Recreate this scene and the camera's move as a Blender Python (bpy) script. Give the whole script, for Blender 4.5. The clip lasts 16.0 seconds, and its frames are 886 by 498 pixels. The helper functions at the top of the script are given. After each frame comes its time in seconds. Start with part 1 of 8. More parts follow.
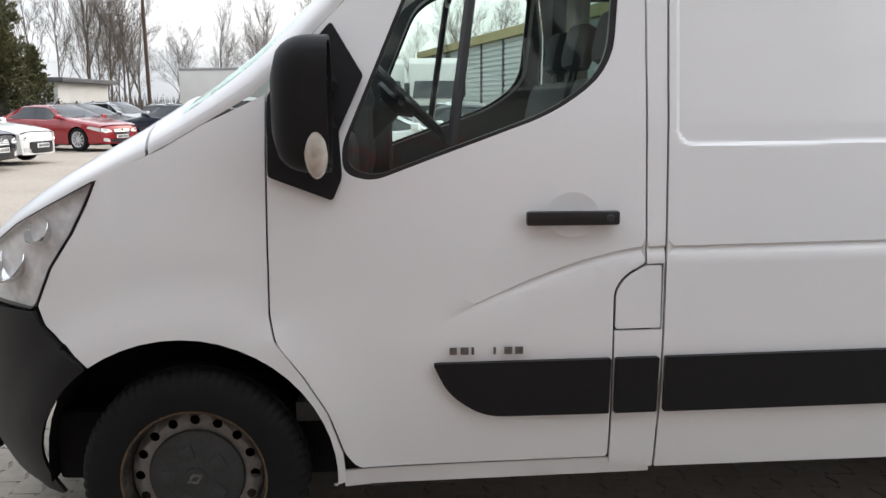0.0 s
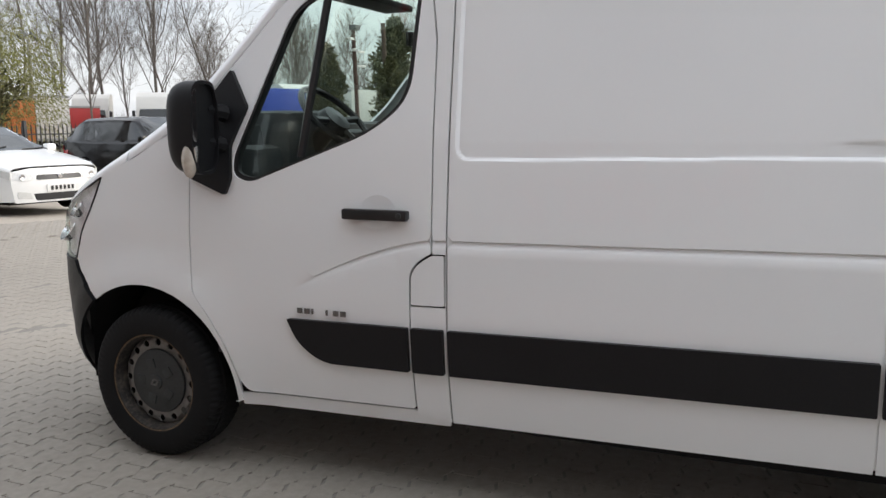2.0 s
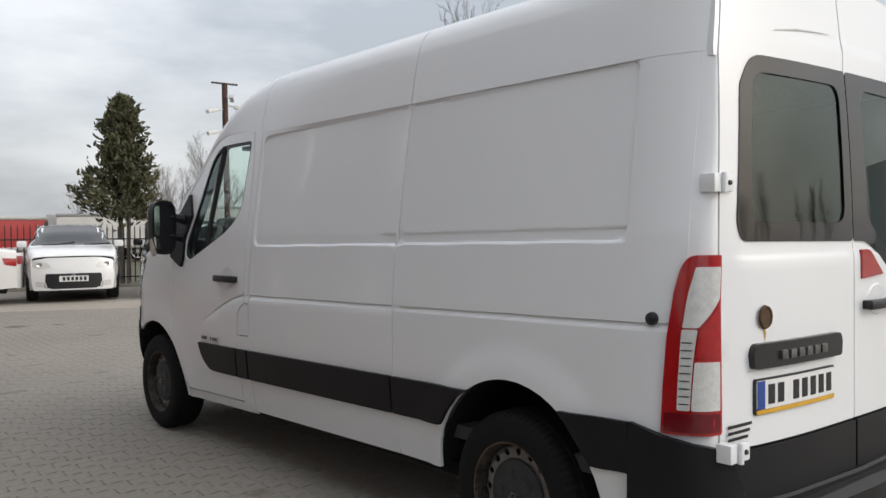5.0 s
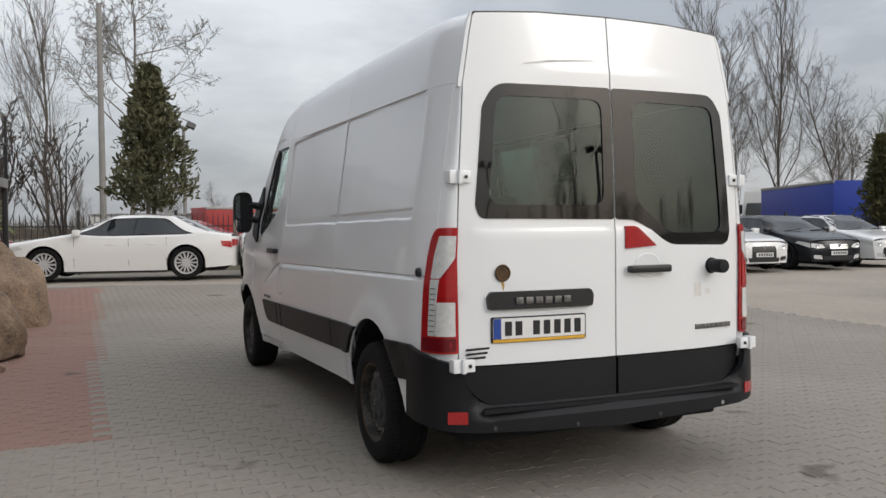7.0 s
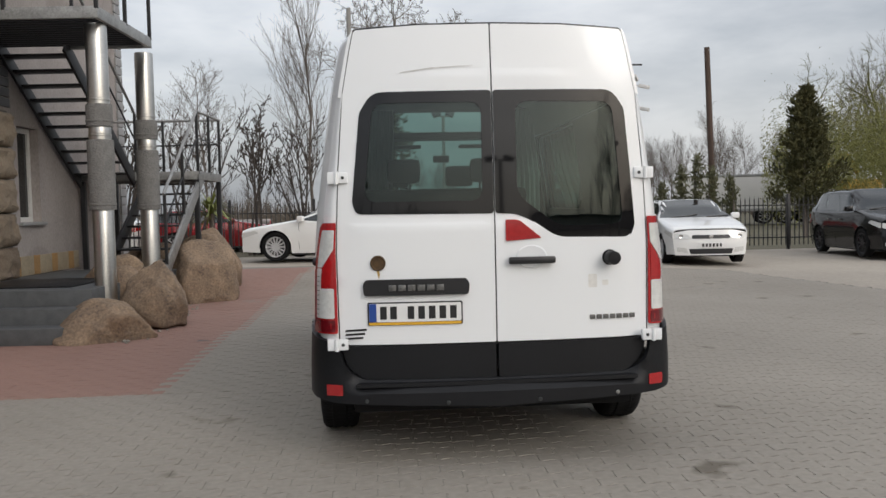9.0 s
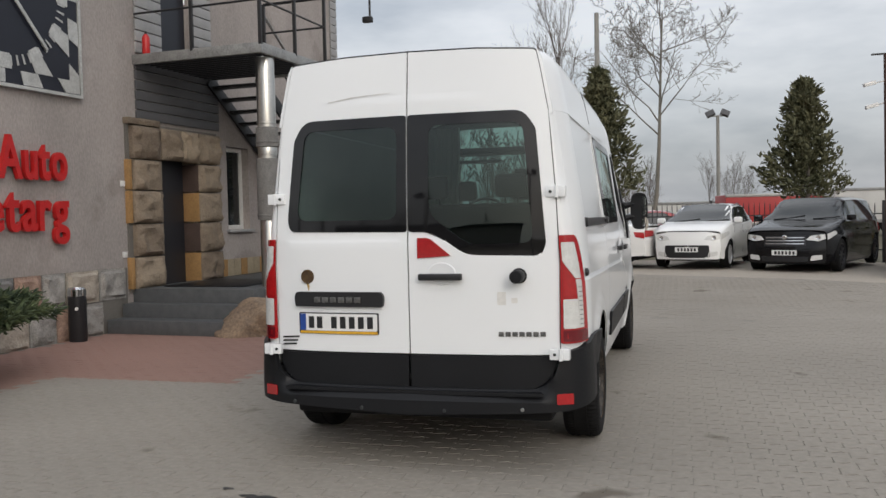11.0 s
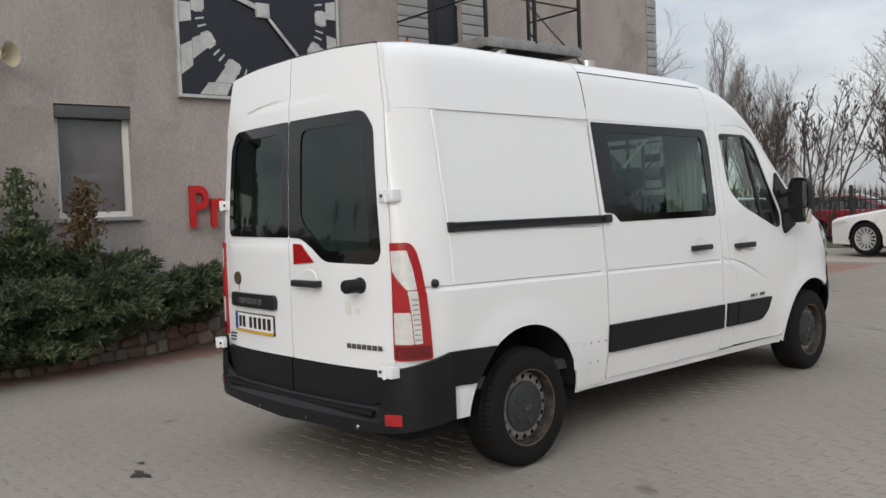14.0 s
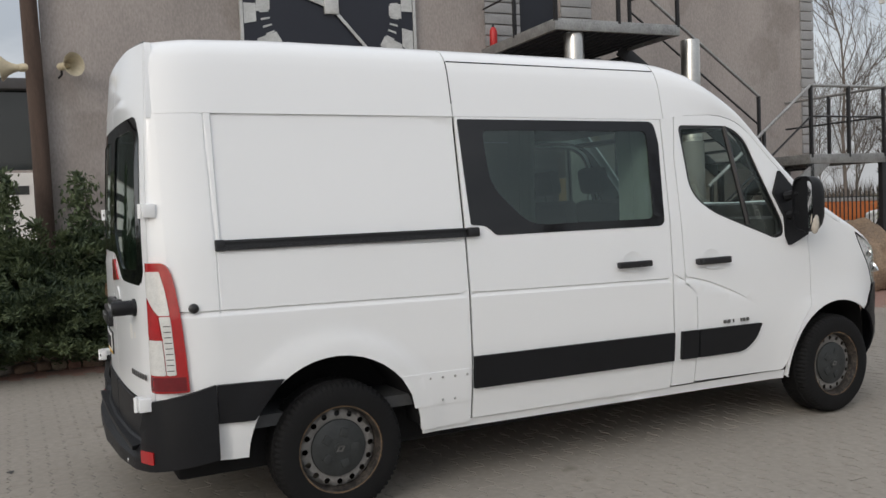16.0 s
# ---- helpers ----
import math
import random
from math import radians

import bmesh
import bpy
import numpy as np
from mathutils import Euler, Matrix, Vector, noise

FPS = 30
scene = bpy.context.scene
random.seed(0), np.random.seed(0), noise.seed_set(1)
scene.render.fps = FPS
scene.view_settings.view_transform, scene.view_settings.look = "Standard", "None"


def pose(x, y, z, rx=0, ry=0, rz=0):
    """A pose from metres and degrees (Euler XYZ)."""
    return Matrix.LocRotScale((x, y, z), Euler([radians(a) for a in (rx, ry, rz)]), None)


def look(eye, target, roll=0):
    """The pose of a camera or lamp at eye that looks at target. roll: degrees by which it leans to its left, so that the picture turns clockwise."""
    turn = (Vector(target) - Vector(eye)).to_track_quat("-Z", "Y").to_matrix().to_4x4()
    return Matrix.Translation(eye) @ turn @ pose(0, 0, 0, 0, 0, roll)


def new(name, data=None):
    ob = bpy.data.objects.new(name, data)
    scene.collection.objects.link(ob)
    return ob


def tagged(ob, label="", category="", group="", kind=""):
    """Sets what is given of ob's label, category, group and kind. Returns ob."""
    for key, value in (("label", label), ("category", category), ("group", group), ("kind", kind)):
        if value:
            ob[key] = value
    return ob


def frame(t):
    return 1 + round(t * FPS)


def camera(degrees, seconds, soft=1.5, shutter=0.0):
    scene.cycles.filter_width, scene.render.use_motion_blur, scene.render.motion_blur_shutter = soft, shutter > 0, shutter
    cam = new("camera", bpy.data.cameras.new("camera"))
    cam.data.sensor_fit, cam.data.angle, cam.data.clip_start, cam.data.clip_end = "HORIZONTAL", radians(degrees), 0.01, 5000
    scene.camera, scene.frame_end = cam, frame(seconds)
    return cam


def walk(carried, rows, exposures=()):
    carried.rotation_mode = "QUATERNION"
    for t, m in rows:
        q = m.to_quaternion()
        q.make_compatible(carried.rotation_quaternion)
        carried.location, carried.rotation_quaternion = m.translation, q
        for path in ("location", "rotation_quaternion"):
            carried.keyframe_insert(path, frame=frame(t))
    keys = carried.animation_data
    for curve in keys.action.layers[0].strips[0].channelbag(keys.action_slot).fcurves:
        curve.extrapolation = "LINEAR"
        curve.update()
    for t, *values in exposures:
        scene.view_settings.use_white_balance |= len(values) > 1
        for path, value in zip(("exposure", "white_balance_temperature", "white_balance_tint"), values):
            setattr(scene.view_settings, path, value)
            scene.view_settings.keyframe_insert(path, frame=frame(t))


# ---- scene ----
cam = camera(55.0, 16.0)
PATH = [
    (0, (-3.485, 4.061, 1.484), (-1.516, 3.967, 1.143), -0.2),
    (0.5, (-3.749, 3.542, 1.476), (-1.774, 3.672, 1.191), -0.2),
    (1, (-3.92, 3.116, 1.523), (-1.961, 3.375, 1.215), -0.1),
    (1.5, (-3.935, 2.622, 1.5), (-2.011, 3.074, 1.196), -0.3),
    (2, (-3.894, 2.068, 1.494), (-2.073, 2.84, 1.199), -0.4),
    (2.5, (-3.72, 1.519, 1.474), (-2.024, 2.549, 1.223), -0.6),
    (3, (-3.563, 0.919, 1.456), (-1.929, 2.059, 1.284), -0.3),
    (3.5, (-3.551, 0.356, 1.442), (-1.931, 1.518, 1.277), -0.2),
    (3.7, (-3.575, 0.1, 1.449), (-1.971, 1.288, 1.318), -0.4),
    (5.8, (-3.161, -2.309, 1.402), (-2.111, -0.609, 1.328), -0.6),
    (6, (-3.064, -2.516, 1.39), (-2.056, -0.79, 1.306), -0.6),
    (6.5, (-2.851, -3.028, 1.385), (-1.907, -1.267, 1.309), -0.5),
    (7, (-2.571, -3.582, 1.372), (-1.772, -1.749, 1.309), -0.6),
    (7.5, (-2.234, -3.992, 1.391), (-1.593, -2.098, 1.332), -0.6),
    (8, (-1.756, -4.22, 1.401), (-1.251, -2.287, 1.305), -0.8),
    (8.2, (-1.549, -4.324, 1.386), (-1.111, -2.375, 1.287), -0.9),
    (10.5, (1.008, -4.626, 1.493), (0.661, -2.659, 1.402), -1.4),
    (11, (1.512, -4.61, 1.458), (0.979, -2.684, 1.384), -1.3),
    (11.5, (2.17, -4.515, 1.475), (1.354, -2.69, 1.403), -1.8),
    (12, (2.747, -4.322, 1.494), (1.802, -2.561, 1.428), -1.9),
    (12.5, (3.228, -3.999, 1.483), (2.226, -2.27, 1.389), -1.7),
    (13, (3.681, -3.624, 1.49), (2.568, -1.965, 1.393), -1.9),
    (13.5, (4.02, -3.166, 1.493), (2.695, -1.671, 1.402), -1.9),
    (14, (4.279, -2.631, 1.502), (2.811, -1.276, 1.412), -2.2),
    (14.5, (4.41, -2.044, 1.496), (2.876, -0.764, 1.403), -2.1),
    (15, (4.555, -1.465, 1.537), (2.969, -0.252, 1.426), -2.0),
    (15.5, (4.801, -0.933, 1.533), (3.102, 0.116, 1.429), -2.2),
    (16, (5.065, -0.417, 1.548), (3.284, 0.488, 1.452), -2.3),
]
walk(cam, [(t, look(eye, target, roll)) for t, eye, target, roll in PATH],
     [(0, 0.66), (0.5, 0.45), (1.5, 0.45), (2.5, 0.46), (3.5, 0.24), (6, -0.28), (8, -0.35), (10.5, -0.36), (13.5, -0.31), (16, -0.4)])


# ---- light: thin bright overcast, veiled sun behind the van's right rear corner ----
SUN_AZ = math.atan2(0.56, -0.83)      # compass angle of the sun, clockwise from +y
SUN_EL = radians(27)
world = bpy.data.worlds.new("sky")
scene.world = world
world.use_nodes = True
wn, wl = world.node_tree.nodes, world.node_tree.links
sky = wn.new("ShaderNodeTexSky")
sky.sky_type, sky.sun_disc = 'NISHITA', False
sky.sun_elevation, sky.sun_rotation = SUN_EL, SUN_AZ
sky.dust_density, sky.air_density = 4.0, 1.0
wcoord = wn.new("ShaderNodeTexCoord")
wmap = wn.new("ShaderNodeMapping")
wmap.inputs["Scale"].default_value = (1.6, 1.6, 5.0)
cloud = wn.new("ShaderNodeTexNoise")
cloud.inputs["Scale"].default_value = 1.4
cloud.inputs["Detail"].default_value = 6
cloud.inputs["Roughness"].default_value = 0.55
cramp = wn.new("ShaderNodeValToRGB")
cramp.color_ramp.elements[0].position, cramp.color_ramp.elements[0].color = 0.37, (0.54, 0.57, 0.615, 1)
cramp.color_ramp.elements[1].position, cramp.color_ramp.elements[1].color = 0.62, (0.97, 0.98, 1.0, 1)
gain = wn.new("ShaderNodeMixRGB")
gain.blend_type = 'MULTIPLY'
gain.inputs[0].default_value = 1.0
gain.inputs[2].default_value = (0.11, 0.11, 0.11, 1)
veil = wn.new("ShaderNodeMixRGB")
veil.inputs[0].default_value = 0.72
background = wn["Background"]
background.inputs["Strength"].default_value = 1.07
wl.new(wcoord.outputs["Generated"], wmap.inputs["Vector"])
wl.new(wmap.outputs["Vector"], cloud.inputs["Vector"])
wl.new(cloud.outputs["Fac"], cramp.inputs["Fac"])
wl.new(sky.outputs["Color"], gain.inputs[1])
wl.new(gain.outputs["Color"], veil.inputs[1])
wl.new(cramp.outputs["Color"], veil.inputs[2])
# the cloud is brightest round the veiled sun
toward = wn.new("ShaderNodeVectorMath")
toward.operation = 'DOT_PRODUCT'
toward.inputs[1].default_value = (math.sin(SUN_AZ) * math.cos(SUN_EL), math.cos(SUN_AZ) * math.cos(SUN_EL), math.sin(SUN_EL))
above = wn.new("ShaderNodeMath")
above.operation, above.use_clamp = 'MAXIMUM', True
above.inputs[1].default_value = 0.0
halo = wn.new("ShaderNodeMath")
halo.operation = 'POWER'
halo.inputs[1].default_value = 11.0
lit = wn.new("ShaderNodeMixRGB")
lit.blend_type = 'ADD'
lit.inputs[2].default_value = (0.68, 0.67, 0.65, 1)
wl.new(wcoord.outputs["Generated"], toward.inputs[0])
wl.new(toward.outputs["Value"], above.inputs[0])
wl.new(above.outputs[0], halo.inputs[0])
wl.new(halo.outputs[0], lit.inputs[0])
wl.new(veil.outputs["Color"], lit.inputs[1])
# an overcast sky is brighter overhead than along the horizon
parts = wn.new("ShaderNodeSeparateXYZ")
rise = wn.new("ShaderNodeMapRange")
rise.inputs["From Min"].default_value, rise.inputs["From Max"].default_value = 0.0, 1.0
rise.inputs["To Min"].default_value, rise.inputs["To Max"].default_value = 1.0, 2.0
overhead = wn.new("ShaderNodeVectorMath")
overhead.operation = 'SCALE'
wl.new(wcoord.outputs["Generated"], parts.inputs[0])
wl.new(parts.outputs["Z"], rise.inputs["Value"])
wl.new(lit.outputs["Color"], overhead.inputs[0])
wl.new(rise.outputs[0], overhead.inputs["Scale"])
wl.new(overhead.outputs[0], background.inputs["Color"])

sun = new("sun", bpy.data.lights.new("sun", 'SUN'))
sun.data.energy, sun.data.angle, sun.data.color = 0.6, radians(20), (1.0, 0.985, 0.965)
sun.matrix_world = look((0, 0, 30), Vector((0, 0, 30)) - Vector((math.sin(SUN_AZ) * math.cos(SUN_EL), math.cos(SUN_AZ) * math.cos(SUN_EL), math.sin(SUN_EL))))

# ---- builders ----
from mathutils import geometry


def mat(name, base, rough=0.6, metal=0.0, vary=0.25, big=1.2, fine=40.0, bump=0.0, bump_scale=60.0, coat=0.0, second=None, obj_rand=0.0, spec=0.5, stretch=(1, 1, 1), stain=None, span=(0.7, 1.3)):
    """A surface with variation at two scales, fine relief and optional tint per object."""
    m = bpy.data.materials.new(name)
    m.use_nodes = True
    n, l = m.node_tree.nodes, m.node_tree.links
    p = n["Principled BSDF"]
    tc = n.new("ShaderNodeTexCoord")
    mp = n.new("ShaderNodeMapping")
    mp.inputs["Scale"].default_value = stretch
    l.new(tc.outputs["Object"], mp.inputs["Vector"])
    n1, n2 = n.new("ShaderNodeTexNoise"), n.new("ShaderNodeTexNoise")
    n1.inputs["Scale"].default_value, n1.inputs["Detail"].default_value = big, 5
    n2.inputs["Scale"].default_value, n2.inputs["Detail"].default_value = fine, 3
    for k in (n1, n2):
        l.new(mp.outputs["Vector"], k.inputs["Vector"])
    add = n.new("ShaderNodeMath")
    add.operation = 'ADD'
    l.new(n1.outputs["Fac"], add.inputs[0])
    l.new(n2.outputs["Fac"], add.inputs[1])
    last = add
    if obj_rand:
        oi = n.new("ShaderNodeObjectInfo")
        r = n.new("ShaderNodeMath")
        r.operation = 'MULTIPLY_ADD'
        r.inputs[1].default_value = obj_rand
        l.new(oi.outputs["Random"], r.inputs[0])
        l.new(add.outputs[0], r.inputs[2])
        last = r
    ramp = n.new("ShaderNodeMapRange")
    ramp.inputs["From Min"].default_value, ramp.inputs["From Max"].default_value = span[0], span[1] + obj_rand
    l.new(last.outputs[0], ramp.inputs["Value"])
    mix = n.new("ShaderNodeMixRGB")
    lo = second if second else tuple(c * (1 - vary) for c in base)
    mix.inputs[1].default_value, mix.inputs[2].default_value = (*lo, 1), (*base, 1)
    l.new(ramp.outputs[0], mix.inputs[0])
    if stain:
        ns, sm, sx = n.new("ShaderNodeTexNoise"), n.new("ShaderNodeMapRange"), n.new("ShaderNodeMixRGB")
        ns.inputs["Scale"].default_value, ns.inputs["Detail"].default_value = stain[0], 4
        sm.inputs["From Min"].default_value, sm.inputs["From Max"].default_value = stain[1], stain[1] + 0.05
        sx.blend_type = 'MULTIPLY'
        sx.inputs[2].default_value = (*stain[2], 1)
        l.new(tc.outputs["Object"], ns.inputs["Vector"])
        l.new(ns.outputs["Fac"], sm.inputs["Value"])
        l.new(sm.outputs[0], sx.inputs[0])
        l.new(mix.outputs[0], sx.inputs[1])
        mix = sx
    l.new(mix.outputs[0], p.inputs["Base Color"])
    rr = n.new("ShaderNodeMapRange")
    rr.inputs["To Min"].default_value, rr.inputs["To Max"].default_value = max(0.02, rough * 0.85), min(1, rough * 1.15)
    l.new(n2.outputs["Fac"], rr.inputs["Value"])
    l.new(rr.outputs[0], p.inputs["Roughness"])
    p.inputs["Metallic"].default_value = metal
    p.inputs["Specular IOR Level"].default_value = spec
    p.inputs["Coat Weight"].default_value = coat
    p.inputs["Coat Roughness"].default_value = 0.05
    if bump:
        n3 = n.new("ShaderNodeTexNoise")
        n3.inputs["Scale"].default_value, n3.inputs["Detail"].default_value = bump_scale, 4
        l.new(mp.outputs["Vector"], n3.inputs["Vector"])
        b = n.new("ShaderNodeBump")
        b.inputs["Strength"].default_value, b.inputs["Distance"].default_value = 1.0, bump
        l.new(n3.outputs["Fac"], b.inputs["Height"])
        l.new(b.outputs["Normal"], p.inputs["Normal"])
    return m


def pane_mat(name, tint, gloss=1.0, ior=1.6):
    """Thin glass: tinted straight-through light and a mirror-like gloss that grows at a slant."""
    m = bpy.data.materials.new(name)
    m.use_nodes = True
    n, l = m.node_tree.nodes, m.node_tree.links
    n.remove(n["Principled BSDF"])
    out = n["Material Output"]
    tr, gl, mx = n.new("ShaderNodeBsdfTransparent"), n.new("ShaderNodeBsdfGlossy"), n.new("ShaderNodeMixShader")
    lw, pw, fr = n.new("ShaderNodeLayerWeight"), n.new("ShaderNodeMath"), n.new("ShaderNodeMath")
    lw.inputs["Blend"].default_value = 0.5
    f0 = ((ior - 1) / (ior + 1)) ** 2
    pw.operation, fr.operation = 'POWER', 'MULTIPLY_ADD'
    pw.inputs[1].default_value, fr.inputs[1].default_value, fr.inputs[2].default_value = 5.0, 1 - f0, f0
    l.new(lw.outputs["Facing"], pw.inputs[0])
    l.new(pw.outputs[0], fr.inputs[0])
    tr.inputs["Color"].default_value = (*tint, 1)
    gl.inputs["Roughness"].default_value = 0.01
    gl.inputs["Color"].default_value = (gloss * 0.88, gloss, gloss * 0.96, 1)
    l.new(fr.outputs[0], mx.inputs[0])
    l.new(tr.outputs[0], mx.inputs[1])
    l.new(gl.outputs[0], mx.inputs[2])
    l.new(mx.outputs[0], out.inputs["Surface"])
    return m


def mesh_ob(name, bm, material, smooth=35):
    me = bpy.data.meshes.new(name)
    bm.to_mesh(me)
    bm.free()
    if material:
        for k in (material if isinstance(material, (list, tuple)) else [material]):
            me.materials.append(k)
    if smooth:
        me.shade_smooth()
        me.set_sharp_from_angle(angle=radians(smooth))
    return new(name, me)


def part(name, bm, material, parent, label="", smooth=35):
    ob = mesh_ob(name, bm, material, smooth)
    ob.parent = parent
    if label:
        ob["label"] = label
    return ob


def thing(name, label, category, group="", kind=""):
    return tagged(new(name), label, category, group, kind)


def B():
    return bmesh.new()


def box(bm, lo, hi, m=None, bevel=0.0):
    """A box between two corners, turned by m, with bevelled edges."""
    c = [(a + b) / 2 for a, b in zip(lo, hi)]
    s = [abs(b - a) for a, b in zip(lo, hi)]
    mm = (m or Matrix()) @ Matrix.Translation(c) @ Matrix.Diagonal((*s, 1))
    r = bmesh.ops.create_cube(bm, size=1.0, matrix=mm)
    if bevel:
        es = list({e for v in r["verts"] for e in v.link_edges})
        bmesh.ops.bevel(bm, geom=es, offset=bevel, segments=2, affect='EDGES', profile=0.6)
    return bm


def tube(bm, pts, radii, sides=10, caps=True):
    """A tube along points with a radius at each."""
    rings = []
    pts = [Vector(p) for p in pts]
    if not isinstance(radii, (list, tuple)):
        radii = [radii] * len(pts)
    for i, p in enumerate(pts):
        d = (pts[min(i + 1, len(pts) - 1)] - pts[max(i - 1, 0)]).normalized()
        a = d.orthogonal().normalized() if i == 0 else (rings[-1][1] - d * rings[-1][1].dot(d)).normalized()
        b = d.cross(a)
        rings.append(([bm.verts.new(p + (a * math.cos(2 * math.pi * k / sides) + b * math.sin(2 * math.pi * k / sides)) * radii[i]) for k in range(sides)], a))
    for (r0, _), (r1, _) in zip(rings, rings[1:]):
        for k in range(sides):
            bm.faces.new((r0[k], r0[(k + 1) % sides], r1[(k + 1) % sides], r1[k]))
    if caps:
        bm.faces.new(rings[0][0][::-1])
        bm.faces.new(rings[-1][0])
    return bm


def lathe(bm, prof, sides=48, m=None, wobble=None, close=False):
    """Turn (radius, height) points round the local z axis."""
    m = m or Matrix()
    rows = []
    for r, h in prof:
        row = []
        for k in range(sides):
            a = 2 * math.pi * k / sides
            rr, hh = (r, h) if wobble is None else wobble(r, h, k)
            row.append(bm.verts.new(m @ Vector((rr * math.cos(a), rr * math.sin(a), hh))))
        rows.append(row)
    pairs = list(zip(rows, rows[1:])) + ([(rows[-1], rows[0])] if close else [])
    for a, b in pairs:
        for k in range(sides):
            bm.faces.new((a[k], a[(k + 1) % sides], b[(k + 1) % sides], b[k]))
    return bm


def inside(x, y, poly):
    c, j = False, len(poly) - 1
    for i in range(len(poly)):
        xi, yi = poly[i]
        xj, yj = poly[j]
        if (yi > y) != (yj > y) and x < (xj - xi) * (y - yi) / (yj - yi) + xi:
            c = not c
        j = i
    return c


def rounded(pts, r, n=5):
    """A closed outline with its corners rounded; a point may carry its own radius."""
    out = []
    m = len(pts)
    for i in range(m):
        p = Vector(pts[i][:2])
        a, b = Vector(pts[i - 1][:2]), Vector(pts[(i + 1) % m][:2])
        rad = pts[i][2] if len(pts[i]) > 2 else r
        da, db = a - p, b - p
        k = min(rad, da.length * 0.48, db.length * 0.48)
        if k < 1e-4:
            out.append(tuple(p))
            continue
        s, e = p + da.normalized() * k, p + db.normalized() * k
        for t in range(n + 1):
            t /= n
            out.append(tuple(s * (1 - t) ** 2 + p * 2 * t * (1 - t) + e * t ** 2))
    return out


def resample(poly, step):
    out = []
    for i in range(len(poly)):
        a, b = Vector(poly[i]), Vector(poly[(i + 1) % len(poly)])
        n = max(1, int(math.ceil((b - a).length / step)))
        out += [tuple(a.lerp(b, k / n)) for k in range(n)]
    return out


def grid_lines(lo, hi, step, extra=()):
    n = max(1, int(round((hi - lo) / step)))
    v = [lo + (hi - lo) * k / n for k in range(n + 1)]
    return sorted(x for x in v + [e for e in extra if lo < e < hi])


def skin(outline, holes, place, step=0.08, thick=0.012, ulines=(), vlines=(), bm=None, extra=()):
    """A sheet-metal panel: a flat outline with holes, bent onto a surface by place(u, v, depth), with thickness."""
    bm = bm or B()
    loops = [resample(outline, step)] + [resample(h, step) for h in holes]
    verts, edges = [], []
    for lp in loops:
        s = len(verts)
        verts += [Vector(p) for p in lp]
        edges += [(s + i, s + (i + 1) % len(lp)) for i in range(len(lp))]
    edge_pts = np.array([tuple(v) for v in verts])
    us, vs = [p[0] for p in outline], [p[1] for p in outline]
    for u in grid_lines(min(us), max(us), step, ulines):
        for v in grid_lines(min(vs), max(vs), step, vlines):
            if inside(u, v, outline) and not any(inside(u, v, h) for h in holes):
                if np.min(np.abs(edge_pts[:, 0] - u) + np.abs(edge_pts[:, 1] - v)) > step * 0.3:
                    verts.append(Vector((u, v)))
    verts += [Vector(p) for p in extra if inside(p[0], p[1], outline) and not any(inside(p[0], p[1], h) for h in holes)]
    vo, _, fo, _, _, _ = geometry.delaunay_2d_cdt(verts, edges, [], 0, 1e-6)
    top = [bm.verts.new(place(p[0], p[1], 0.0)) for p in vo]
    low = [bm.verts.new(place(p[0], p[1], -thick)) for p in vo] if thick else None
    made, rim = [], {}
    for f in fo:
        cx, cy = sum(vo[i][0] for i in f) / 3, sum(vo[i][1] for i in f) / 3
        if not inside(cx, cy, outline) or any(inside(cx, cy, h) for h in holes):
            continue
        if not thick:
            c = [vo[i] for i in f]
            m3 = ((c[0][0] + c[1][0] + c[2][0]) / 3, (c[0][1] + c[1][1] + c[2][1]) / 3)
            up = place(m3[0], m3[1], 0.01) - place(m3[0], m3[1], 0.0)
            nf = (top[f[1]].co - top[f[0]].co).cross(top[f[2]].co - top[f[0]].co)
            f = list(f) if nf.dot(up) >= 0 else list(reversed(f))
        made.append(bm.faces.new([top[i] for i in f]))
        if thick:
            made.append(bm.faces.new([low[i] for i in reversed(f)]))
            for a, b in zip(f, list(f[1:]) + [f[0]]):
                if (b, a) in rim:
                    del rim[(b, a)]
                else:
                    rim[(a, b)] = 1
    for a, b in rim:
        made.append(bm.faces.new((top[b], top[a], low[a], low[b])))
    bmesh.ops.delete(bm, geom=[v for v in bm.verts if not v.link_faces], context='VERTS')
    if thick:
        bmesh.ops.recalc_face_normals(bm, faces=[f for f in made if f.is_valid])
    return bm


def lerp_table(x, xs, ys):
    return float(np.interp(x, xs, ys))


def smooth01(t):
    t = min(1.0, max(0.0, t))
    return t * t * (3 - 2 * t)


def arc(cx, cy, r, a0, a1, n=16):
    return [(cx + r * math.cos(radians(a0 + (a1 - a0) * k / n)), cy + r * math.sin(radians(a0 + (a1 - a0) * k / n))) for k in range(n + 1)]


def text_mesh(body, height, depth, shear=0.0, offset=0.0):
    """Raised lettering in the built-in font: x along the line, y up, z out; returns a bmesh and its width."""
    cu = bpy.data.curves.new("lettering", 'FONT')
    cu.body, cu.size, cu.extrude, cu.shear, cu.offset, cu.resolution_u = body, height / 0.7, depth / 2, shear, offset, 4
    ob = bpy.data.objects.new("lettering", cu)
    me = bpy.data.meshes.new_from_object(ob)
    bm = B()
    bm.from_mesh(me)
    bpy.data.objects.remove(ob)
    bpy.data.meshes.remove(me)
    xs = [v.co.x for v in bm.verts]
    for v in bm.verts:
        v.co.x -= min(xs)
        v.co.z += depth / 2
    return bm, max(xs) - min(xs)


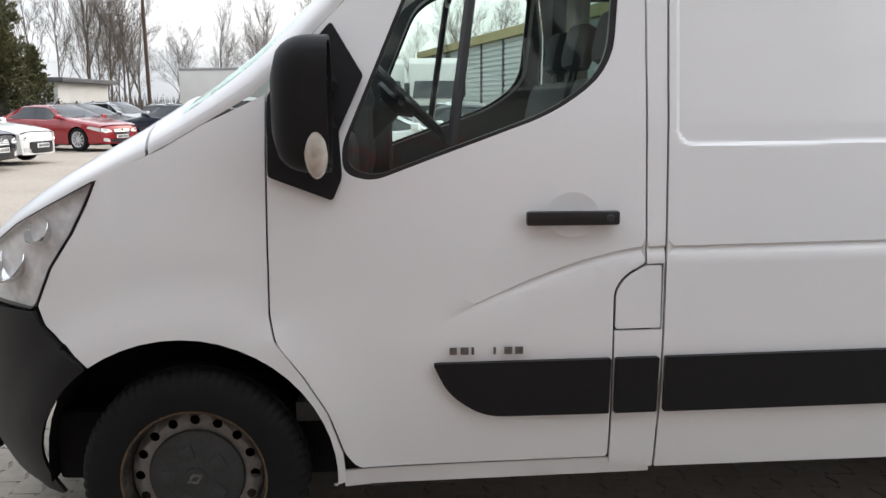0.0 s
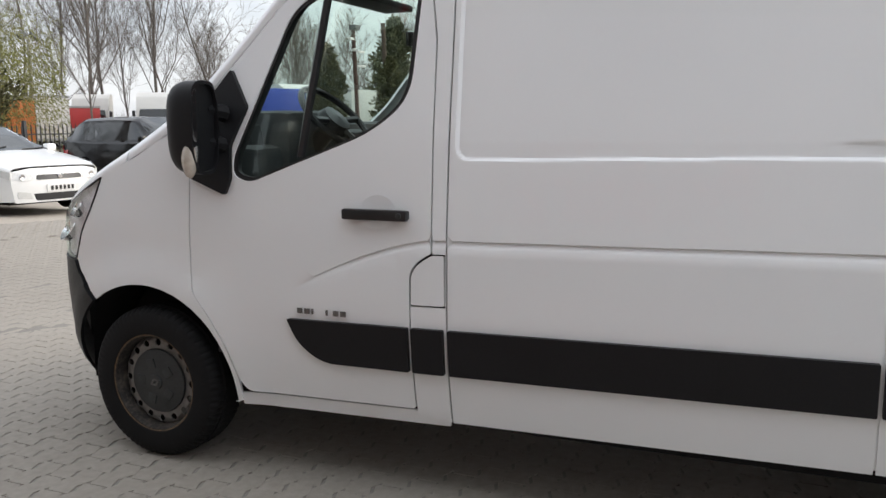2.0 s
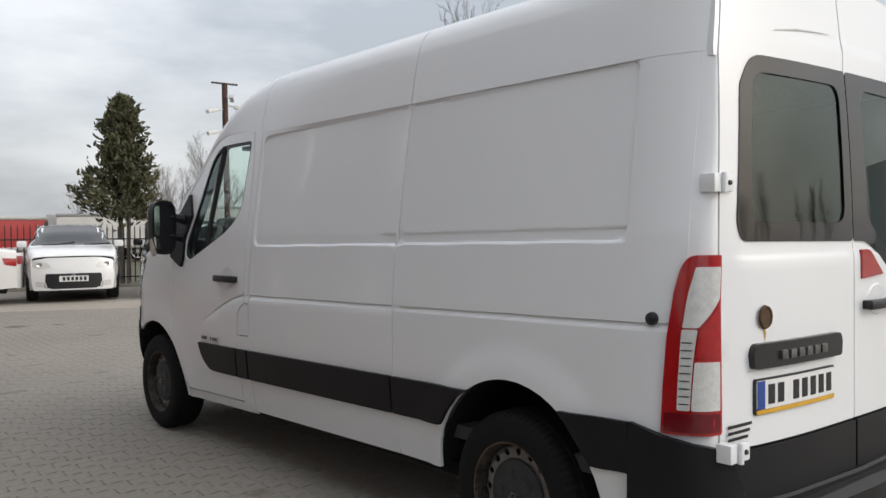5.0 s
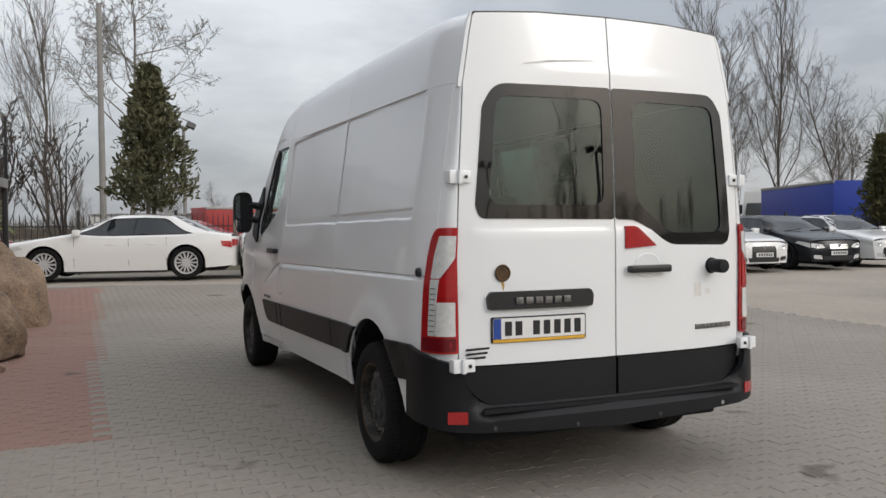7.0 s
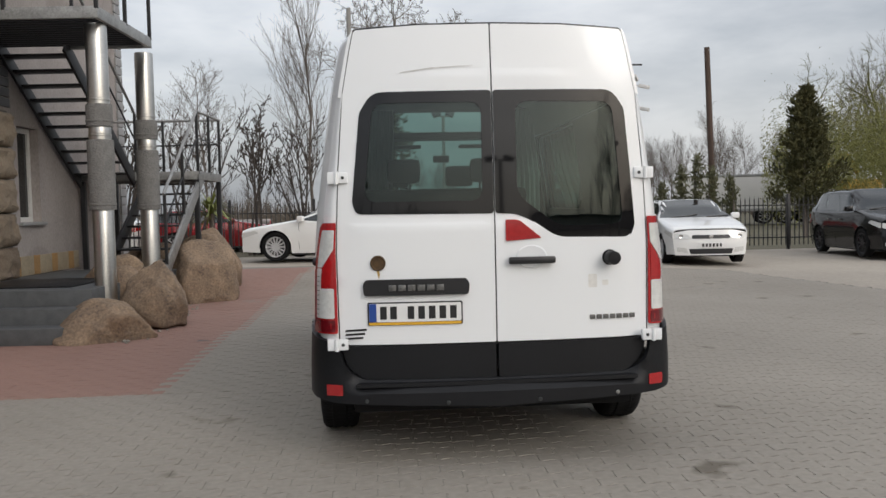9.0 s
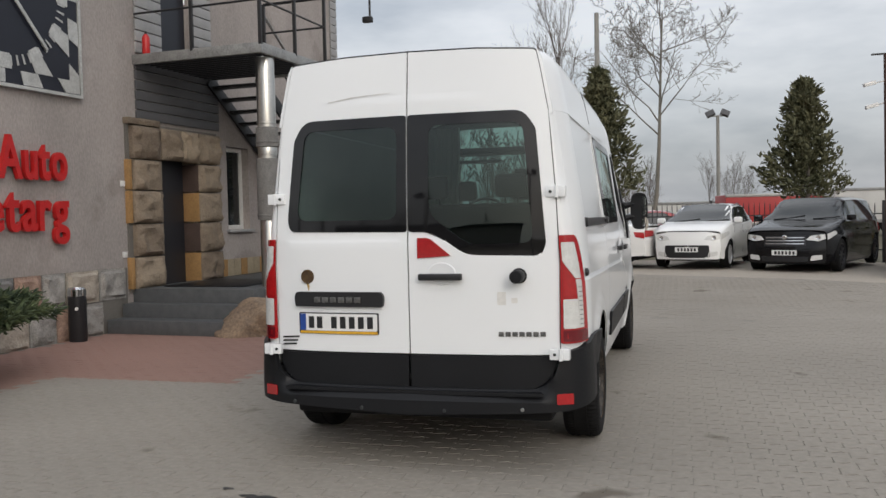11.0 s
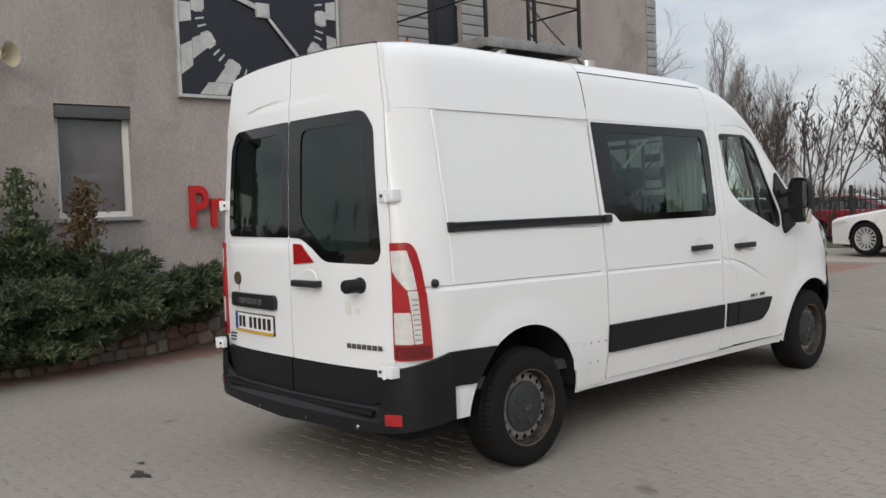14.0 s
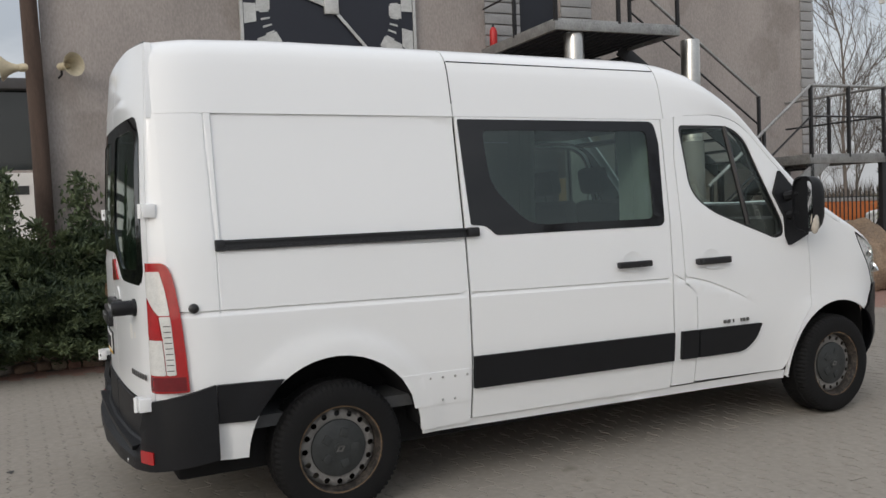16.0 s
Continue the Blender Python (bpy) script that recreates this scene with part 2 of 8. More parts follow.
# ---- materials ----
M_white = mat("white_paint", (0.80, 0.815, 0.825), 0.30, vary=0.012, big=0.5, fine=1.1, coat=0.6, span=(0.5, 1.5))
M_frame = mat("inner_metal", (0.014, 0.014, 0.015), 0.85, spec=0.2)
M_plastic = mat("black_plastic", (0.011, 0.0115, 0.0135), 0.46, spec=0.26, vary=0.3, big=3, fine=120, bump=0.0004, bump_scale=500)
M_trim = mat("satin_black_trim", (0.016, 0.016, 0.018), 0.38, vary=0.3)
M_rubber = mat("tyre_rubber", (0.010, 0.010, 0.0105), 0.8, spec=0.2, vary=0.35, big=6, fine=60, bump=0.0006, bump_scale=300)
M_frit = mat("black_glass_border", (0.005, 0.005, 0.006), 0.04, spec=0.55)
M_glass = pane_mat("cab_glass", (0.85, 0.93, 0.89), 1.0, 1.5)
M_rearglass = pane_mat("rear_glass", (0.19, 0.31, 0.285), 0.97, 1.66)
M_carglass = mat("car_window", (0.015, 0.019, 0.02), 0.05, spec=0.8)
M_steel = mat("silver_steel_disc", (0.23, 0.226, 0.22), 0.5, 0.3, vary=0.3, big=9, fine=60, second=(0.17, 0.16, 0.15))
M_rim = mat("worn_steel_rim", (0.10, 0.082, 0.068), 0.6, 0.2, big=14, fine=70, second=(0.016, 0.015, 0.014), span=(0.9, 1.35))
M_rimrust = mat("rusty_rim_edge", (0.20, 0.125, 0.06), 0.75, vary=0.5, big=18, fine=80, second=(0.045, 0.035, 0.028))
M_lens = pane_mat("headlight_lens", (0.97, 0.97, 0.97), 1.0, 1.4)
M_sideglass = pane_mat("side_privacy_glass", (0.27, 0.37, 0.335), 1.0, 1.8)
M_bowl = mat("headlight_inside", (0.86, 0.87, 0.88), 0.35, 0.0, vary=0.3, big=22)
M_cap = mat("grey_hub_cap", (0.034, 0.038, 0.039), 0.5, vary=0.45, big=18, fine=90)
M_red = mat("red_lens", (0.42, 0.012, 0.015), 0.12, spec=0.6, coat=0.6)
M_dkred = mat("dark_red_lens", (0.16, 0.006, 0.012), 0.12, coat=0.6)
M_clear = mat("clear_lens", (0.74, 0.74, 0.72), 0.12, 0.1, vary=0.22, big=30, fine=160, coat=0.8)
M_amber = mat("pale_amber_lens", (0.55, 0.50, 0.43), 0.2, vary=0.3, big=30, coat=0.7)
M_chrome = mat("chrome", (0.75, 0.75, 0.76), 0.12, 1.0, vary=0.1)
M_alu = mat("brushed_metal", (0.5, 0.5, 0.49), 0.35, 1.0, vary=0.2)
M_grey = mat("grey_interior", (0.07, 0.072, 0.075), 0.8, vary=0.3)
M_cloth = mat("seat_fabric", (0.045, 0.047, 0.05), 0.9, vary=0.4, fine=200, bump=0.001, bump_scale=400)
M_curtain = mat("white_curtain", (0.72, 0.72, 0.68), 0.9, vary=0.15)
M_lining = mat("pale_lining", (0.55, 0.55, 0.53), 0.8, vary=0.2)
M_plate = mat("number_plate_white", (0.78, 0.78, 0.77), 0.4, vary=0.08)
M_ink = mat("black_ink", (0.012, 0.012, 0.013), 0.6)
M_blue = mat("plate_blue", (0.02, 0.07, 0.32), 0.4)
M_yellow = mat("plate_yellow", (0.75, 0.42, 0.03), 0.45)
M_rust = mat("rust", (0.10, 0.055, 0.02), 0.8, vary=0.5, big=40)
M_badge = mat("worn_badge_metal", (0.21, 0.21, 0.205), 0.35, 0.7, vary=0.5, big=60)

# ---- ground ----
M_paver = mat("grey_pavers", (0.315, 0.287, 0.25), 0.9, spec=0.2, vary=0.25, big=0.4, fine=22, bump=0.002, bump_scale=90, stain=(1.3, 0.66, (0.55, 0.53, 0.5)))
M_redpave = mat("red_pavers", (0.31, 0.185, 0.15), 0.85, vary=0.25, big=0.5, fine=30, bump=0.002, bump_scale=90)
M_dust = mat("dusty_concrete", (0.385, 0.34, 0.285), 0.9, vary=0.28, big=0.35, fine=14, bump=0.004, bump_scale=30)
M_soil = mat("dry_grass_soil", (0.13, 0.115, 0.07), 0.95, vary=0.5, big=0.3, fine=6, bump=0.03, bump_scale=9)
k = B()
vs = {}
xs = [-400, -120, -60, -30, -15, 0, 10, 20, 30, 45, 70, 130, 400]
ys = [-400, -120, -50, -20, -8, 0, 6, 10, 14, 17, 20, 24, 40, 80, 150, 400]


def ground_z(x, y):
    """The yard rises a little towards its far fence."""
    return 0.16 * smooth01((y - 7) / 9) * smooth01((9 - x) / 6)


for i, x in enumerate(xs):
    for j, y in enumerate(ys):
        vs[i, j] = k.verts.new((x, y, -0.06 + ground_z(x, y)))
for i in range(len(xs) - 1):
    for j in range(len(ys) - 1):
        k.faces.new((vs[i, j], vs[i + 1, j], vs[i + 1, j + 1], vs[i, j + 1]))
ground = tagged(mesh_ob("ground", k, M_soil), "bare earth and dry grass round the yard", "ground", kind="structure")


def flat_sheet(name, outline, material, lift, label, step=1.5):
    k = skin(outline, [], lambda u, v, d: Vector((u, v, ground_z(u, v) + lift + d)), step, 0.0)
    return tagged(mesh_ob(name, k, material), label, "ground", kind="structure")


yard = flat_sheet("yard", [(-60, -40), (60, -40), (60, 19.5), (-60, 20.5)], M_dust, -0.035, "dusty light concrete yard")
GREY = [(-7.0, -14), (7.0, -14), (6.8, 5.0), (7.2, 8.0), (6.3, 12.2), (2.7, 13.4), (-1.9, 15.0), (-7.0, 15.4)]
M_bed = mat("dark_joint_sand", (0.225, 0.207, 0.185), 0.95, vary=0.3, big=1.5)
bed = flat_sheet("paving_bed", GREY, M_bed, -0.0035, "grey paving")
# old oil drips on the paving
M_oil = mat("oil_stain", (0.055, 0.052, 0.05), 0.55, vary=0.5, big=6, fine=30)
for i, (x, y, r, q) in enumerate(((-0.65, -0.60, 0.085, 0.5), (-0.88, -0.495, 0.03, 0.6), (-2.6, 5.0, 0.06, 0.6))):
    o = []
    for k in range(26):
        a = 2 * math.pi * k / 26
        rr = r * (1 + 0.35 * math.sin(3 * a + i) + 0.18 * math.sin(7 * a + 2 * i))
        o.append((x + rr * math.cos(a), y + q * rr * math.sin(a)))
    k = skin(o, [], lambda u, v, d: Vector((u, v, ground_z(u, v) + 0.0055)), 0.2, 0.0)
    tagged(mesh_ob("oil_stain", k, M_oil), "dark dried oil stain on the pavers", "stain")

# ---- the van: front towards +y, rear bumper near y = 0, tyres on z = 0 ----
def zmap(y, zb):
    return zb + 0.018 * (4 - y) * min(1, max(0, (1.38 - zb) / 0.33))


def half(y, z):
    """Half width of the body skin."""
    w = lerp_table(z, (0.28, 0.38, 0.55, 0.75, 1.07, 1.42, 2.06, 2.4), (0.95, 0.975, 1.003, 1.018, 1.014, 0.985, 0.895, 0.83))
    if y < 0.45:
        w -= 0.125 * ((0.45 - y) / 0.35) ** 2
    if y > 4.85:
        w -= 0.45 * ((y - 4.85) / 0.7) ** 2.6
    if y > 3.6 and z > 1.3:
        w -= 0.05 * (z - 1.3) / 0.8 * min(1, (y - 3.6) / 0.8)
    return w


def crease(y, zb):
    """A pressed line along the side; on the front doors it dips towards the wheel."""
    line = 1.033 if y < 3.338 else 1.033 - 0.205 * ((y - 3.338) / 0.605) ** 1.5
    if y > 4.0:
        return 0.0
    fade = smooth01((3.98 - y) / 0.38)
    d = line + 0.012 - zb
    return -0.0125 * fade * (min(1.0, d / 0.005) * max(0.0, 1 - max(0.0, d - 0.005) / 0.024) if d > 0 else 0.0)


def recess(y, zb, y0, y1, z0, z1, r=0.06, deep=0.012, soft=0.011):
    dx, dz = abs(y - (y0 + y1) / 2) - (y1 - y0) / 2 + r, abs(zb - (z0 + z1) / 2) - (z1 - z0) / 2 + r
    d = math.hypot(max(dx, 0), max(dz, 0)) + min(max(dx, dz), 0) - r
    return -deep * smooth01(-d / soft)


def arch_flare(y, zb):
    d = min(math.hypot(y - 1.02, zb - 0.31), math.hypot(y - 4.735, zb - 0.345))
    return 0.016 * smooth01((0.59 - d) / 0.06)


def rel_plain(y, zb):
    return crease(y, zb) + arch_flare(y, zb)


def rel_left(y, zb):
    """The left flank's long shallow panel and the step along its lower rear; both fall a little towards the front."""
    q = zb - 0.014 * (3.2 - y)
    step = recess(y, q, 0.447, 2.0, 1.35, 1.408, r=0.012, deep=0.007, soft=0.010) * smooth01((1.99 - y) / 0.09)
    return rel_plain(y, zb) + recess(y, q, 0.445, 3.25, 1.35, 2.028) + step


def rel_right_rear(y, zb):
    groove = -0.007 * max(0.0, 1 - abs(y - 0.452 + 0.02 * max(0, zb - 1.4)) / 0.006) * smooth01((zb - 1.0) / 0.05)
    return rel_plain(y, zb) + groove + recess(y, zb - 0.014 * (1.8 - y), 0.47, 2.2, 1.36, 2.048, r=0.02, deep=0.010, soft=0.007)


def on_side(side, relief=rel_plain, lift=0.0):
    def place(u, v, d):
        return Vector((side * (half(u, zmap(u, v)) + relief(u, v) + d + lift), u, zmap(u, v)))
    return place


def rear_y(x, z):
    return 0.093 + 0.06 * min(1.2, abs(x) / 0.86) ** 3 + 0.075 * max(0, (z - 1.25) / 1.17) ** 1.8


def on_rear(lift=0.0):
    def place(u, v, d):
        return Vector((u, rear_y(u, v) - d - lift, v))
    return place


def door_edge(z):
    return lerp_table(z, (0.6, 0.67, 1.2, 1.6, 2.05, 2.30), (0.868, 0.869, 0.874, 0.856, 0.821, 0.781))


def corner_point(t, z):
    """Round the rear corner of the body: t runs from the door's edge to the flank and on along it."""
    if t > 0.1:
        y = 0.12 + t
        return Vector((half(y, z), y))
    ax, ye = door_edge(z), 0.22
    ay = rear_y(ax, z)
    ex = half(ye, z)
    cx = ex - 0.469 * (ye - ay)
    f = max(0.0, t) / 0.1
    return Vector((ax, ay)) * (1 - f) ** 2 + Vector((cx, ay - 0.004)) * 2 * f * (1 - f) + Vector((ex, ye)) * f * f


def on_corner(side, lift=0.0):
    def place(u, v, d):
        p = corner_point(u, v)
        tang = (corner_point(u + 0.004, v) - corner_point(max(0, u - 0.004), v)).normalized()
        q = p + Vector((tang.y, -tang.x)) * (d + lift)
        return Vector((side * q.x, q.y, v))
    return place


def frame_ring(outer, inner, place, **k):
    return skin(outer, [inner], place, **k)


def scaled(poly, s):
    cx = sum(p[0] for p in poly) / len(poly)
    cy = sum(p[1] for p in poly) / len(poly)
    return [(cx + (p[0] - cx) * s, cy + (p[1] - cy) * s) for p in poly]


def handle_dish(side, y0, z0, parent):
    """The shallow hollow behind a pull handle."""
    def place(u, v, d):
        r = math.hypot((u - y0) / 0.078, (v - z0) / 0.068)
        p = on_side(side)(u, v, d)
        p.x += side * (0.0008 + 0.007 * min(1.0, r) ** 2)
        return p
    ring = [(y0 + 0.078 * math.cos(a), z0 + 0.068 * math.sin(a)) for a in [2 * math.pi * i / 32 for i in range(32)]]
    part("handle_dish", skin(ring, [], place, 0.02, 0.0), M_white, parent)


van = thing("van", "white high-roof panel van with black plastic trim, parked on grey pavers", "van")
CREASES = (1.016, 1.022, 1.028, 1.034, 1.0400, 1.0425, 1.0452)
ARCH_R = arc(1.02, 0.31, 0.465, 178, 2, 22)
ARCH_F = arc(4.735, 0.345, 0.465, 185, 56, 18)

DOOR = rounded([(3.425, 0.37), (4.205, 0.365, 0.06), (4.245, 0.42), (4.29, 0.56), (4.36, 0.68), (4.44, 0.79, 0.03), (4.455, 0.87), (4.453, 1.28), (4.448, 1.52), (4.31, 1.685),
                (4.04, 1.965), (3.93, 2.045, 0.1), (3.76, 2.085, 0.1), (3.385, 2.075, 0.03), (3.345, 1.8), (3.338, 0.995, 0.01), (3.40, 0.96, 0.03), (3.43, 0.915, 0.03), (3.43, 0.8)], 0.015)
DOOR_WIN = rounded([(3.405, 2.015, 0.04), (3.86, 2.015, 0.1), (3.99, 1.935, 0.1), (4.235, 1.36), (4.235, 1.28, 0.05), (4.15, 1.255, 0.06), (3.60, 1.455, 0.1), (3.44, 1.58, 0.12)], 0.03)
SAIL = rounded([(4.448, 1.275), (4.262, 1.205), (4.235, 1.27), (4.243, 1.40), (4.17, 1.56), (4.262, 1.715), (4.446, 1.505)], 0.012)
STRIP_TIP = rounded([(3.435, 0.528), (3.82, 0.532, 0.06), (3.93, 0.61, 0.06), (3.975, 0.708, 0.01), (3.435, 0.706)], 0.006)

DIP = [(y, 1.033 - 0.205 * (max(0, y - 3.338) / 0.605) ** 1.5 + dz) for y in [3.35 + 0.008 * i for i in range(82)] for dz in (-0.017, -0.009, -0.001, 0.0068, 0.0122)]
for side, who in ((-1, "left"), (1, "right")):
    P = on_side(side)
    door = part("front_door", skin(DOOR, [DOOR_WIN], P, 0.07, 0.02, extra=DIP), M_white, van)
    part("window_seal", frame_ring(DOOR_WIN, scaled(DOOR_WIN, 0.955), on_side(side, rel_plain, -0.006), step=0.06, thick=0.02), M_trim, door, "black rubber window seal")
    pane = part("window", skin(scaled(DOOR_WIN, 0.97), [], on_side(side, rel_plain, -0.012), 0.12, 0.0), M_glass, door, "slightly green side window glass")
    pane.visible_shadow = False
    bar = B()
    zs = (1.36, 1.5, 1.75, 2.01)
    a = [Vector((side * (half(3.9, z) - 0.008), 3.915 - (z - 1.36) * 0.14, z)) for z in zs]
    tube(bar, a, 0.017, 6)
    part("window_bar", bar, M_trim, door, "black upright dividing the window")
    part("mirror_base", skin(SAIL, [], on_side(side, rel_plain, 0.022), 0.06, 0.02), M_plastic, door, "matt black plastic mirror base")
    part("rub_strip", skin(STRIP_TIP, [], on_side(side, rel_plain, 0.020), 0.06, 0.022), M_plastic, door, "black plastic rub strip")
    # handle in its shallow dish
    hy = 3.56
    handle_dish(side, hy, 1.149, door)
    grip = B()
    X = side * (half(hy, 1.149) + 0.028)
    box(grip, (X - 0.014, hy - 0.135, 1.126), (X + 0.014, hy + 0.14, 1.168), None, 0.009)
    box(grip, (X - side * 0.02 - 0.015, hy - 0.13, 1.131), (X - side * 0.02 + 0.015, hy - 0.07, 1.164), None, 0.004)
    box(grip, (X - side * 0.02 - 0.015, hy + 0.08, 1.131), (X - side * 0.02 + 0.015, hy + 0.13, 1.164), None, 0.004)
    part("handle", grip, M_trim, door, "black pull handle")
    lock = B()
    lathe(lock, [(0.0001, 0.004), (0.010, 0.004), (0.012, 0.002), (0.013, -0.006)], 16, Matrix.Translation((X + side * 0.013, hy - 0.105, 1.147)) @ Matrix.Rotation(side * math.pi / 2, 4, 'Y'))
    part("lock", lock, M_cap, door)
    # worn model badge: plain raised bars in its place
    y0 = 3.925 if side < 0 else 3.86
    for k, w in enumerate((0.022, 0.024, 0.008, 0, 0.008, 0.024, 0.024)):
        if w:
            badge = B()
            bx = side * (half(y0, 0.745) + 0.008)
            box(badge, (bx - 0.003, y0 - 0.033 * k - w, 0.735), (bx + 0.003, y0 - 0.033 * k, 0.757), None, 0.001)
            part("badge", badge, M_badge, door, "worn metal badge bar")
    # door mirror
    arm = B()
    for z in (1.415, 1.545):
        tube(arm, [(side * 0.98, 4.275, z - 0.01), (side * 1.03, 4.29, z), (side * 1.08, 4.30, z + 0.005)], [0.036, 0.03, 0.032], 8)
    mirror = part("door_mirror", arm, M_plastic, van, "large black door mirror")
    shell = B()
    cx, cy, cz = side * 1.132, 4.33, 1.478
    n, rings = 28, 9
    vs = []
    for i in range(rings + 1):
        f = i / rings
        depth = -0.075 + 0.155 * f
        s = (1 - max(0, (f - 0.25) / 0.75) ** 2.6) ** 0.5
        row = []
        for k in range(n):
            t = 2 * math.pi * k / n
            c, q = math.cos(t), math.sin(t)
            ex = 0.085 * math.copysign(abs(c) ** 0.55, c) * (0.35 + 0.65 * s)
            ez = 0.185 * math.copysign(abs(q) ** 0.55, q) * (0.45 + 0.55 * s)
            row.append(shell.verts.new((cx + ex * (1 - 0.12 * (q < 0) * abs(q)), cy + depth, cz + ez)))
        vs.append(row)
    for r0, r1 in zip(vs, vs[1:]):
        for k in range(n):
            shell.faces.new((r0[k], r0[(k + 1) % n], r1[(k + 1) % n], r1[k]))
    shell.faces.new(vs[-1])
    inner = [shell.verts.new(Vector((cx, 0, cz)) + (v.co - Vector((cx, 0, cz))) * 0.93 + Vector((0, v.co.y * 0.07, 0))) for v in vs[0]]
    deep = [shell.verts.new(v.co + Vector((0, 0.018, 0))) for v in inner]
    for k in range(n):
        shell.faces.new((vs[0][(k + 1) % n], vs[0][k], inner[k], inner[(k + 1) % n]))
        shell.faces.new((inner[(k + 1) % n], inner[k], deep[k], deep[(k + 1) % n]))
    shell.faces.new(deep)
    bmesh.ops.recalc_face_normals(shell, faces=shell.faces)
    part("housing", shell, M_plastic, mirror)
    for lo, hi in (((-0.068, -0.055), (0.068, 0.15)), ((-0.064, -0.155), (0.064, -0.07))):
        g = B()
        skin(rounded([(lo[0], lo[1]), (hi[0], lo[1]), (hi[0], hi[1]), (lo[0], hi[1])], 0.03), [], lambda u, v, d: Vector((cx + u, cy - 0.050 - d + 0.10 * u * u - side * 0.26 * u, cz + v)), 0.05, 0.004, bm=g)
        part("mirror_glass", g, M_chrome, mirror, "mirror glass")
    ind = B()
    lathe(ind, [(0.0001, 0.042), (0.03, 0.036), (0.046, 0.02), (0.05, 0.0), (0.046, -0.01)], 20, Matrix.Translation((cx + side * 0.062, cy - 0.042, cz - 0.125)) @ Matrix.Rotation(-side * 1.45, 4, 'Z') @ Matrix.Rotation(-math.pi / 2, 4, 'X') @ Matrix.Diagonal((0.66, 1.45, 0.7, 1)))
    part("indicator", ind, M_amber, mirror, "clear indicator lens")
    # front wing, headlight, bumper corner
    part("front_wing", skin(rounded([(4.456, 1.51), (4.459, 1.28), (4.461, 0.865), (4.446, 0.795), (4.366, 0.68), (4.296, 0.56), (4.252, 0.42), (4.245, 0.318), (4.285, 0.305)], 0.004) + ARCH_F + rounded([(5.065, 0.80), (5.125, 0.855), (5.145, 0.91), (5.09, 1.025), (5.015, 1.125), (4.972, 1.20), (4.938, 1.275), (4.75, 1.355), (4.62, 1.43)], 0.004), [], P, 0.07, 0.015), M_white, van)
    lamp_out = rounded([(4.944, 1.272), (4.978, 1.203), (5.021, 1.128), (5.096, 1.028), (5.151, 0.915), (5.17, 0.90), (5.40, 0.92), (5.46, 0.985), (5.36, 1.05), (5.2, 1.15)], 0.012)
    lamp = part("headlight", skin(lamp_out, [], on_side(side, rel_plain, -0.016), 0.06, 0.01), M_bowl, van, "clear headlight")
    for (ly, lz, lr) in ((5.235, 0.995, 0.066), (5.12, 1.10, 0.045)):
        bowl = B()
        lathe(bowl, [(lr, 0.03), (lr * 0.95, 0.032), (lr * 0.8, 0.0), (lr * 0.3, -0.02), (0.0001, -0.022)], 24, Matrix.Translation((side * (half(ly, lz) - 0.026), ly, lz)) @ Matrix.Rotation(side * radians(52), 4, 'Y') @ Matrix.Rotation(-radians(25), 4, 'X'))
        part("reflector", bowl, M_chrome, lamp, "chrome reflector bowl")
    lens = part("lens", skin(lamp_out, [], on_side(side, rel_plain, 0.006), 0.06, 0.0), M_lens, lamp)
    lens.visible_shadow = False
    part("gasket", frame_ring(lamp_out, scaled(lamp_out, 0.972), on_side(side, rel_plain, 0.002), step=0.06, thick=0.03), M_trim, lamp)
    tuck = on_side(side, rel_plain, 0.012)

    def chin(u, v, d, tuck=tuck, side=side):
        q = tuck(u, v, d)
        q.x -= side * 0.09 * max(0.0, (0.52 - q.z) / 0.26) ** 2 * smooth01((u - 4.95) / 0.1)
        return q
    part("front_bumper_corner", skin(arc(4.735, 0.345, 0.465, 54.5, -14, 12) + rounded([(5.20, 0.222), (5.5, 0.24), (5.52, 0.6), (5.5, 0.905), (5.16, 0.895), (5.132, 0.845), (5.072, 0.79)], 0.006), [], chin, 0.06, 0.02), M_plastic, van, "dark grey plastic front bumper corner")
    # wheel arches lined inside
    for wy, wz in ((1.02, 0.36), (4.735, 0.345)):
        liner = B()
        a0 = arc(wy, wz, 0.468, 176, 4 if wy < 3 else -8, 20)
        r0 = [liner.verts.new((side * (0.985 if p[0] < 5.0 else 0.985 - 0.65 * (p[0] - 5.0)), p[0], p[1])) for p in a0]
        r1 = [liner.verts.new((side * 0.62, p[0], p[1])) for p in a0]
        for k in range(20):
            liner.faces.new((r0[k], r0[k + 1], r1[k + 1], r1[k]))
        liner.faces.new(r1)
        part("arch_liner", liner, M_frame, van)
    # tail light on the corner
    TLW = lambda z: lerp_table(z, (0.70, 0.90, 1.06, 1.22, 1.30, 1.345), (0.176, 0.168, 0.157, 0.140, 0.124, 0.10))

    def CO(lift, side=side):
        base = on_corner(side, lift)
        return lambda u, v, d: base(0.002 + u / 0.15 * TLW(v), v, d)
    FR = lambda pts: rounded([(0.15 * a, b) for a, b in pts], 0.006)
    tl = part("tail_light", skin(rounded([(0.0, 1.345), (0.148, 1.345, 0.03), (0.15, 0.735), (0.0, 0.735)], 0.012), [], CO(0.016), 0.025, 0.03), M_red, van, "tall red and clear tail light")
    part("clear_section", skin(FR([(0.07, 1.305), (0.66, 1.305), (0.71, 1.10), (0.46, 1.10), (0.07, 1.20)]), [], CO(0.020), 0.02, 0.006), M_clear, tl, "clear reversing lens")
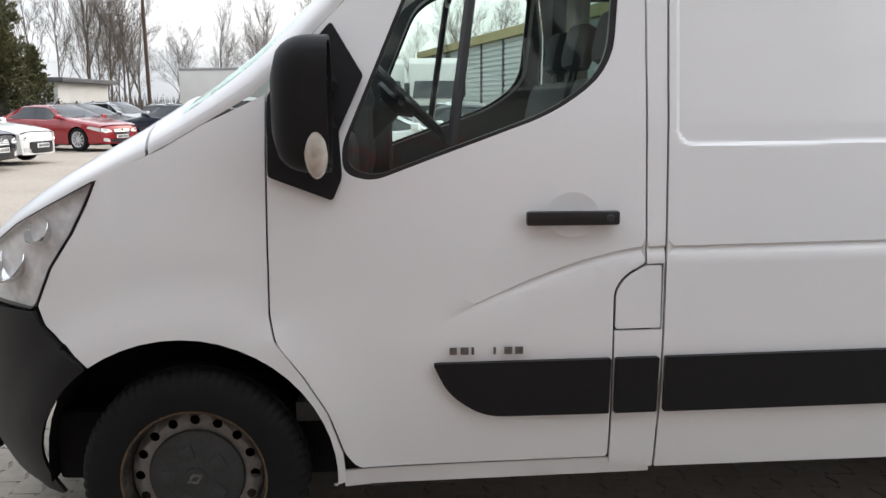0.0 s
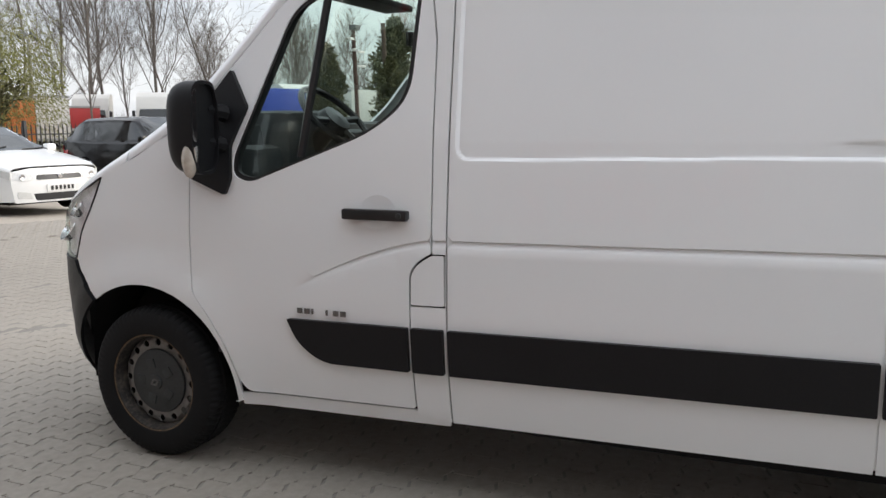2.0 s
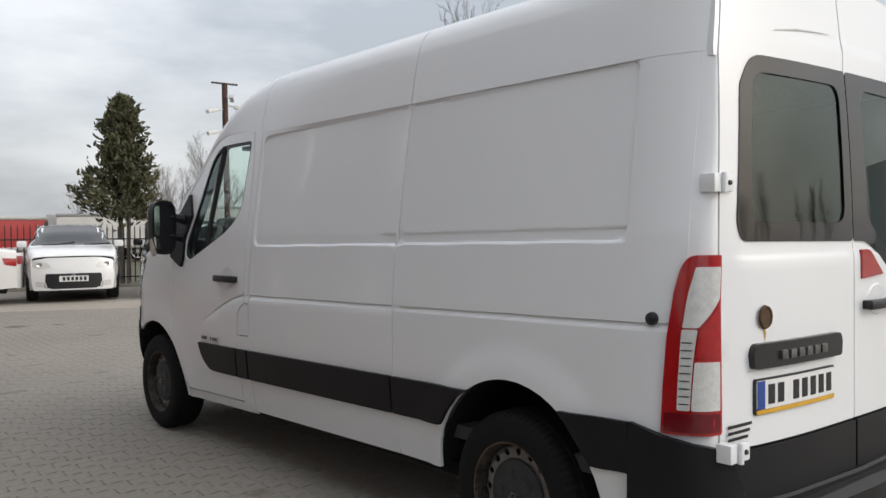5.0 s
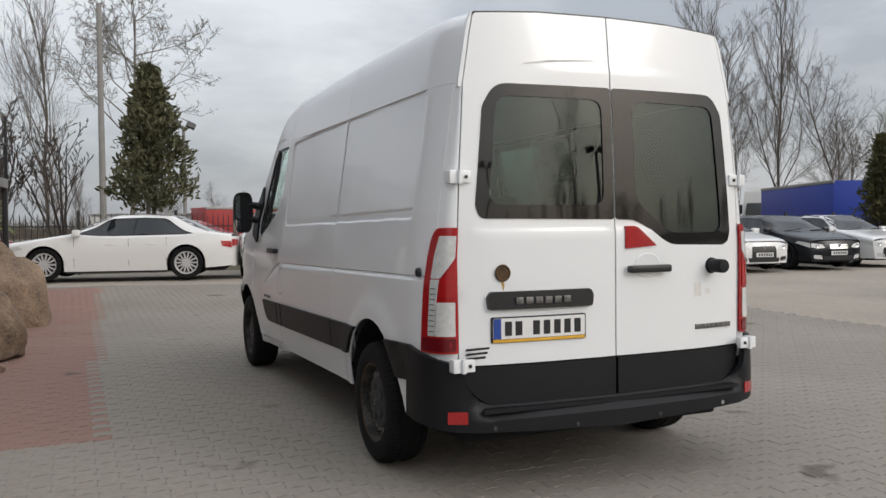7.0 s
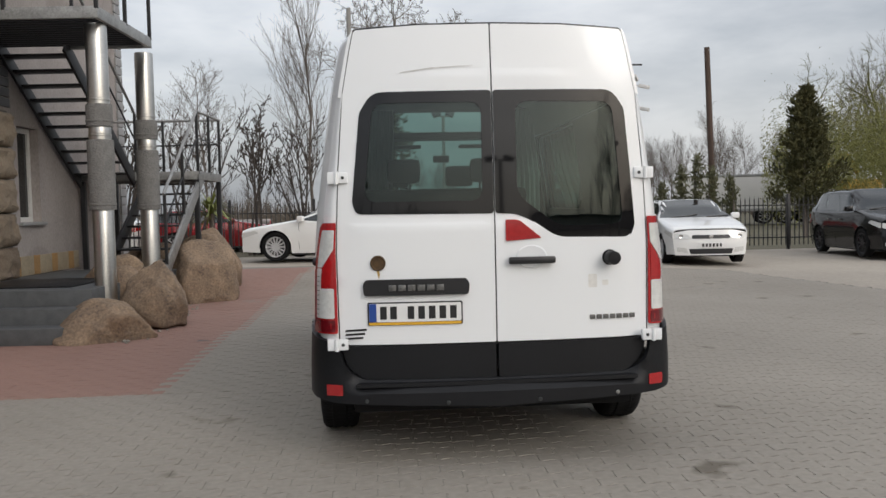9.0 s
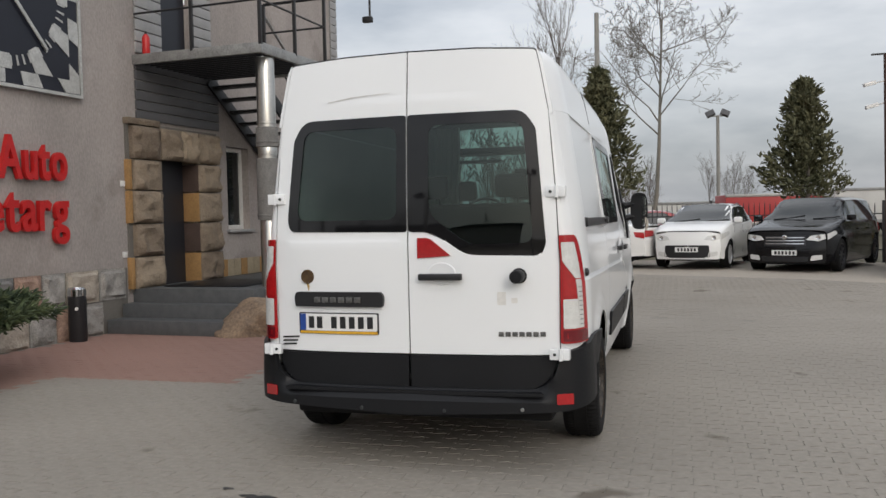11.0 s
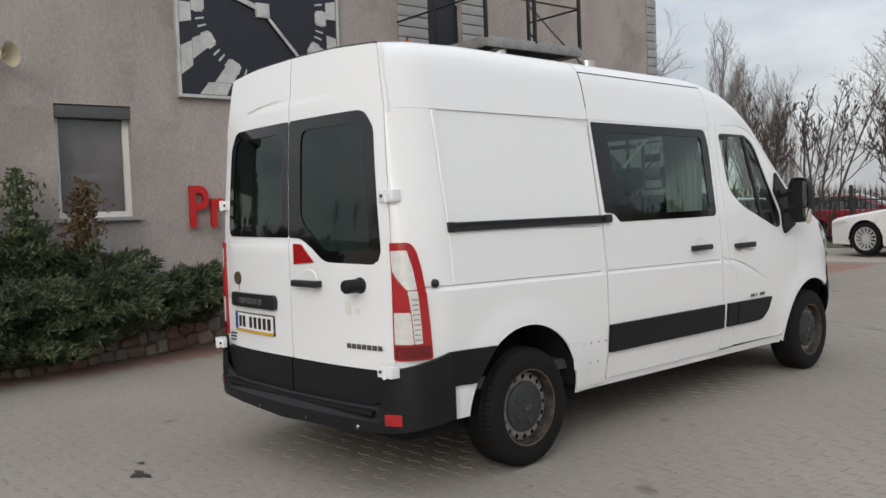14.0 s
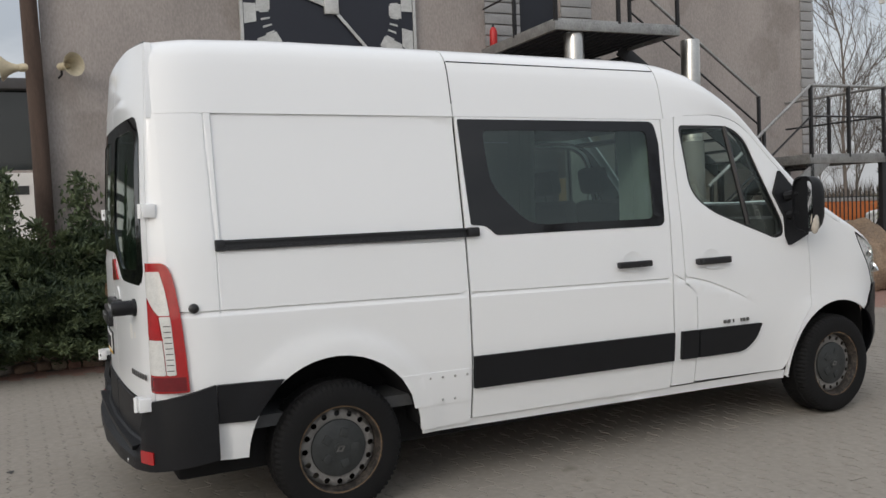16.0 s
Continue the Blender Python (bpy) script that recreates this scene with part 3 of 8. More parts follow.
    part("clear_section", skin(FR([(0.465, 1.095), (0.71, 1.095), (0.72, 0.82), (0.515, 0.82), (0.50, 0.99)]), [], CO(0.020), 0.02, 0.006), M_clear, tl, "clear lens band")
    part("clear_section", skin(FR([(0.07, 0.985), (0.48, 0.985), (0.50, 0.82), (0.07, 0.82)]), [], CO(0.021), 0.02, 0.006), M_clear, tl, "ribbed clear lens")
    for q in range(9):
        z0 = 0.84 + 0.026 * q
        part("lens_rib", skin(FR([(0.53, z0), (0.69, z0), (0.69, z0 + 0.004), (0.53, z0 + 0.004)]), [], CO(0.0215), 0.03, 0.003), M_cap, tl)
    part("red_section", skin(FR([(0.07, 1.185), (0.44, 1.09), (0.47, 0.998), (0.07, 0.998)]), [], CO(0.0195), 0.02, 0.006), M_red, tl, "red wedge lens")
    part("lower_section", skin(FR([(0.06, 0.81), (0.94, 0.81), (0.94, 0.745), (0.06, 0.745)]), [], CO(0.019), 0.03, 0.006), M_dkred, tl, "dark red lower lens")
    # rear bumper side band and small black plug
    part("side_moulding", skin(rounded([(0.415, 0.505), (0.585, 0.505), (0.625, 0.56), (0.70, 0.655), (0.735, 0.69), (0.415, 0.692)], 0.006), [], on_side(side, rel_plain, 0.018), 0.06, 0.02), M_plastic, van, "black plastic moulding behind the rear wheel")
    plug = B()
    lathe(plug, [(0.0001, 0.022), (0.014, 0.02), (0.022, 0.014), (0.024, 0.0)], 18, Matrix.Translation((side * half(0.33, 1.125), 0.33, 1.125)) @ Matrix.Rotation(side * math.pi / 2, 4, 'Y'))
    part("rubber_stop", plug, M_trim, van)

# left flank
PL = on_side(-1)
part("fuel_flap", skin(rounded([(3.285, 0.795), (3.422, 0.795), (3.422, 0.912, 0.03), (3.394, 0.952, 0.03), (3.336, 0.9865), (3.287, 0.9865)], 0.008), [], PL, 0.05, 0.012), M_white, van)
part("door_pillar", skin(rounded([(3.278, 0.325), (3.418, 0.345), (3.424, 0.788), (3.28, 0.788), (3.28, 0.992), (3.332, 0.992), (3.338, 1.8), (3.378, 2.08), (3.278, 2.05)], 0.002), [], PL, 0.025, 0.012, vlines=CREASES), M_white, van)
fine = tuple(1.345 + 0.0065 * i for i in range(18)) + tuple(1.99 + 0.0065 * i for i in range(9))
part("side_panel", skin(rounded([(1.815, 0.325), (3.271, 0.325), (3.271, 2.0485), (1.815, 2.0485)], 0.003), [], on_side(-1, rel_left), 0.05, 0.012, vlines=CREASES + fine, ulines=(3.215, 3.23, 3.238, 3.244, 3.251)), M_white, van)
QUARTER = rounded([(1.79, 0.325), (1.79, 2.0485), (0.226, 2.0485), (0.226, 1.6), (0.226, 1.0), (0.226, 0.62), (0.412, 0.62), (0.412, 0.32), (0.555, 0.32)], 0.003)
QUARTER_L = [(p[0] + (0.018 if p[0] > 1.7 else 0.0), p[1]) for p in QUARTER]
part("rear_quarter", skin(QUARTER_L + ARCH_R + [(1.5, 0.322)], [], on_side(-1, rel_left), 0.05, 0.012, vlines=CREASES + fine, ulines=(0.449, 0.455, 0.462, 0.475)), M_white, van)
for pts in ([(3.287, 0.528), (3.418, 0.528), (3.42, 0.706), (3.288, 0.706)], [(1.818, 0.528), (3.265, 0.528), (3.268, 0.706), (1.818, 0.706)], [(1.445, 0.528), (1.804, 0.528), (1.804, 0.706), (1.255, 0.706), (1.32, 0.67), (1.39, 0.60)]):
    part("rub_strip", skin(rounded(pts, 0.006), [], on_side(-1, rel_plain, 0.020), 0.08, 0.022), M_plastic, van, "black plastic rub strip")

part("panel_joint", skin([(1.802, 0.34), (1.821, 0.34), (1.821, 2.045), (1.802, 2.045)], [], on_side(-1, rel_plain, -0.005), 0.06, 0.004, vlines=CREASES), M_white, van)

# right flank with the sliding door
PR = on_side(1)
part("door_pillar", skin(rounded([(3.231, 0.362), (3.418, 0.362), (3.424, 0.94), (3.36, 1.0), (3.331, 1.018), (3.338, 1.8), (3.378, 2.08), (3.272, 2.05), (3.268, 1.9), (3.238, 1.0)], 0.004), [], PR, 0.07, 0.012, vlines=CREASES), M_white, van)
SL_WIN = rounded([(1.815, 2.035), (3.205, 2.035, 0.05), (3.228, 1.9), (3.20, 1.385, 0.05), (1.99, 1.385, 0.02), (1.93, 1.44, 0.03), (1.835, 1.45)], 0.01)
SL_CLEAR = rounded([(1.965, 1.975), (3.14, 1.975), (3.118, 1.432), (2.22, 1.432, 0.1), (1.985, 1.66, 0.1)], 0.045)
sliding = part("sliding_door", skin(rounded([(1.803, 0.347), (3.222, 0.352), (3.229, 1.0), (3.259, 1.9), (3.263, 2.048), (1.803, 2.048)], 0.004), [scaled(SL_WIN, 0.985)], PR, 0.06, 0.02, vlines=CREASES), M_white, van)
part("window_border", frame_ring(SL_WIN, SL_CLEAR, on_side(1, rel_plain, 0.003), step=0.06, thick=0.006), M_frit, sliding, "black glass border")
pane = part("window", skin(scaled(SL_CLEAR, 1.02), [], on_side(1, rel_plain, -0.004), 0.12, 0.0), M_sideglass, sliding, "tinted side window")
pane.visible_shadow = False
grip = B()
X = half(2.93, 1.165) + 0.028
box(grip, (X - 0.014, 2.80, 1.145), (X + 0.014, 3.05, 1.183), None, 0.009)
box(grip, (X - 0.034, 2.81, 1.148), (X - 0.002, 2.87, 1.18), None, 0.004)
part("handle", grip, M_trim, sliding, "black pull handle")
handle_dish(1, 2.93, 1.165, sliding)
part("rub_strip", skin(rounded([(1.802, 0.516), (3.222, 0.526), (3.224, 0.704), (1.802, 0.694)], 0.006), [], on_side(1, rel_plain, 0.020), 0.08, 0.022), M_plastic, sliding, "black plastic rub strip")
part("rub_strip", skin(rounded([(3.285, 0.528), (3.418, 0.528), (3.42, 0.706), (3.285, 0.706)], 0.006), [], on_side(1, rel_plain, 0.020), 0.08, 0.022), M_plastic, van, "black plastic rub strip")
part("sill", skin(rounded([(1.50, 0.298), (4.24, 0.300), (4.24, 0.358), (3.43, 0.350), (1.797, 0.342), (1.50, 0.345)], 0.003), [], on_side(1, rel_plain, -0.012), 0.09, 0.012), M_white, van)
part("sill", skin(rounded([(3.286, 0.306), (4.25, 0.298), (4.25, 0.356), (3.43, 0.362), (3.286, 0.322)], 0.003), [], on_side(-1, rel_plain, -0.006), 0.09, 0.012), M_white, van)
part("rear_quarter", skin(QUARTER + ARCH_R + [(1.5, 0.322)], [], on_side(1, rel_right_rear), 0.05, 0.012, vlines=CREASES + tuple(2.03 + 0.005 * i for i in range(8)) + (1.35, 1.36, 1.37), ulines=(0.434, 0.440, 0.446, 0.452, 0.458, 0.464, 0.47, 0.476, 0.482)), M_white, van)
for name, pts in (("rear", [(1.778, 0.34), (1.812, 0.34), (1.812, 2.045), (1.778, 2.045)]), ("front", [(3.218, 0.37), (3.246, 0.37), (3.252, 1.0), (3.285, 1.9), (3.288, 2.045), (3.262, 2.045), (3.255, 1.9), (3.224, 1.0)])):
    part("door_gap", skin(pts, [], on_side(1, lambda y, z: 0.0, -0.016), 0.1, 0.004), M_frame, van, "dark gap round the sliding door")
rail = B()
for z0, z1, dd in ((1.388, 1.40, 0.03), (1.425, 1.437, 0.03), (1.395, 1.432, 0.018)):
    skin(rounded([(0.45, z0), (1.85, z0 - 0.002), (1.85, z1 - 0.002), (0.45, z1)], 0.001), [], on_side(1, rel_plain, dd - 0.014), 0.2, 0.02, bm=rail)
box(rail, (half(1.87, 1.42) - 0.01, 1.80, 1.385), (half(1.87, 1.42) + 0.03, 1.875, 1.437), None, 0.012)
box(rail, (half(0.46, 1.42) - 0.02, 0.445, 1.385), (half(0.46, 1.42) + 0.016, 0.49, 1.44), None, 0.006)
part("door_rail", rail, M_trim, van, "black sliding door rail")
patch = part("repair_plate", skin(rounded([(1.44, 0.45), (1.786, 0.45), (1.786, 0.63), (1.36, 0.63), (1.42, 0.53)], 0.006), [], on_side(1, rel_plain, 0.004), 0.08, 0.004), M_white, van, "white riveted repair plate")
for k in range(9):
    rv = B()
    ry, rz = 1.46 + 0.075 * (k % 5), 0.60 if k < 5 else 0.475
    lathe(rv, [(0.0001, 0.006), (0.006, 0.004), (0.008, 0.0)], 8, Matrix.Translation((half(ry, zmap(ry, rz)) + 0.004, ry, zmap(ry, rz))) @ Matrix.Rotation(math.pi / 2, 4, 'Y'))
    part("rivet", rv, M_alu, patch)

# roof, windscreen, bonnet: one lofted top split by material
def top_line(y):
    zs = lerp_table(y, (0.2, 3.28, 3.45, 3.76, 3.93, 4.04, 4.31, 4.475, 4.75, 4.985, 5.2, 5.42, 5.54), (2.05, 2.05, 2.078, 2.088, 2.05, 1.97, 1.69, 1.515, 1.357, 1.245, 1.13, 0.98, 0.86))
    zc = lerp_table(y, (0.2, 0.4, 0.8, 3.2, 3.45, 3.62, 3.8, 4.0, 4.3, 4.6, 4.85, 5.1, 5.3, 5.45, 5.54), (2.42, 2.445, 2.462, 2.468, 2.45, 2.40, 2.30, 2.16, 1.88, 1.61, 1.44, 1.30, 1.17, 1.03, 0.88))
    e = lerp_table(y, (0.2, 0.6, 1.2, 3.3, 3.8, 4.2, 4.7, 5.5), (9.0, 8.5, 8.0, 6.0, 4.0, 2.8, 2.6, 2.4))
    return zs, zc, e


def top_point(y, f):
    """f from -1 (left edge) to 1 (right edge)."""
    zs, zc, e = top_line(y)
    a = (1 - abs(f)) * math.pi / 2
    c, q = max(0.0, math.cos(a)), max(0.0, math.sin(a))
    r = (c ** e + q ** e) ** (-1 / e)
    z = zs + (zc - zs) * r * q
    lean = smooth01((3.9 - y) / 0.5)
    xs = half(y, zs) * (1 - lean) + half(y, z) * lean
    return Vector((math.copysign(xs * r * c, f), y, z))


def top_sheet(lift=0.0):
    def place(u, v, d):
        p = top_point(u, v)
        nrm = (top_point(u + 0.01, v) - top_point(u - 0.01, v)).cross(top_point(u, min(1, v + 0.01)) - top_point(u, max(-1, v - 0.01)))
        nrm = nrm.normalized()
        if nrm.x * p.x + nrm.z * 0.6 < 0:
            nrm = -nrm
        return p + nrm * (d + lift)
    return place


ROOF = top_sheet()
part("roof", skin([(0.215, -1.0), (1.79, -1.0), (1.79, 1.0), (0.215, 1.0)], [], ROOF, 0.07, 0.015, vlines=[s * v for s in (-1, 1) for v in (0.97, 0.93, 0.85, 0.78, 0.72, 0.68, 0.64, 0.6, 0.56, 0.53, 0.5, 0.47, 0.43, 0.38, 0.3)]), M_white, van)
part("roof", skin([(1.797, -1.0), (3.29, -1.0), (3.29, 1.0), (1.797, 1.0)], [], ROOF, 0.07, 0.015, vlines=[s * v for s in (-1, 1) for v in (0.97, 0.93, 0.85, 0.78, 0.72, 0.68, 0.64, 0.6, 0.56, 0.53, 0.5, 0.47, 0.43, 0.38, 0.3)]), M_white, van)
# upper seam of the sliding door and the roof panel behind it
for y0, y1, zz in ((1.80, 3.285, 2.362),):
    def at_height(y, z):
        lo, hi = 0.3, 1.0
        for _ in range(30):
            mid = (lo + hi) / 2
            if top_point(y, mid).z > z:
                lo = mid
            else:
                hi = mid
        return top_point(y, lo)
    seam = B()
    tube(seam, [at_height(y0 + (y1 - y0) * i / 24, zz) for i in range(25)], 0.0045, 6)
    tube(seam, [at_height(1.7935, zz - 0.03 * i) for i in range(9)], 0.003, 6)
    part("door_seam", seam, M_trim, van, "dark seam over the sliding door")
SCREEN = rounded([(3.70, -0.52), (4.2, -0.66), (4.70, -0.76), (4.76, 0), (4.70, 0.76), (4.2, 0.66), (3.70, 0.52), (3.67, 0)], 0.02)
part("cab_roof", skin([(3.297, -1.0), (4.79, -1.0), (4.79, 1.0), (3.297, 1.0)], [SCREEN], ROOF, 0.06, 0.02, vlines=[s * v for s in (-1, 1) for v in (0.97, 0.93, 0.88, 0.7, 0.65, 0.6, 0.56, 0.53, 0.5, 0.47, 0.43)]), M_white, van)
screen = part("windscreen", skin(SCREEN, [], top_sheet(-0.01), 0.12, 0.0), M_glass, van, "clear windscreen")
screen.visible_shadow = False
part("bonnet", skin([(4.80, -1.0), (5.535, -1.0), (5.535, 1.0), (4.80, 1.0)], [], ROOF, 0.07, 0.02), M_white, van)
front = skin(rounded([(-0.56, 0.27), (0.56, 0.27), (0.58, 0.62), (0.54, 0.93), (-0.54, 0.93), (-0.58, 0.62)], 0.05), [], lambda u, v, d: Vector((u, 5.56 - 0.08 * abs(u) ** 2 + d, v)), 0.1, 0.03)
part("grille", front, M_plastic, van, "black grille and bumper middle")

# rear doors
DL = rounded([(-0.004, 0.672), (-0.004, 2.424), (-0.40, 2.418), (-0.7475, 2.397, 0.02), (-0.771, 2.29), (-0.815, 2.05), (-0.85, 1.6), (-0.868, 1.2), (-0.862, 0.672)], 0.006)
DR = [(-x, z) for x, z in reversed(DL)]
WL = rounded([(-0.005, 2.056), (-0.66, 2.052, 0.1), (-0.728, 1.94), (-0.778, 1.45), (-0.757, 1.388, 0.06), (-0.005, 1.378)], 0.02)
WR = rounded([(0.005, 2.056), (0.68, 2.056, 0.1), (0.748, 1.95), (0.798, 1.30), (0.77, 1.226, 0.07), (0.345, 1.236, 0.06), (0.195, 1.34, 0.03), (0.115, 1.375, 0.03), (0.005, 1.378)], 0.02)
CL = rounded([(-0.062, 1.992), (-0.655, 1.99), (-0.712, 1.455), (-0.066, 1.45)], 0.07)
CR = rounded([(0.128, 1.993), (0.675, 1.989), (0.728, 1.305), (0.36, 1.302, 0.06), (0.128, 1.475)], 0.07)


def rear_relief(lift=0.0):
    def place(u, v, d):
        r = 0.006 * smooth01((1.345 - v) / 0.03) * smooth01((0.80 - abs(u)) / 0.05) + 0.005 * smooth01((2.17 - v) / 0.02) * smooth01((v - 2.06) / 0.05) * smooth01((0.5 - abs(u)) / 0.2)
        return Vector((u, rear_y(u, v) - d - lift - r, v))
    return place


for q in (DL, DR):
    part("door_seal", frame_ring(scaled(q, 1.016), scaled(q, 0.94), on_rear(-0.010), step=0.08, thick=0.004), M_trim, van, "black rubber door seal")
rl = part("rear_door", skin(DL, [scaled(WL, 0.985)], rear_relief(), 0.06, 0.025, vlines=(1.315, 1.33, 1.345, 2.15, 2.17)), M_white, van)
rr = part("rear_door", skin(DR, [scaled(WR, 0.985)], rear_relief(), 0.06, 0.025, vlines=(1.315, 1.33, 1.345, 2.15, 2.17)), M_white, van)
for dr, w, c in ((rl, WL, CL), (rr, WR, CR)):
    part("window_border", frame_ring(w, c, on_rear(0.004), step=0.06, thick=0.006), M_frit, dr, "black glass border")
    pane = part("window", skin(scaled(c, 1.02), [], on_rear(-0.003), 0.12, 0.0), M_rearglass, dr, "tinted rear window")
    pane.visible_shadow = False
    s = -1 if dr is rl else 1
    tr = rounded([(s * 0.008, 0.478), (s * 0.74, 0.478, 0.06), (s * 0.835, 0.57, 0.06), (s * 0.852, 0.664), (s * 0.008, 0.664)], 0.006)
    part("lower_trim", skin(tr if s > 0 else tr[::-1], [], on_rear(0.016), 0.08, 0.02), M_plastic, dr, "black plastic lower door trim")
    for hx, hz in ((0.860, 1.59), (0.878, 0.684)):
        h = B()
        yy = rear_y(0.87, hz) - (0.016 if hz > 1 else 0.075)
        box(h, (s * (hx - 0.062), yy - 0.012, hz - 0.03), (s * (hx - 0.005), yy + 0.02, hz + 0.03), None, 0.006)
        box(h, (s * (hx + 0.002), yy - 0.008, hz - 0.032), (s * (hx + 0.05), yy + 0.05, hz + 0.032), None, 0.006)
        tube(h, [(s * hx, yy - 0.014, hz - 0.034), (s * hx, yy - 0.014, hz + 0.034)], 0.011, 8)
        hinge = part("hinge", h, M_white, dr)
        bolt = B()
        lathe(bolt, [(0.0001, 0.008), (0.008, 0.007), (0.01, 0.0)], 6, Matrix.Translation((s * (hx - 0.034), yy - 0.012, hz)) @ Matrix.Rotation(math.pi / 2, 4, 'X'))
        part("bolt", bolt, M_cap, hinge)
POST = [(0.823, 2.03), (0.840, 2.03), (0.836, 2.07), (0.807, 2.22), (0.788, 2.315), (0.777, 2.358), (0.758, 2.399), (0.7525, 2.397), (0.776, 2.29)]
for s in (-1, 1):
    q = [(s * p[0], p[1]) for p in POST]
    pillar = part("rear_pillar", skin(q if s > 0 else q[::-1], [], on_rear(-0.002), 0.05, 0.03), M_white, van)
    part("corner_panel", skin([(0.0, 0.60), (0.106, 0.60), (0.106, 2.05), (0.0, 2.05)], [], on_corner(s, -0.001), 0.03, 0.01), M_white, pillar)
# door furniture
Y = rear_y(0.2, 1.12)
h = B()
box(h, (0.068, Y - 0.052, 1.098), (0.328, Y - 0.022, 1.138), None, 0.012)
box(h, (0.075, Y - 0.03, 1.10), (0.13, Y + 0.005, 1.136), None, 0.005)
box(h, (0.27, Y - 0.03, 1.10), (0.32, Y + 0.005, 1.136), None, 0.005)
part("handle", h, M_trim, rr, "black rear door handle")
d = B()
lathe(d, [(0.088, 0.0), (0.08, 0.006), (0.05, 0.003), (0.0001, 0.002)], 28, Matrix.Translation((0.2, Y - 0.006, 1.135)) @ Matrix.Rotation(math.pi / 2, 4, 'X') @ Matrix.Diagonal((1, 0.75, 1, 1)))
part("handle_dish", d, M_white, rr)
part("brake_light", skin(rounded([(0.058, 1.225), (0.258, 1.238), (0.14, 1.335), (0.115, 1.343), (0.058, 1.343)], 0.008), [], on_rear(0.014), 0.05, 0.02), M_red, rr, "red high brake light")
k = B()
lathe(k, [(0.0001, 0.115), (0.032, 0.113), (0.037, 0.105), (0.037, 0.02), (0.043, 0.015), (0.045, 0.0)], 24, Matrix.Translation((0.645, rear_y(0.645, 1.12), 1.12)) @ Matrix.Rotation(math.pi / 2, 4, 'X'))
part("door_stop", k, M_plastic, rr, "round dark rubber door stop")
k = B()
lathe(k, [(0.0001, 0.003), (0.03, 0.003), (0.036, 0.009), (0.04, 0.008), (0.043, 0.0)], 24, Matrix.Translation((-0.645, rear_y(0.645, 1.12) - 0.009, 1.12)) @ Matrix.Rotation(math.pi / 2, 4, 'X'))
part("lock_plug", k, M_rust, rl, "rusty round lock plug")
k = B()
skin([(-0.655, 1.08), (-0.64, 1.082), (-0.635, 1.06), (-0.641, 1.03), (-0.647, 1.05)], [], on_rear(0.0065), 0.02, 0.0015, bm=k)
part("rust_run", k, mat("rust_stain", (0.5, 0.33, 0.10), 0.7), rl, "thin rust stain")
k = B()
skin(rounded([(-0.725, 0.942), (-0.155, 0.942), (-0.148, 1.0), (-0.165, 1.03), (-0.715, 1.03), (-0.732, 1.0)], 0.015), [], on_rear(0.03), 0.06, 0.034, bm=k)
bar = part("name_bar", k, M_trim, rl, "black bar above the number plate")
for q in range(6):
    b = B()
    x0 = -0.59 + 0.052 * q
    box(b, (x0, rear_y(x0, 0.98) - 0.042, 0.968), (x0 + 0.04, rear_y(x0, 0.98) - 0.03, 1.0), None, 0.002)
    part("badge", b, M_badge, bar, "worn grey badge bar")
k = B()
skin(rounded([(-0.708, 0.778), (-0.188, 0.778), (-0.188, 0.905), (-0.708, 0.905)], 0.01), [], on_rear(0.014), 0.1, 0.012, bm=k)
holder = part("plate_holder", k, M_trim, rl, "black plate frame")
k = B()
skin(rounded([(-0.70, 0.797), (-0.196, 0.797), (-0.196, 0.898), (-0.70, 0.898)], 0.008), [], on_rear(0.018), 0.1, 0.004, bm=k)
plate = part("number_plate", k, M_plate, holder, "white number plate with black bars")
k = B()
skin([(-0.699, 0.798), (-0.66, 0.798), (-0.66, 0.897), (-0.699, 0.897)], [], on_rear(0.020), 0.1, 0.003, bm=k)
part("blue_band", k, M_blue, holder, "blue band")
k = B()
skin([(-0.70, 0.780), (-0.196, 0.780), (-0.196, 0.795), (-0.70, 0.795)], [], on_rear(0.017), 0.1, 0.003, bm=k)
part("yellow_strip", k, M_yellow, holder, "yellow strip")
for q, x0 in enumerate((-0.64, -0.585, -0.49, -0.432, -0.374, -0.316, -0.258)):
    b = B()
    skin([(x0, 0.812), (x0 + 0.036, 0.812), (x0 + 0.036, 0.882), (x0, 0.882)], [], on_rear(0.020), 0.05, 0.002, bm=b)
    part("plate_bar", b, M_ink, holder)
for q in range(7):
    b = B()
    x0 = 0.525 + 0.039 * q
    box(b, (x0, rear_y(x0, 0.79) - 0.012, 0.777), (x0 + 0.030, rear_y(x0, 0.79) - 0.004, 0.803), None, 0.0015)
    part("badge", b, M_badge, rr, "worn grey badge bar")
for q in range(3):
    b = B()
    z0 = 0.70 + 0.022 * q
    skin([(-0.835, z0), (-0.735 + 0.01 * q, z0 + 0.006), (-0.735 + 0.01 * q, z0 + 0.017), (-0.83, z0 + 0.011)], [], on_rear(0.0075), 0.05, 0.0012, bm=b)
    part("sticker_bar", b, M_ink, rl, "faded dealer sticker")

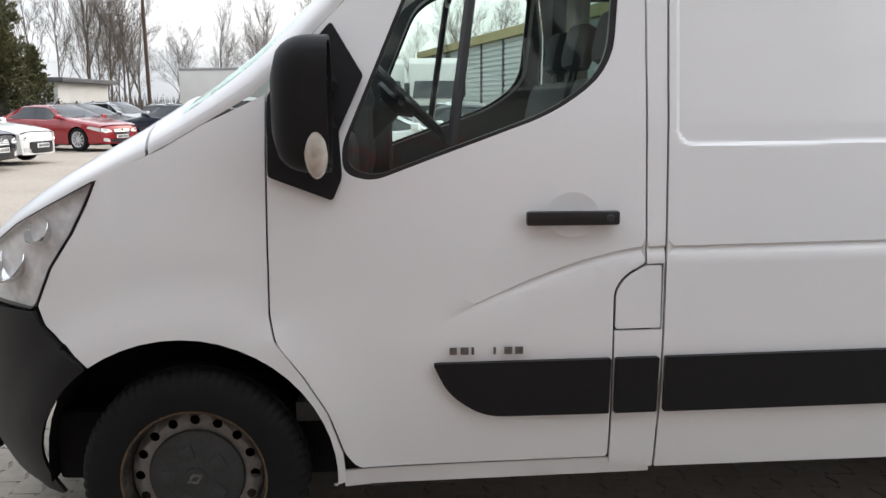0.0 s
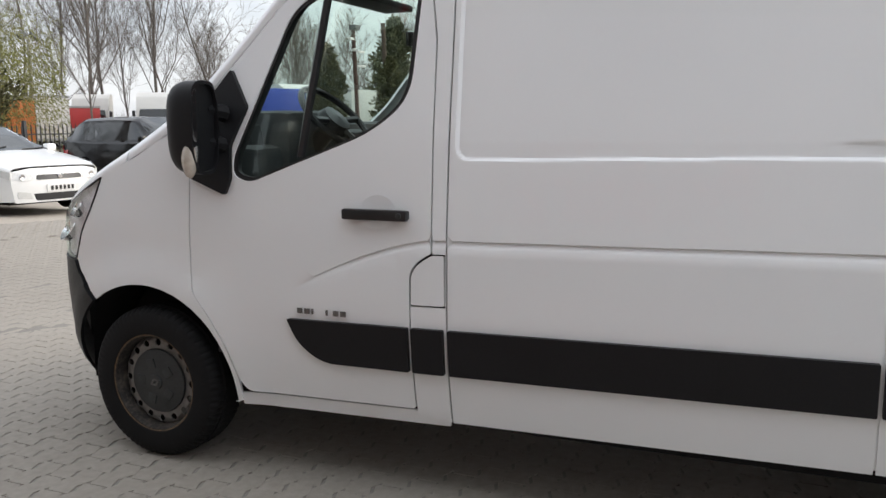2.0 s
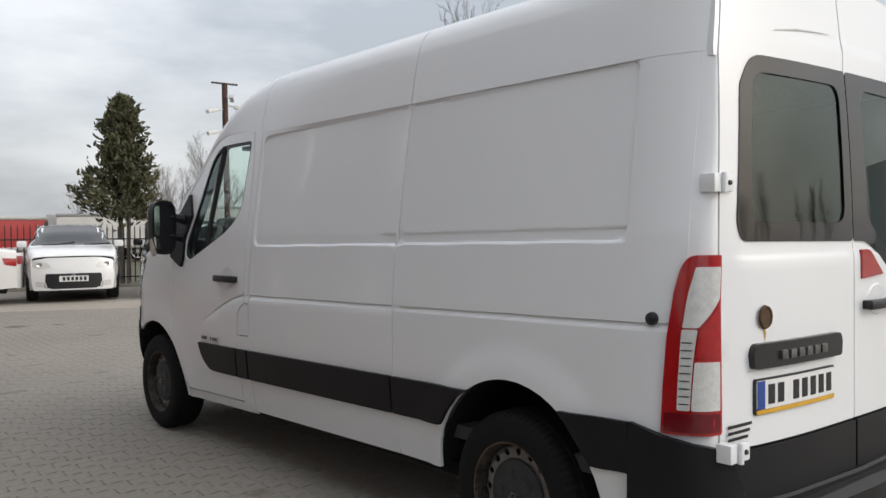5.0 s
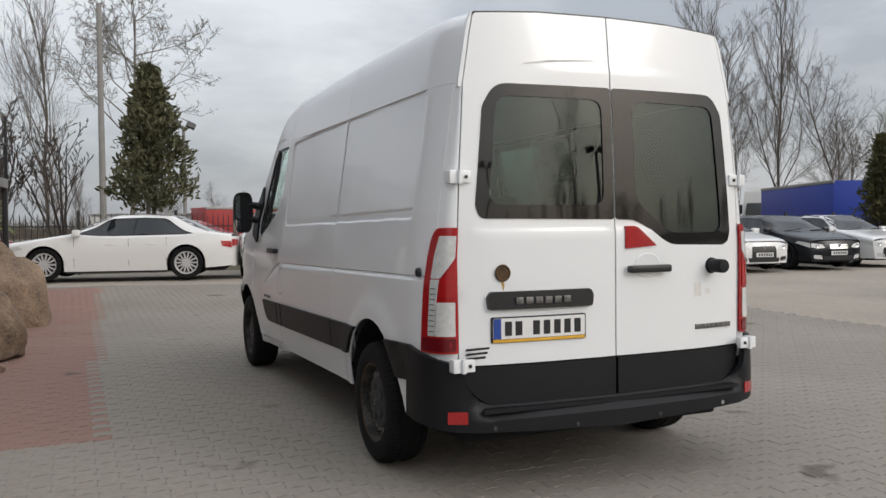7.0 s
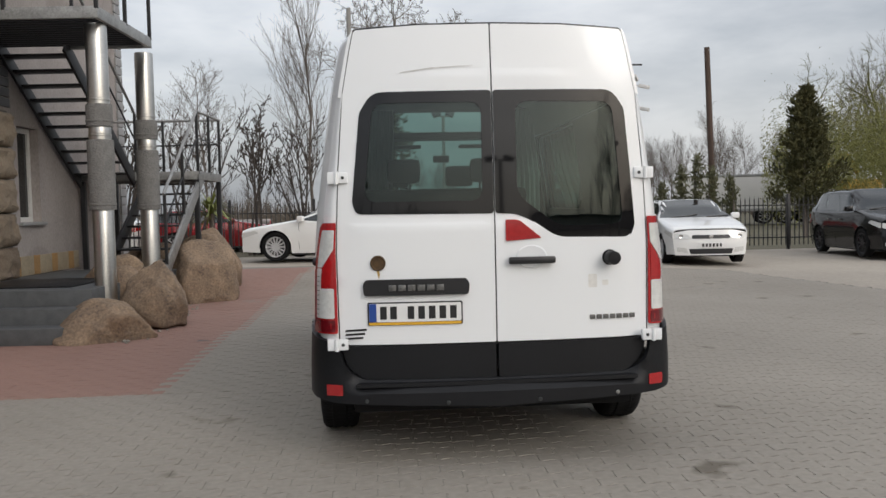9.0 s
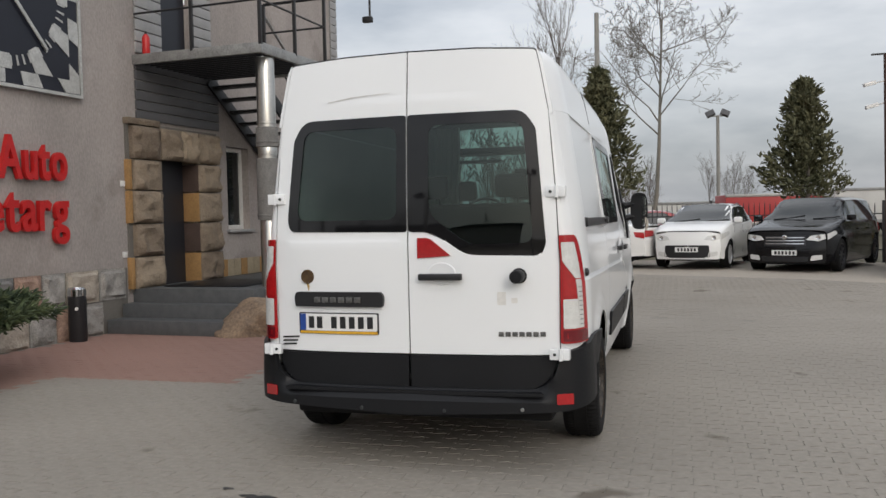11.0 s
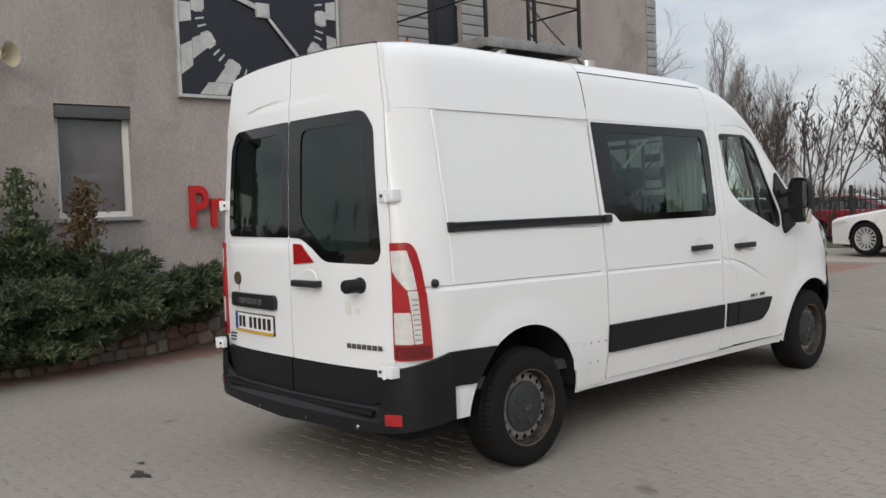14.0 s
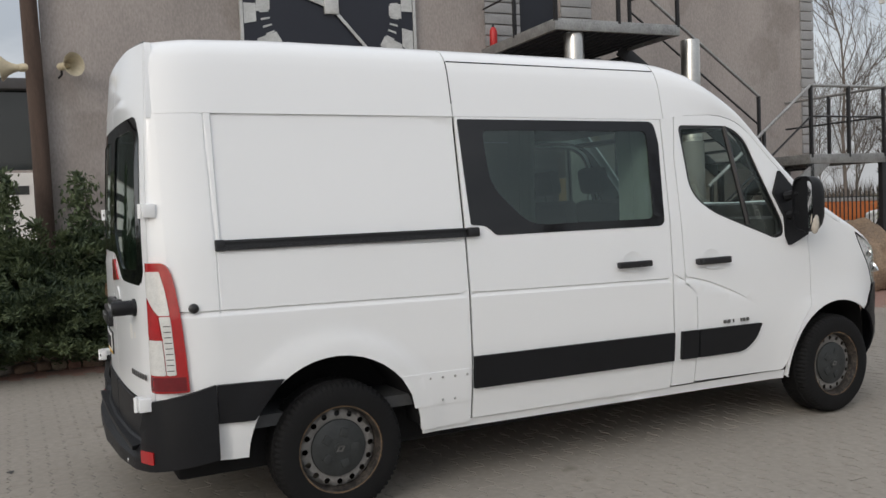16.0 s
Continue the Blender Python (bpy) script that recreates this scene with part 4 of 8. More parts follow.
k = B()
skin([(-0.50, 2.155), (-0.33, 2.176), (-0.10, 2.192), (-0.10, 2.194), (-0.34, 2.182), (-0.50, 2.159)], [], on_rear(0.0052), 0.05, 0.0012, bm=k)
part("scrape", k, mat("scraped_paint", (0.66, 0.65, 0.63), 0.6, vary=0.3, big=20), rl, "long grey scrape in the paint")
for x0, z0, w, hh in ((0.52, 0.955, 0.05, 0.075), (0.60, 0.965, 0.035, 0.03)):
    k = B()
    skin(rounded([(x0, z0), (x0 + w, z0), (x0 + w, z0 + hh), (x0, z0 + hh)], 0.006), [], on_rear(0.0072), 0.05, 0.0008, bm=k)
    part("sticker_trace", k, mat("sticker_trace", (0.72, 0.71, 0.68), 0.5, vary=0.12, big=40), rr, "faint trace of a removed sticker")

# rear bumper round the corner
BP = [(0, 0.033), (0.5, 0.053), (0.8, 0.092), (0.92, 0.125), (0.99, 0.19), (1.025, 0.30), (1.032, 0.41)]
BL = [0.0]
for a, b in zip(BP, BP[1:]):
    BL.append(BL[-1] + math.dist(a, b))
END = BL[-1]


def on_bumper(lift=0.0, bulge=0.012):
    def place(u, v, d):
        t = abs(u)
        p = Vector((np.interp(t, BL, [q[0] for q in BP]), np.interp(t, BL, [q[1] for q in BP])))
        q = Vector((np.interp(t + 0.02, BL, [q[0] for q in BP]), np.interp(t + 0.02, BL, [q[1] for q in BP])))
        if t > END - 0.021:
            q, p0 = p, Vector((np.interp(t - 0.02, BL, [q[0] for q in BP]), np.interp(t - 0.02, BL, [q[1] for q in BP])))
            tang = (p - p0).normalized()
        else:
            tang = (q - p).normalized()
        nrm = Vector((tang.y, -tang.x))
        ledge = max(0.0, v - 0.415) * 0.95 * smooth01((0.84 - t) / 0.1)
        p = p + nrm * (d + lift + bulge * math.cos((v - 0.45) * 5) + 0.022 * smooth01((0.95 - t) / 0.2) - ledge)
        return Vector((math.copysign(p.x, u), p.y, v))
    return place


half_out = [(0.9, 0.362), (END, 0.405), (END, 0.760), (1.12, 0.728), (1.0, 0.708), (0.90, 0.69, 0.02), (0.872, 0.66, 0.02), (0.845, 0.56, 0.05), (0.76, 0.478, 0.06)]
outline = rounded([(0, 0.332)] + half_out + [(-p[0], *p[1:]) for p in reversed(half_out)], 0.006)
bumper = part("rear_bumper", skin(outline, [], on_bumper(), 0.05, 0.03, vlines=(0.40, 0.415, 0.43)), M_plastic, van, "matt black plastic rear bumper")
k = B()
skin([(-0.78, 0.03), (0.78, 0.03), (0.74, 0.13), (-0.74, 0.13)], [], lambda u, v, d: Vector((u, v + 0.03 * abs(u) ** 2, 0.468 + d)), 0.1, 0.02, bm=k)
part("step", k, M_plastic, bumper)
for s in (-1, 1):
    b = B()
    u0 = 0.895
    skin(rounded([(s * (u0 - 0.045), 0.402), (s * (u0 + 0.045), 0.402), (s * (u0 + 0.045), 0.462), (s * (u0 - 0.045), 0.462)], 0.006), [], on_bumper(0.006), 0.04, 0.008, bm=b)
    part("reflector", b, M_red, bumper, "red reflector")
for x0, z0 in ((-0.72, 0.375), (-0.28, 0.36), (0.22, 0.36), (0.66, 0.375)):
    b = B()
    c = on_bumper()(x0, z0, 0)
    lathe(b, [(0.0001, 0.004), (0.009, 0.004), (0.012, 0.0)], 14, Matrix.Translation(c) @ Matrix.Rotation(math.pi / 2, 4, 'X'))
    part("parking_sensor", b, M_cap if x0 < 0.5 else M_alu, bumper)

# underbody, inner lining, cab
k = B()
box(k, (-0.80, 0.25, 0.26), (0.80, 5.2, 0.50), None, 0.03)
box(k, (-0.86, 1.55, 0.34), (0.86, 4.2, 0.50), None, 0.02)
tube(k, [(-0.55, 0.35, 0.30), (-0.55, 1.9, 0.24)], 0.05, 10)
tube(k, [(-0.80, 1.02, 0.33), (0.80, 1.02, 0.33)], 0.06, 10)
part("underbody", k, M_frame, van, "dark underbody")
k = B()
box(k, (-0.93, 0.2, 0.50), (0.93, 4.4, 0.56))
part("floor", k, M_grey, van)
for side in (-1, 1):
    hole = [scaled(SL_WIN, 0.99)] if side > 0 else []
    k = skin([(0.24, 0.84), (0.24, 2.05), (3.30, 2.05), (3.30, 0.45), (1.52, 0.45), (1.52, 0.84)], hole, on_side(side, lambda y, z: 0.0, -0.045), 0.15, 0.008)
    part("lining", k, M_lining if side < 0 else M_grey, van, "plain inner lining")
    k = skin(scaled(DOOR, 0.965), [scaled(DOOR_WIN, 1.03)], on_side(side, lambda y, z: 0.0, -0.055), 0.15, 0.02)
    part("door_lining", k, M_grey, van, "dark grey door lining")
k = skin([(0.25, -0.97), (3.35, -0.97), (3.35, 0.97), (0.25, 0.97)], [], top_sheet(-0.05), 0.2, 0.01)
part("headlining", k, M_lining, van, "pale roof lining")
k = skin([(3.36, -0.95), (3.66, -0.95), (3.66, 0.95), (3.36, 0.95)], [], top_sheet(-0.05), 0.1, 0.01)
part("headlining", k, M_grey, van, "dark cab roof lining")
for dr, w, dd in ((rl, WL, DL), (rr, WR, DR)):
    k = skin(scaled(dd, 0.96), [scaled(w, 1.02)], on_rear(-0.04), 0.15, 0.01)
    part("door_lining", k, M_lining, dr, "pale door lining")
# curtain hung behind the cab seats and a fold by the sliding door window
for x0, x1 in ((-0.88, -0.50), (0.56, 0.88)):
    k = B()
    rows = []
    for i in range(41):
        f = i / 40
        x = x0 + (x1 - x0) * f
        rows.append([k.verts.new((x * (0.98 if z < 2 else 0.93), 3.22 + 0.03 * math.sin(f * 44) * (1 + 0.4 * math.sin(f * 13)), z)) for z in (0.9, 1.3, 1.7, 2.1, 2.30)])
    for a, b in zip(rows, rows[1:]):
        for j in range(4):
            k.faces.new((a[j], b[j], b[j + 1], a[j + 1]))
    part("curtain", k, M_curtain, van, "white gathered curtain behind the seats")
k = B()
box(k, (-0.86, 4.20, 0.80), (0.86, 4.50, 1.40), None, 0.06)
box(k, (-0.76, 4.30, 1.20), (0.76, 4.56, 1.50), None, 0.06)
box(k, (-0.68, 4.16, 1.22), (-0.20, 4.45, 1.55), None, 0.05)
box(k, (-0.17, 4.10, 0.72), (0.20, 4.4, 1.46), None, 0.05)
part("dashboard", k, M_grey, van, "dark grey dashboard")
k = B()
wm = Matrix.Translation((-0.44, 4.06, 1.51)) @ Matrix.Rotation(radians(45), 4, 'X')
lathe(k, [(0.195 + 0.016 * math.cos(t), 0.016 * math.sin(t)) for t in [2 * math.pi * i / 8 for i in range(8)]], 36, wm, close=True)
wheel3 = part("steering_wheel", k, M_trim, van, "black steering wheel")
k = B()
lathe(k, [(0.0001, 0.02), (0.07, 0.01), (0.085, -0.03), (0.045, -0.06), (0.045, -0.20)], 20, wm)
for a in (0, 180, 270):
    tube(k, [wm @ Vector((0.05 * math.cos(radians(a)), 0.05 * math.sin(radians(a)), -0.01)), wm @ Vector((0.19 * math.cos(radians(a)), 0.19 * math.sin(radians(a)), 0))], 0.017, 6)
part("hub", k, M_trim, wheel3)


for x in (-0.45, 0.45):
    k = B()
    box(k, (x - 0.26, 3.78, 2.0), (x + 0.26, 3.93, 2.03), Matrix.Translation((0, 0, 0)), 0.01)
    part("sun_visor", k, M_grey, van, "dark grey sun visor")
k = B()
box(k, (-0.80, 3.40, 2.06), (0.80, 3.72, 2.12), None, 0.02)
part("roof_console", k, M_grey, van, "dark shelf above the windscreen")
k = B()
box(k, (-0.07, 3.86, 1.86), (0.09, 3.88, 1.93), None, 0.01)
part("rear_view_mirror", k, M_trim, van)


def seat(name, x, y, w, parent):
    k = B()
    box(k, (x - w / 2, y - 0.02, 0.85), (x + w / 2, y + 0.48, 1.0), None, 0.05)
    base = part(name, k, M_cloth, parent, "dark fabric seat")
    k = B()
    bmx = Matrix.Translation((x, y, 0.98)) @ Matrix.Rotation(radians(12), 4, 'X')
    box(k, (-w / 2, -0.09, 0), (w / 2, 0.04, 0.60), bmx, 0.05)
    part("backrest", k, M_cloth, base)
    for q in ((0,) if w < 0.7 else (-w / 4, w / 4)):
        k = B()
        box(k, (q - 0.13, -0.08, 0.65), (q + 0.13, 0.02, 0.84), bmx, 0.045)
        tube(k, [bmx @ Vector((q - 0.05, -0.03, 0.58)), bmx @ Vector((q - 0.05, -0.03, 0.68))], 0.008, 6)
        tube(k, [bmx @ Vector((q + 0.05, -0.03, 0.58)), bmx @ Vector((q + 0.05, -0.03, 0.68))], 0.008, 6)
        part("headrest", k, M_cloth, base)
    k = B()
    box(k, (x - w / 2 + 0.05, y, 0.56), (x + w / 2 - 0.05, y + 0.42, 0.86), None, 0.02)
    part("seat_base", k, M_grey, base)


seat("driver_seat", -0.46, 3.50, 0.5, van)
seat("passenger_seat", 0.36, 3.50, 0.92, van)
seat("rear_bench", -0.1, 2.30, 1.3, van)


def road_wheel(x, y, side):
    """Steel wheel with tyre, vent holes and grey centre cap; axle along x."""
    m = Matrix.Translation((x, y, 0.347)) @ Matrix.Rotation(side * math.pi / 2, 4, 'Y')
    k = B()
    N = 216
    prof = [(0.215, -0.10), (0.225, -0.112), (0.27, -0.118), (0.318, -0.11), (0.338, -0.092), (0.345, -0.07), (0.347, -0.045), (0.347, -0.04), (0.347, 0.0), (0.347, 0.04), (0.347, 0.045), (0.345, 0.07), (0.338, 0.092), (0.318, 0.11), (0.27, 0.118), (0.225, 0.112), (0.215, 0.10)]

    def tread(r, h, i):
        if r > 0.344 and abs(h) in (0.045, 0.0):
            r -= 0.008
        if 0.336 < r and abs(h) > 0.05 and i % 3 == 0:
            r -= 0.010
        if r > 0.34 and abs(h) <= 0.05 and i % 4 == 0:
            r -= 0.004
        return r, h
    lathe(k, prof, N, m, tread)
    tyre = part("wheel", k, M_rubber, van, "black winter-worn tyre on a steel wheel")
    k = B()
    lathe(k, [(0.216, 0.098), (0.222, 0.106), (0.214, 0.104), (0.208, 0.085), (0.205, 0.05), (0.203, 0.03), (0.203, -0.09)], 48, m)
    rim = part("rim", k, M_rim, tyre, "steel rim with rust along its edge")
    k = B()
    lathe(k, [(0.217, 0.1075), (0.2225, 0.1085), (0.2245, 0.104)], 48, m)
    part("rim_edge", k, M_rimrust, rim, "rusty rim edge")
    holes = []
    for q in range(16):
        a = 2 * math.pi * q / 16
        holes.append([(0.1765 * math.cos(a) + 0.0160 * math.cos(t), 0.1765 * math.sin(a) + 0.0160 * math.sin(t)) for t in [2 * math.pi * j / 8 for j in range(8)]])

    def disc(u, v, d):
        r = math.hypot(u, v)
        return m @ Vector((u, v, lerp_table(r, (0.05, 0.12, 0.150, 0.192, 0.202), (0.045, 0.050, 0.060, 0.060, 0.045)) + d))
    k = skin([(0.202 * math.cos(t), 0.202 * math.sin(t)) for t in [2 * math.pi * j / 48 for j in range(48)]], holes, disc, 0.03, 0.006)
    part("disc", k, M_steel, rim)
    k = B()
    lathe(k, [(0.142, 0.056), (0.148, 0.064), (0.144, 0.072), (0.11, 0.082), (0.06, 0.088), (0.035, 0.088), (0.033, 0.094), (0.0001, 0.094)], 40, m)
    ribs = []
    for q in range(5):
        a = 2 * math.pi * q / 5 + 0.3
        ribs.append(box(B(), (0.06, -0.022, 0.082), (0.105, 0.022, 0.0905), m @ Matrix.Rotation(a, 4, 'Z'), 0.004))
    cap = part("hub_cap", k, M_cap, tyre, "grey plastic hub cap, scuffed")
    for b in ribs:
        part("cap_rib", b, M_cap, cap)
    k = B()
    o = [(0.0, 0.028), (0.018, 0.0), (0.0, -0.028), (-0.018, 0.0)]
    skin(o, [[(p[0] * 0.5, p[1] * 0.5) for p in o]], lambda u, v, d: m @ Matrix.Rotation(radians(25), 4, 'Z') @ Vector((u, v, 0.098 + d)), 0.02, 0.004, bm=k)
    part("emblem", k, M_badge, cap, "worn diamond emblem")


for x, y, side in ((-0.905, 4.705, -1), (0.905, 4.705, 1), (-0.905, 1.02, -1), (0.905, 1.02, 1)):
    road_wheel(x, y, side)

# ---- the office building: local x out of its front wall, y along it ----
MB = Matrix.Translation((-6.107, 3.143, 0)) @ Matrix.Rotation(-math.atan(0.068), 4, 'Z')
M_render = mat("grey_wall_render", (0.395, 0.355, 0.334), 0.92, vary=0.34, big=1.3, fine=45, stretch=(1, 1, 0.45), stain=(0.9, 0.56, (0.86, 0.85, 0.84)), bump=0.004, bump_scale=160)
M_darkmetal = mat("black_painted_steel", (0.016, 0.016, 0.018), 0.5, vary=0.3, big=5)
M_galv = mat("galvanised_steel", (0.42, 0.42, 0.41), 0.45, 0.7, vary=0.4, big=7, fine=40)
M_pipe = mat("shiny_flue_pipe", (0.58, 0.57, 0.54), 0.3, 1.0, vary=0.2, big=4)
M_mortar = mat("rough_pipe_wrap", (0.20, 0.195, 0.185), 0.9, vary=0.35, big=9, bump=0.01, bump_scale=40)
M_sand = mat("rough_sandstone", (0.34, 0.275, 0.20), 0.92, vary=0.4, big=5, fine=50, second=(0.09, 0.065, 0.048), obj_rand=0.9, bump=0.03, bump_scale=14)
M_ochre = mat("smooth_ochre_stone", (0.38, 0.22, 0.085), 0.8, vary=0.35, big=4, fine=40)
M_brownstone = mat("smooth_brown_stone", (0.085, 0.055, 0.045), 0.8, vary=0.35, big=6, fine=40)
M_palestone = mat("smooth_beige_stone", (0.36, 0.30, 0.21), 0.8, vary=0.3, big=5, fine=40)
M_joint = mat("mortar_joint", (0.15, 0.14, 0.125), 0.95)
M_granite = mat("dark_granite_step", (0.105, 0.11, 0.115), 0.6, vary=0.4, big=9, fine=140, bump=0.001)
M_board = mat("grey_cladding_board", (0.085, 0.085, 0.09), 0.6, vary=0.2, big=4)
M_lightboard = mat("pale_cladding_board", (0.33, 0.33, 0.33), 0.6, vary=0.2, big=4)
M_signred = mat("red_sign_letters", (0.50, 0.012, 0.012), 0.4, vary=0.2, big=6)
M_clockface = mat("dark_blue_clock_face", (0.012, 0.014, 0.024), 0.35, vary=0.2)
M_clockwhite = mat("polished_clock_plate", (0.62, 0.62, 0.60), 0.3, 0.35, vary=0.35, big=6, fine=50)
M_pvc = mat("white_window_frame", (0.70, 0.69, 0.67), 0.45, vary=0.1)
M_blind = mat("grey_roller_blind", (0.20, 0.18, 0.19), 0.7, vary=0.15)
M_cream = mat("cream_horn", (0.60, 0.52, 0.36), 0.5, vary=0.2, big=12)
M_oldwood = mat("weathered_pole_wood", (0.10, 0.066, 0.05), 0.9, vary=0.45, big=3, fine=30, bump=0.006, bump_scale=30, stretch=(4, 4, 0.5))


def bb(bm, lo, hi, bevel=0.0):
    return box(bm, lo, hi, MB, bevel)


def at_b(x, y, z):
    return MB @ Vector((x, y, z))


WIN = [(-2.24, 1.58), (-1.33, 1.58), (-1.33, 2.95), (-2.24, 2.95)]
WIN2 = [(5.08, 1.34), (5.74, 1.34), (5.74, 2.73), (5.08, 2.73)]
DOORWAY = [(3.18, 0.5), (4.22, 0.5), (4.22, 2.55), (3.18, 2.55)]
UPDOOR = [(3.45, 3.86), (4.15, 3.86), (4.15, 5.95), (3.45, 5.95)]
building = thing("office_building", "grey rendered two-storey office building with dark trims", "building")
building["kind"] = "structure"
k = skin([(-3.1, 0), (9.3, 0), (9.3, 7.6), (-3.1, 7.6)], [WIN, WIN2, DOORWAY, UPDOOR], lambda u, v, d: at_b(d, u, v), 0.9, 0.35)
part("front_wall", k, M_render, building, "grey rough-rendered wall")
k = B()
bb(k, (-11, -3.1, 0), (-0.35, -2.75, 7.6))
part("end_wall", k, M_render, building)
k = B()
bb(k, (-11, 8.95, 0), (-0.35, 9.3, 7.6))
part("end_wall", k, M_render, building)
k = B()
bb(k, (-11, -3.1, 0), (-10.65, 9.3, 7.6))
part("back_wall", k, M_render, building)
k = B()
bb(k, (-11.2, -3.3, 7.6), (0.2, 9.5, 7.8), 0.02)
part("roof", k, M_board, building)
k = B()
bb(k, (-10.6, -2.7, 0.45), (-0.36, 8.9, 0.5))
part("floor", k, M_joint, building)
# windows
for (w, name) in ((WIN, "big"), (WIN2, "small")):
    u0, z0, u1, z1 = w[0][0], w[0][1], w[2][0], w[2][1]
    f = 0.07
    k = skin([(u0, z0), (u1, z0), (u1, z1), (u0, z1)], [[(u0 + f, z0 + f), (u1 - f, z0 + f), (u1 - f, z1 - f), (u0 + f, z1 - f)]], lambda u, v, d: at_b(-0.13 + d, u, v), 0.5, 0.06)
    wf = part("window", k, M_pvc, building, "white-framed window with blind")
    k = skin([(u0 + f, z0 + f), (u1 - f, z0 + f), (u1 - f, z1 - f), (u0 + f, z1 - f)], [], lambda u, v, d: at_b(-0.16, u, v), 0.8, 0.0)
    part("pane", k, M_carglass if name == "small" else pane_mat("window_glass", (0.8, 0.8, 0.8)), wf)
    k = B()
    bb(k, (-0.26, u0 + 0.03, z0 + 0.02), (-0.22, u1 - 0.03, z1 - 0.02))
    part("blind", k, M_blind, wf, "closed grey blind")
    k = B()
    bb(k, (-0.12, u0 - 0.06, z0 - 0.05), (0.07, u1 + 0.06, z0 - 0.005), 0.008)
    part("sill", k, M_lightboard, wf)
    if name == "big":
        k = B()
        bb(k, (-0.12, u0, z1 - 0.16), (-0.02, u1, z1 - 0.01), 0.01)
        part("shutter_box", k, M_board, wf, "dark roller shutter box")
        k = B()
        bb(k, (-0.075, u0 + 0.03, 2.0), (-0.05, u0 + 0.05, 2.16), 0.004)
        part("window_handle", k, M_pvc, wf)
# doors
k = B()
bb(k, (-0.25, 3.253, 0.5), (-0.20, 4.147, 2.54))
part("entrance_door", k, mat("dark_grey_door", (0.022, 0.023, 0.028), 0.4), building, "dark grey entrance door")
k = B()
bb(k, (-0.14, 3.45, 3.86), (-0.08, 4.15, 5.95))
ud = part("upper_door", k, mat("navy_door", (0.012, 0.014, 0.022), 0.35), building, "dark upper-floor door")
k = B()
tube(k, [at_b(-0.02, 4.08, 4.85), at_b(-0.02, 4.08, 5.2)], 0.014, 8)
part("handle", k, M_chrome, ud)
# cladding boards
for (u0, u1, z0, z1, n, m) in ((2.83, 4.85, 2.95, 3.80, 6, M_board), (2.86, 3.44, 3.9, 7.5, 22, M_lightboard), (4.16, 4.7, 3.9, 7.5, 22, M_lightboard), (9.02, 9.31, 0.6, 7.55, 42, M_lightboard)):
    h = (z1 - z0) / n
    for i in range(n):
        k = B()
        bb(k, (0.002, u0, z0 + i * h + 0.008), (0.035, u1, z0 + (i + 1) * h - 0.008), 0.006)
        part("board", k, m, building)
# clock
clock = thing("wall_clock", "large square chequered wall clock with dark face", "clock")
k = skin([(-0.69, 3.13), (1.71, 3.13), (1.71, 5.53), (-0.69, 5.53)], [], lambda u, v, d: at_b(0.06 + d, u, v), 0.4, 0.055)
part("face", k, M_clockface, clock, "dark blue-black clock face")
C = (0.51, 4.33)
k = skin([(-0.72, 3.10), (1.74, 3.10), (1.74, 5.56), (-0.72, 5.56)], [[(-0.68, 3.14), (1.70, 3.14), (1.70, 5.52), (-0.68, 5.52)]], lambda u, v, d: at_b(0.08 + d, u, v), 0.4, 0.075)
part("rim", k, M_clockwhite, clock)


def square_edge(a, s):
    c, q = math.cos(a), math.sin(a)
    r = s / max(abs(c), abs(q))
    return (C[0] + c * r, C[1] + q * r)


for i in range(28):
    a0, a1 = 2 * math.pi * i / 28, 2 * math.pi * (i + 1) / 28
    if i % 2 == 0:
        poly = [square_edge(a0 + (a1 - a0) * t, 1.02) for t in (0, 0.5, 1)] + [square_edge(a0 + (a1 - a0) * t, 1.18) for t in (1, 0.5, 0)]
        k = skin(poly, [], lambda u, v, d: at_b(0.072 + d, u, v), 0.4, 0.010)
        part("tile", k, M_clockwhite, clock, "polished pale tile")
for i in range(12):
    a = 2 * math.pi * i / 12
    poly = [(C[0] + r * math.cos(a + t), C[1] + r * math.sin(a + t)) for r, t in ((0.84, -0.085), (0.84, 0.085))] + [square_edge(a + 0.10, 1.015), square_edge(a - 0.10, 1.015)]
    k = skin(poly, [], lambda u, v, d: at_b(0.073 + d, u, v), 0.4, 0.010)
    part("hour_mark", k, M_clockwhite, clock)
    for j in range(1, 5):
        b = a + j * 2 * math.pi / 60
        poly = [(C[0] + r * math.cos(b + t), C[1] + r * math.sin(b + t)) for r, t in ((0.86, -0.012), (0.86, 0.012), (0.98, 0.014), (0.98, -0.014))]
        k = skin(poly, [], lambda u, v, d: at_b(0.070 + d, u, v), 0.4, 0.007)
        part("minute_mark", k, M_clockwhite, clock)
for a, ln, w in ((radians(-48), 0.95, 0.022), (radians(160), 0.62, 0.035)):
    k = B()
    box(k, (0.085, -0.08, -w), (0.10, ln, w), MB @ Matrix.Translation((0, C[0], C[1])) @ Matrix.Rotation(a, 4, 'X'), 0.003)
    part("clock_hand", k, M_clockwhite, clock, "pale clock pointer")
k = B()
bb(k, (0.06, C[0] - 0.1, C[1] - 0.1), (0.115, C[0] + 0.1, C[1] + 0.1), 0.012)
part("hub", k, M_clockwhite, clock)
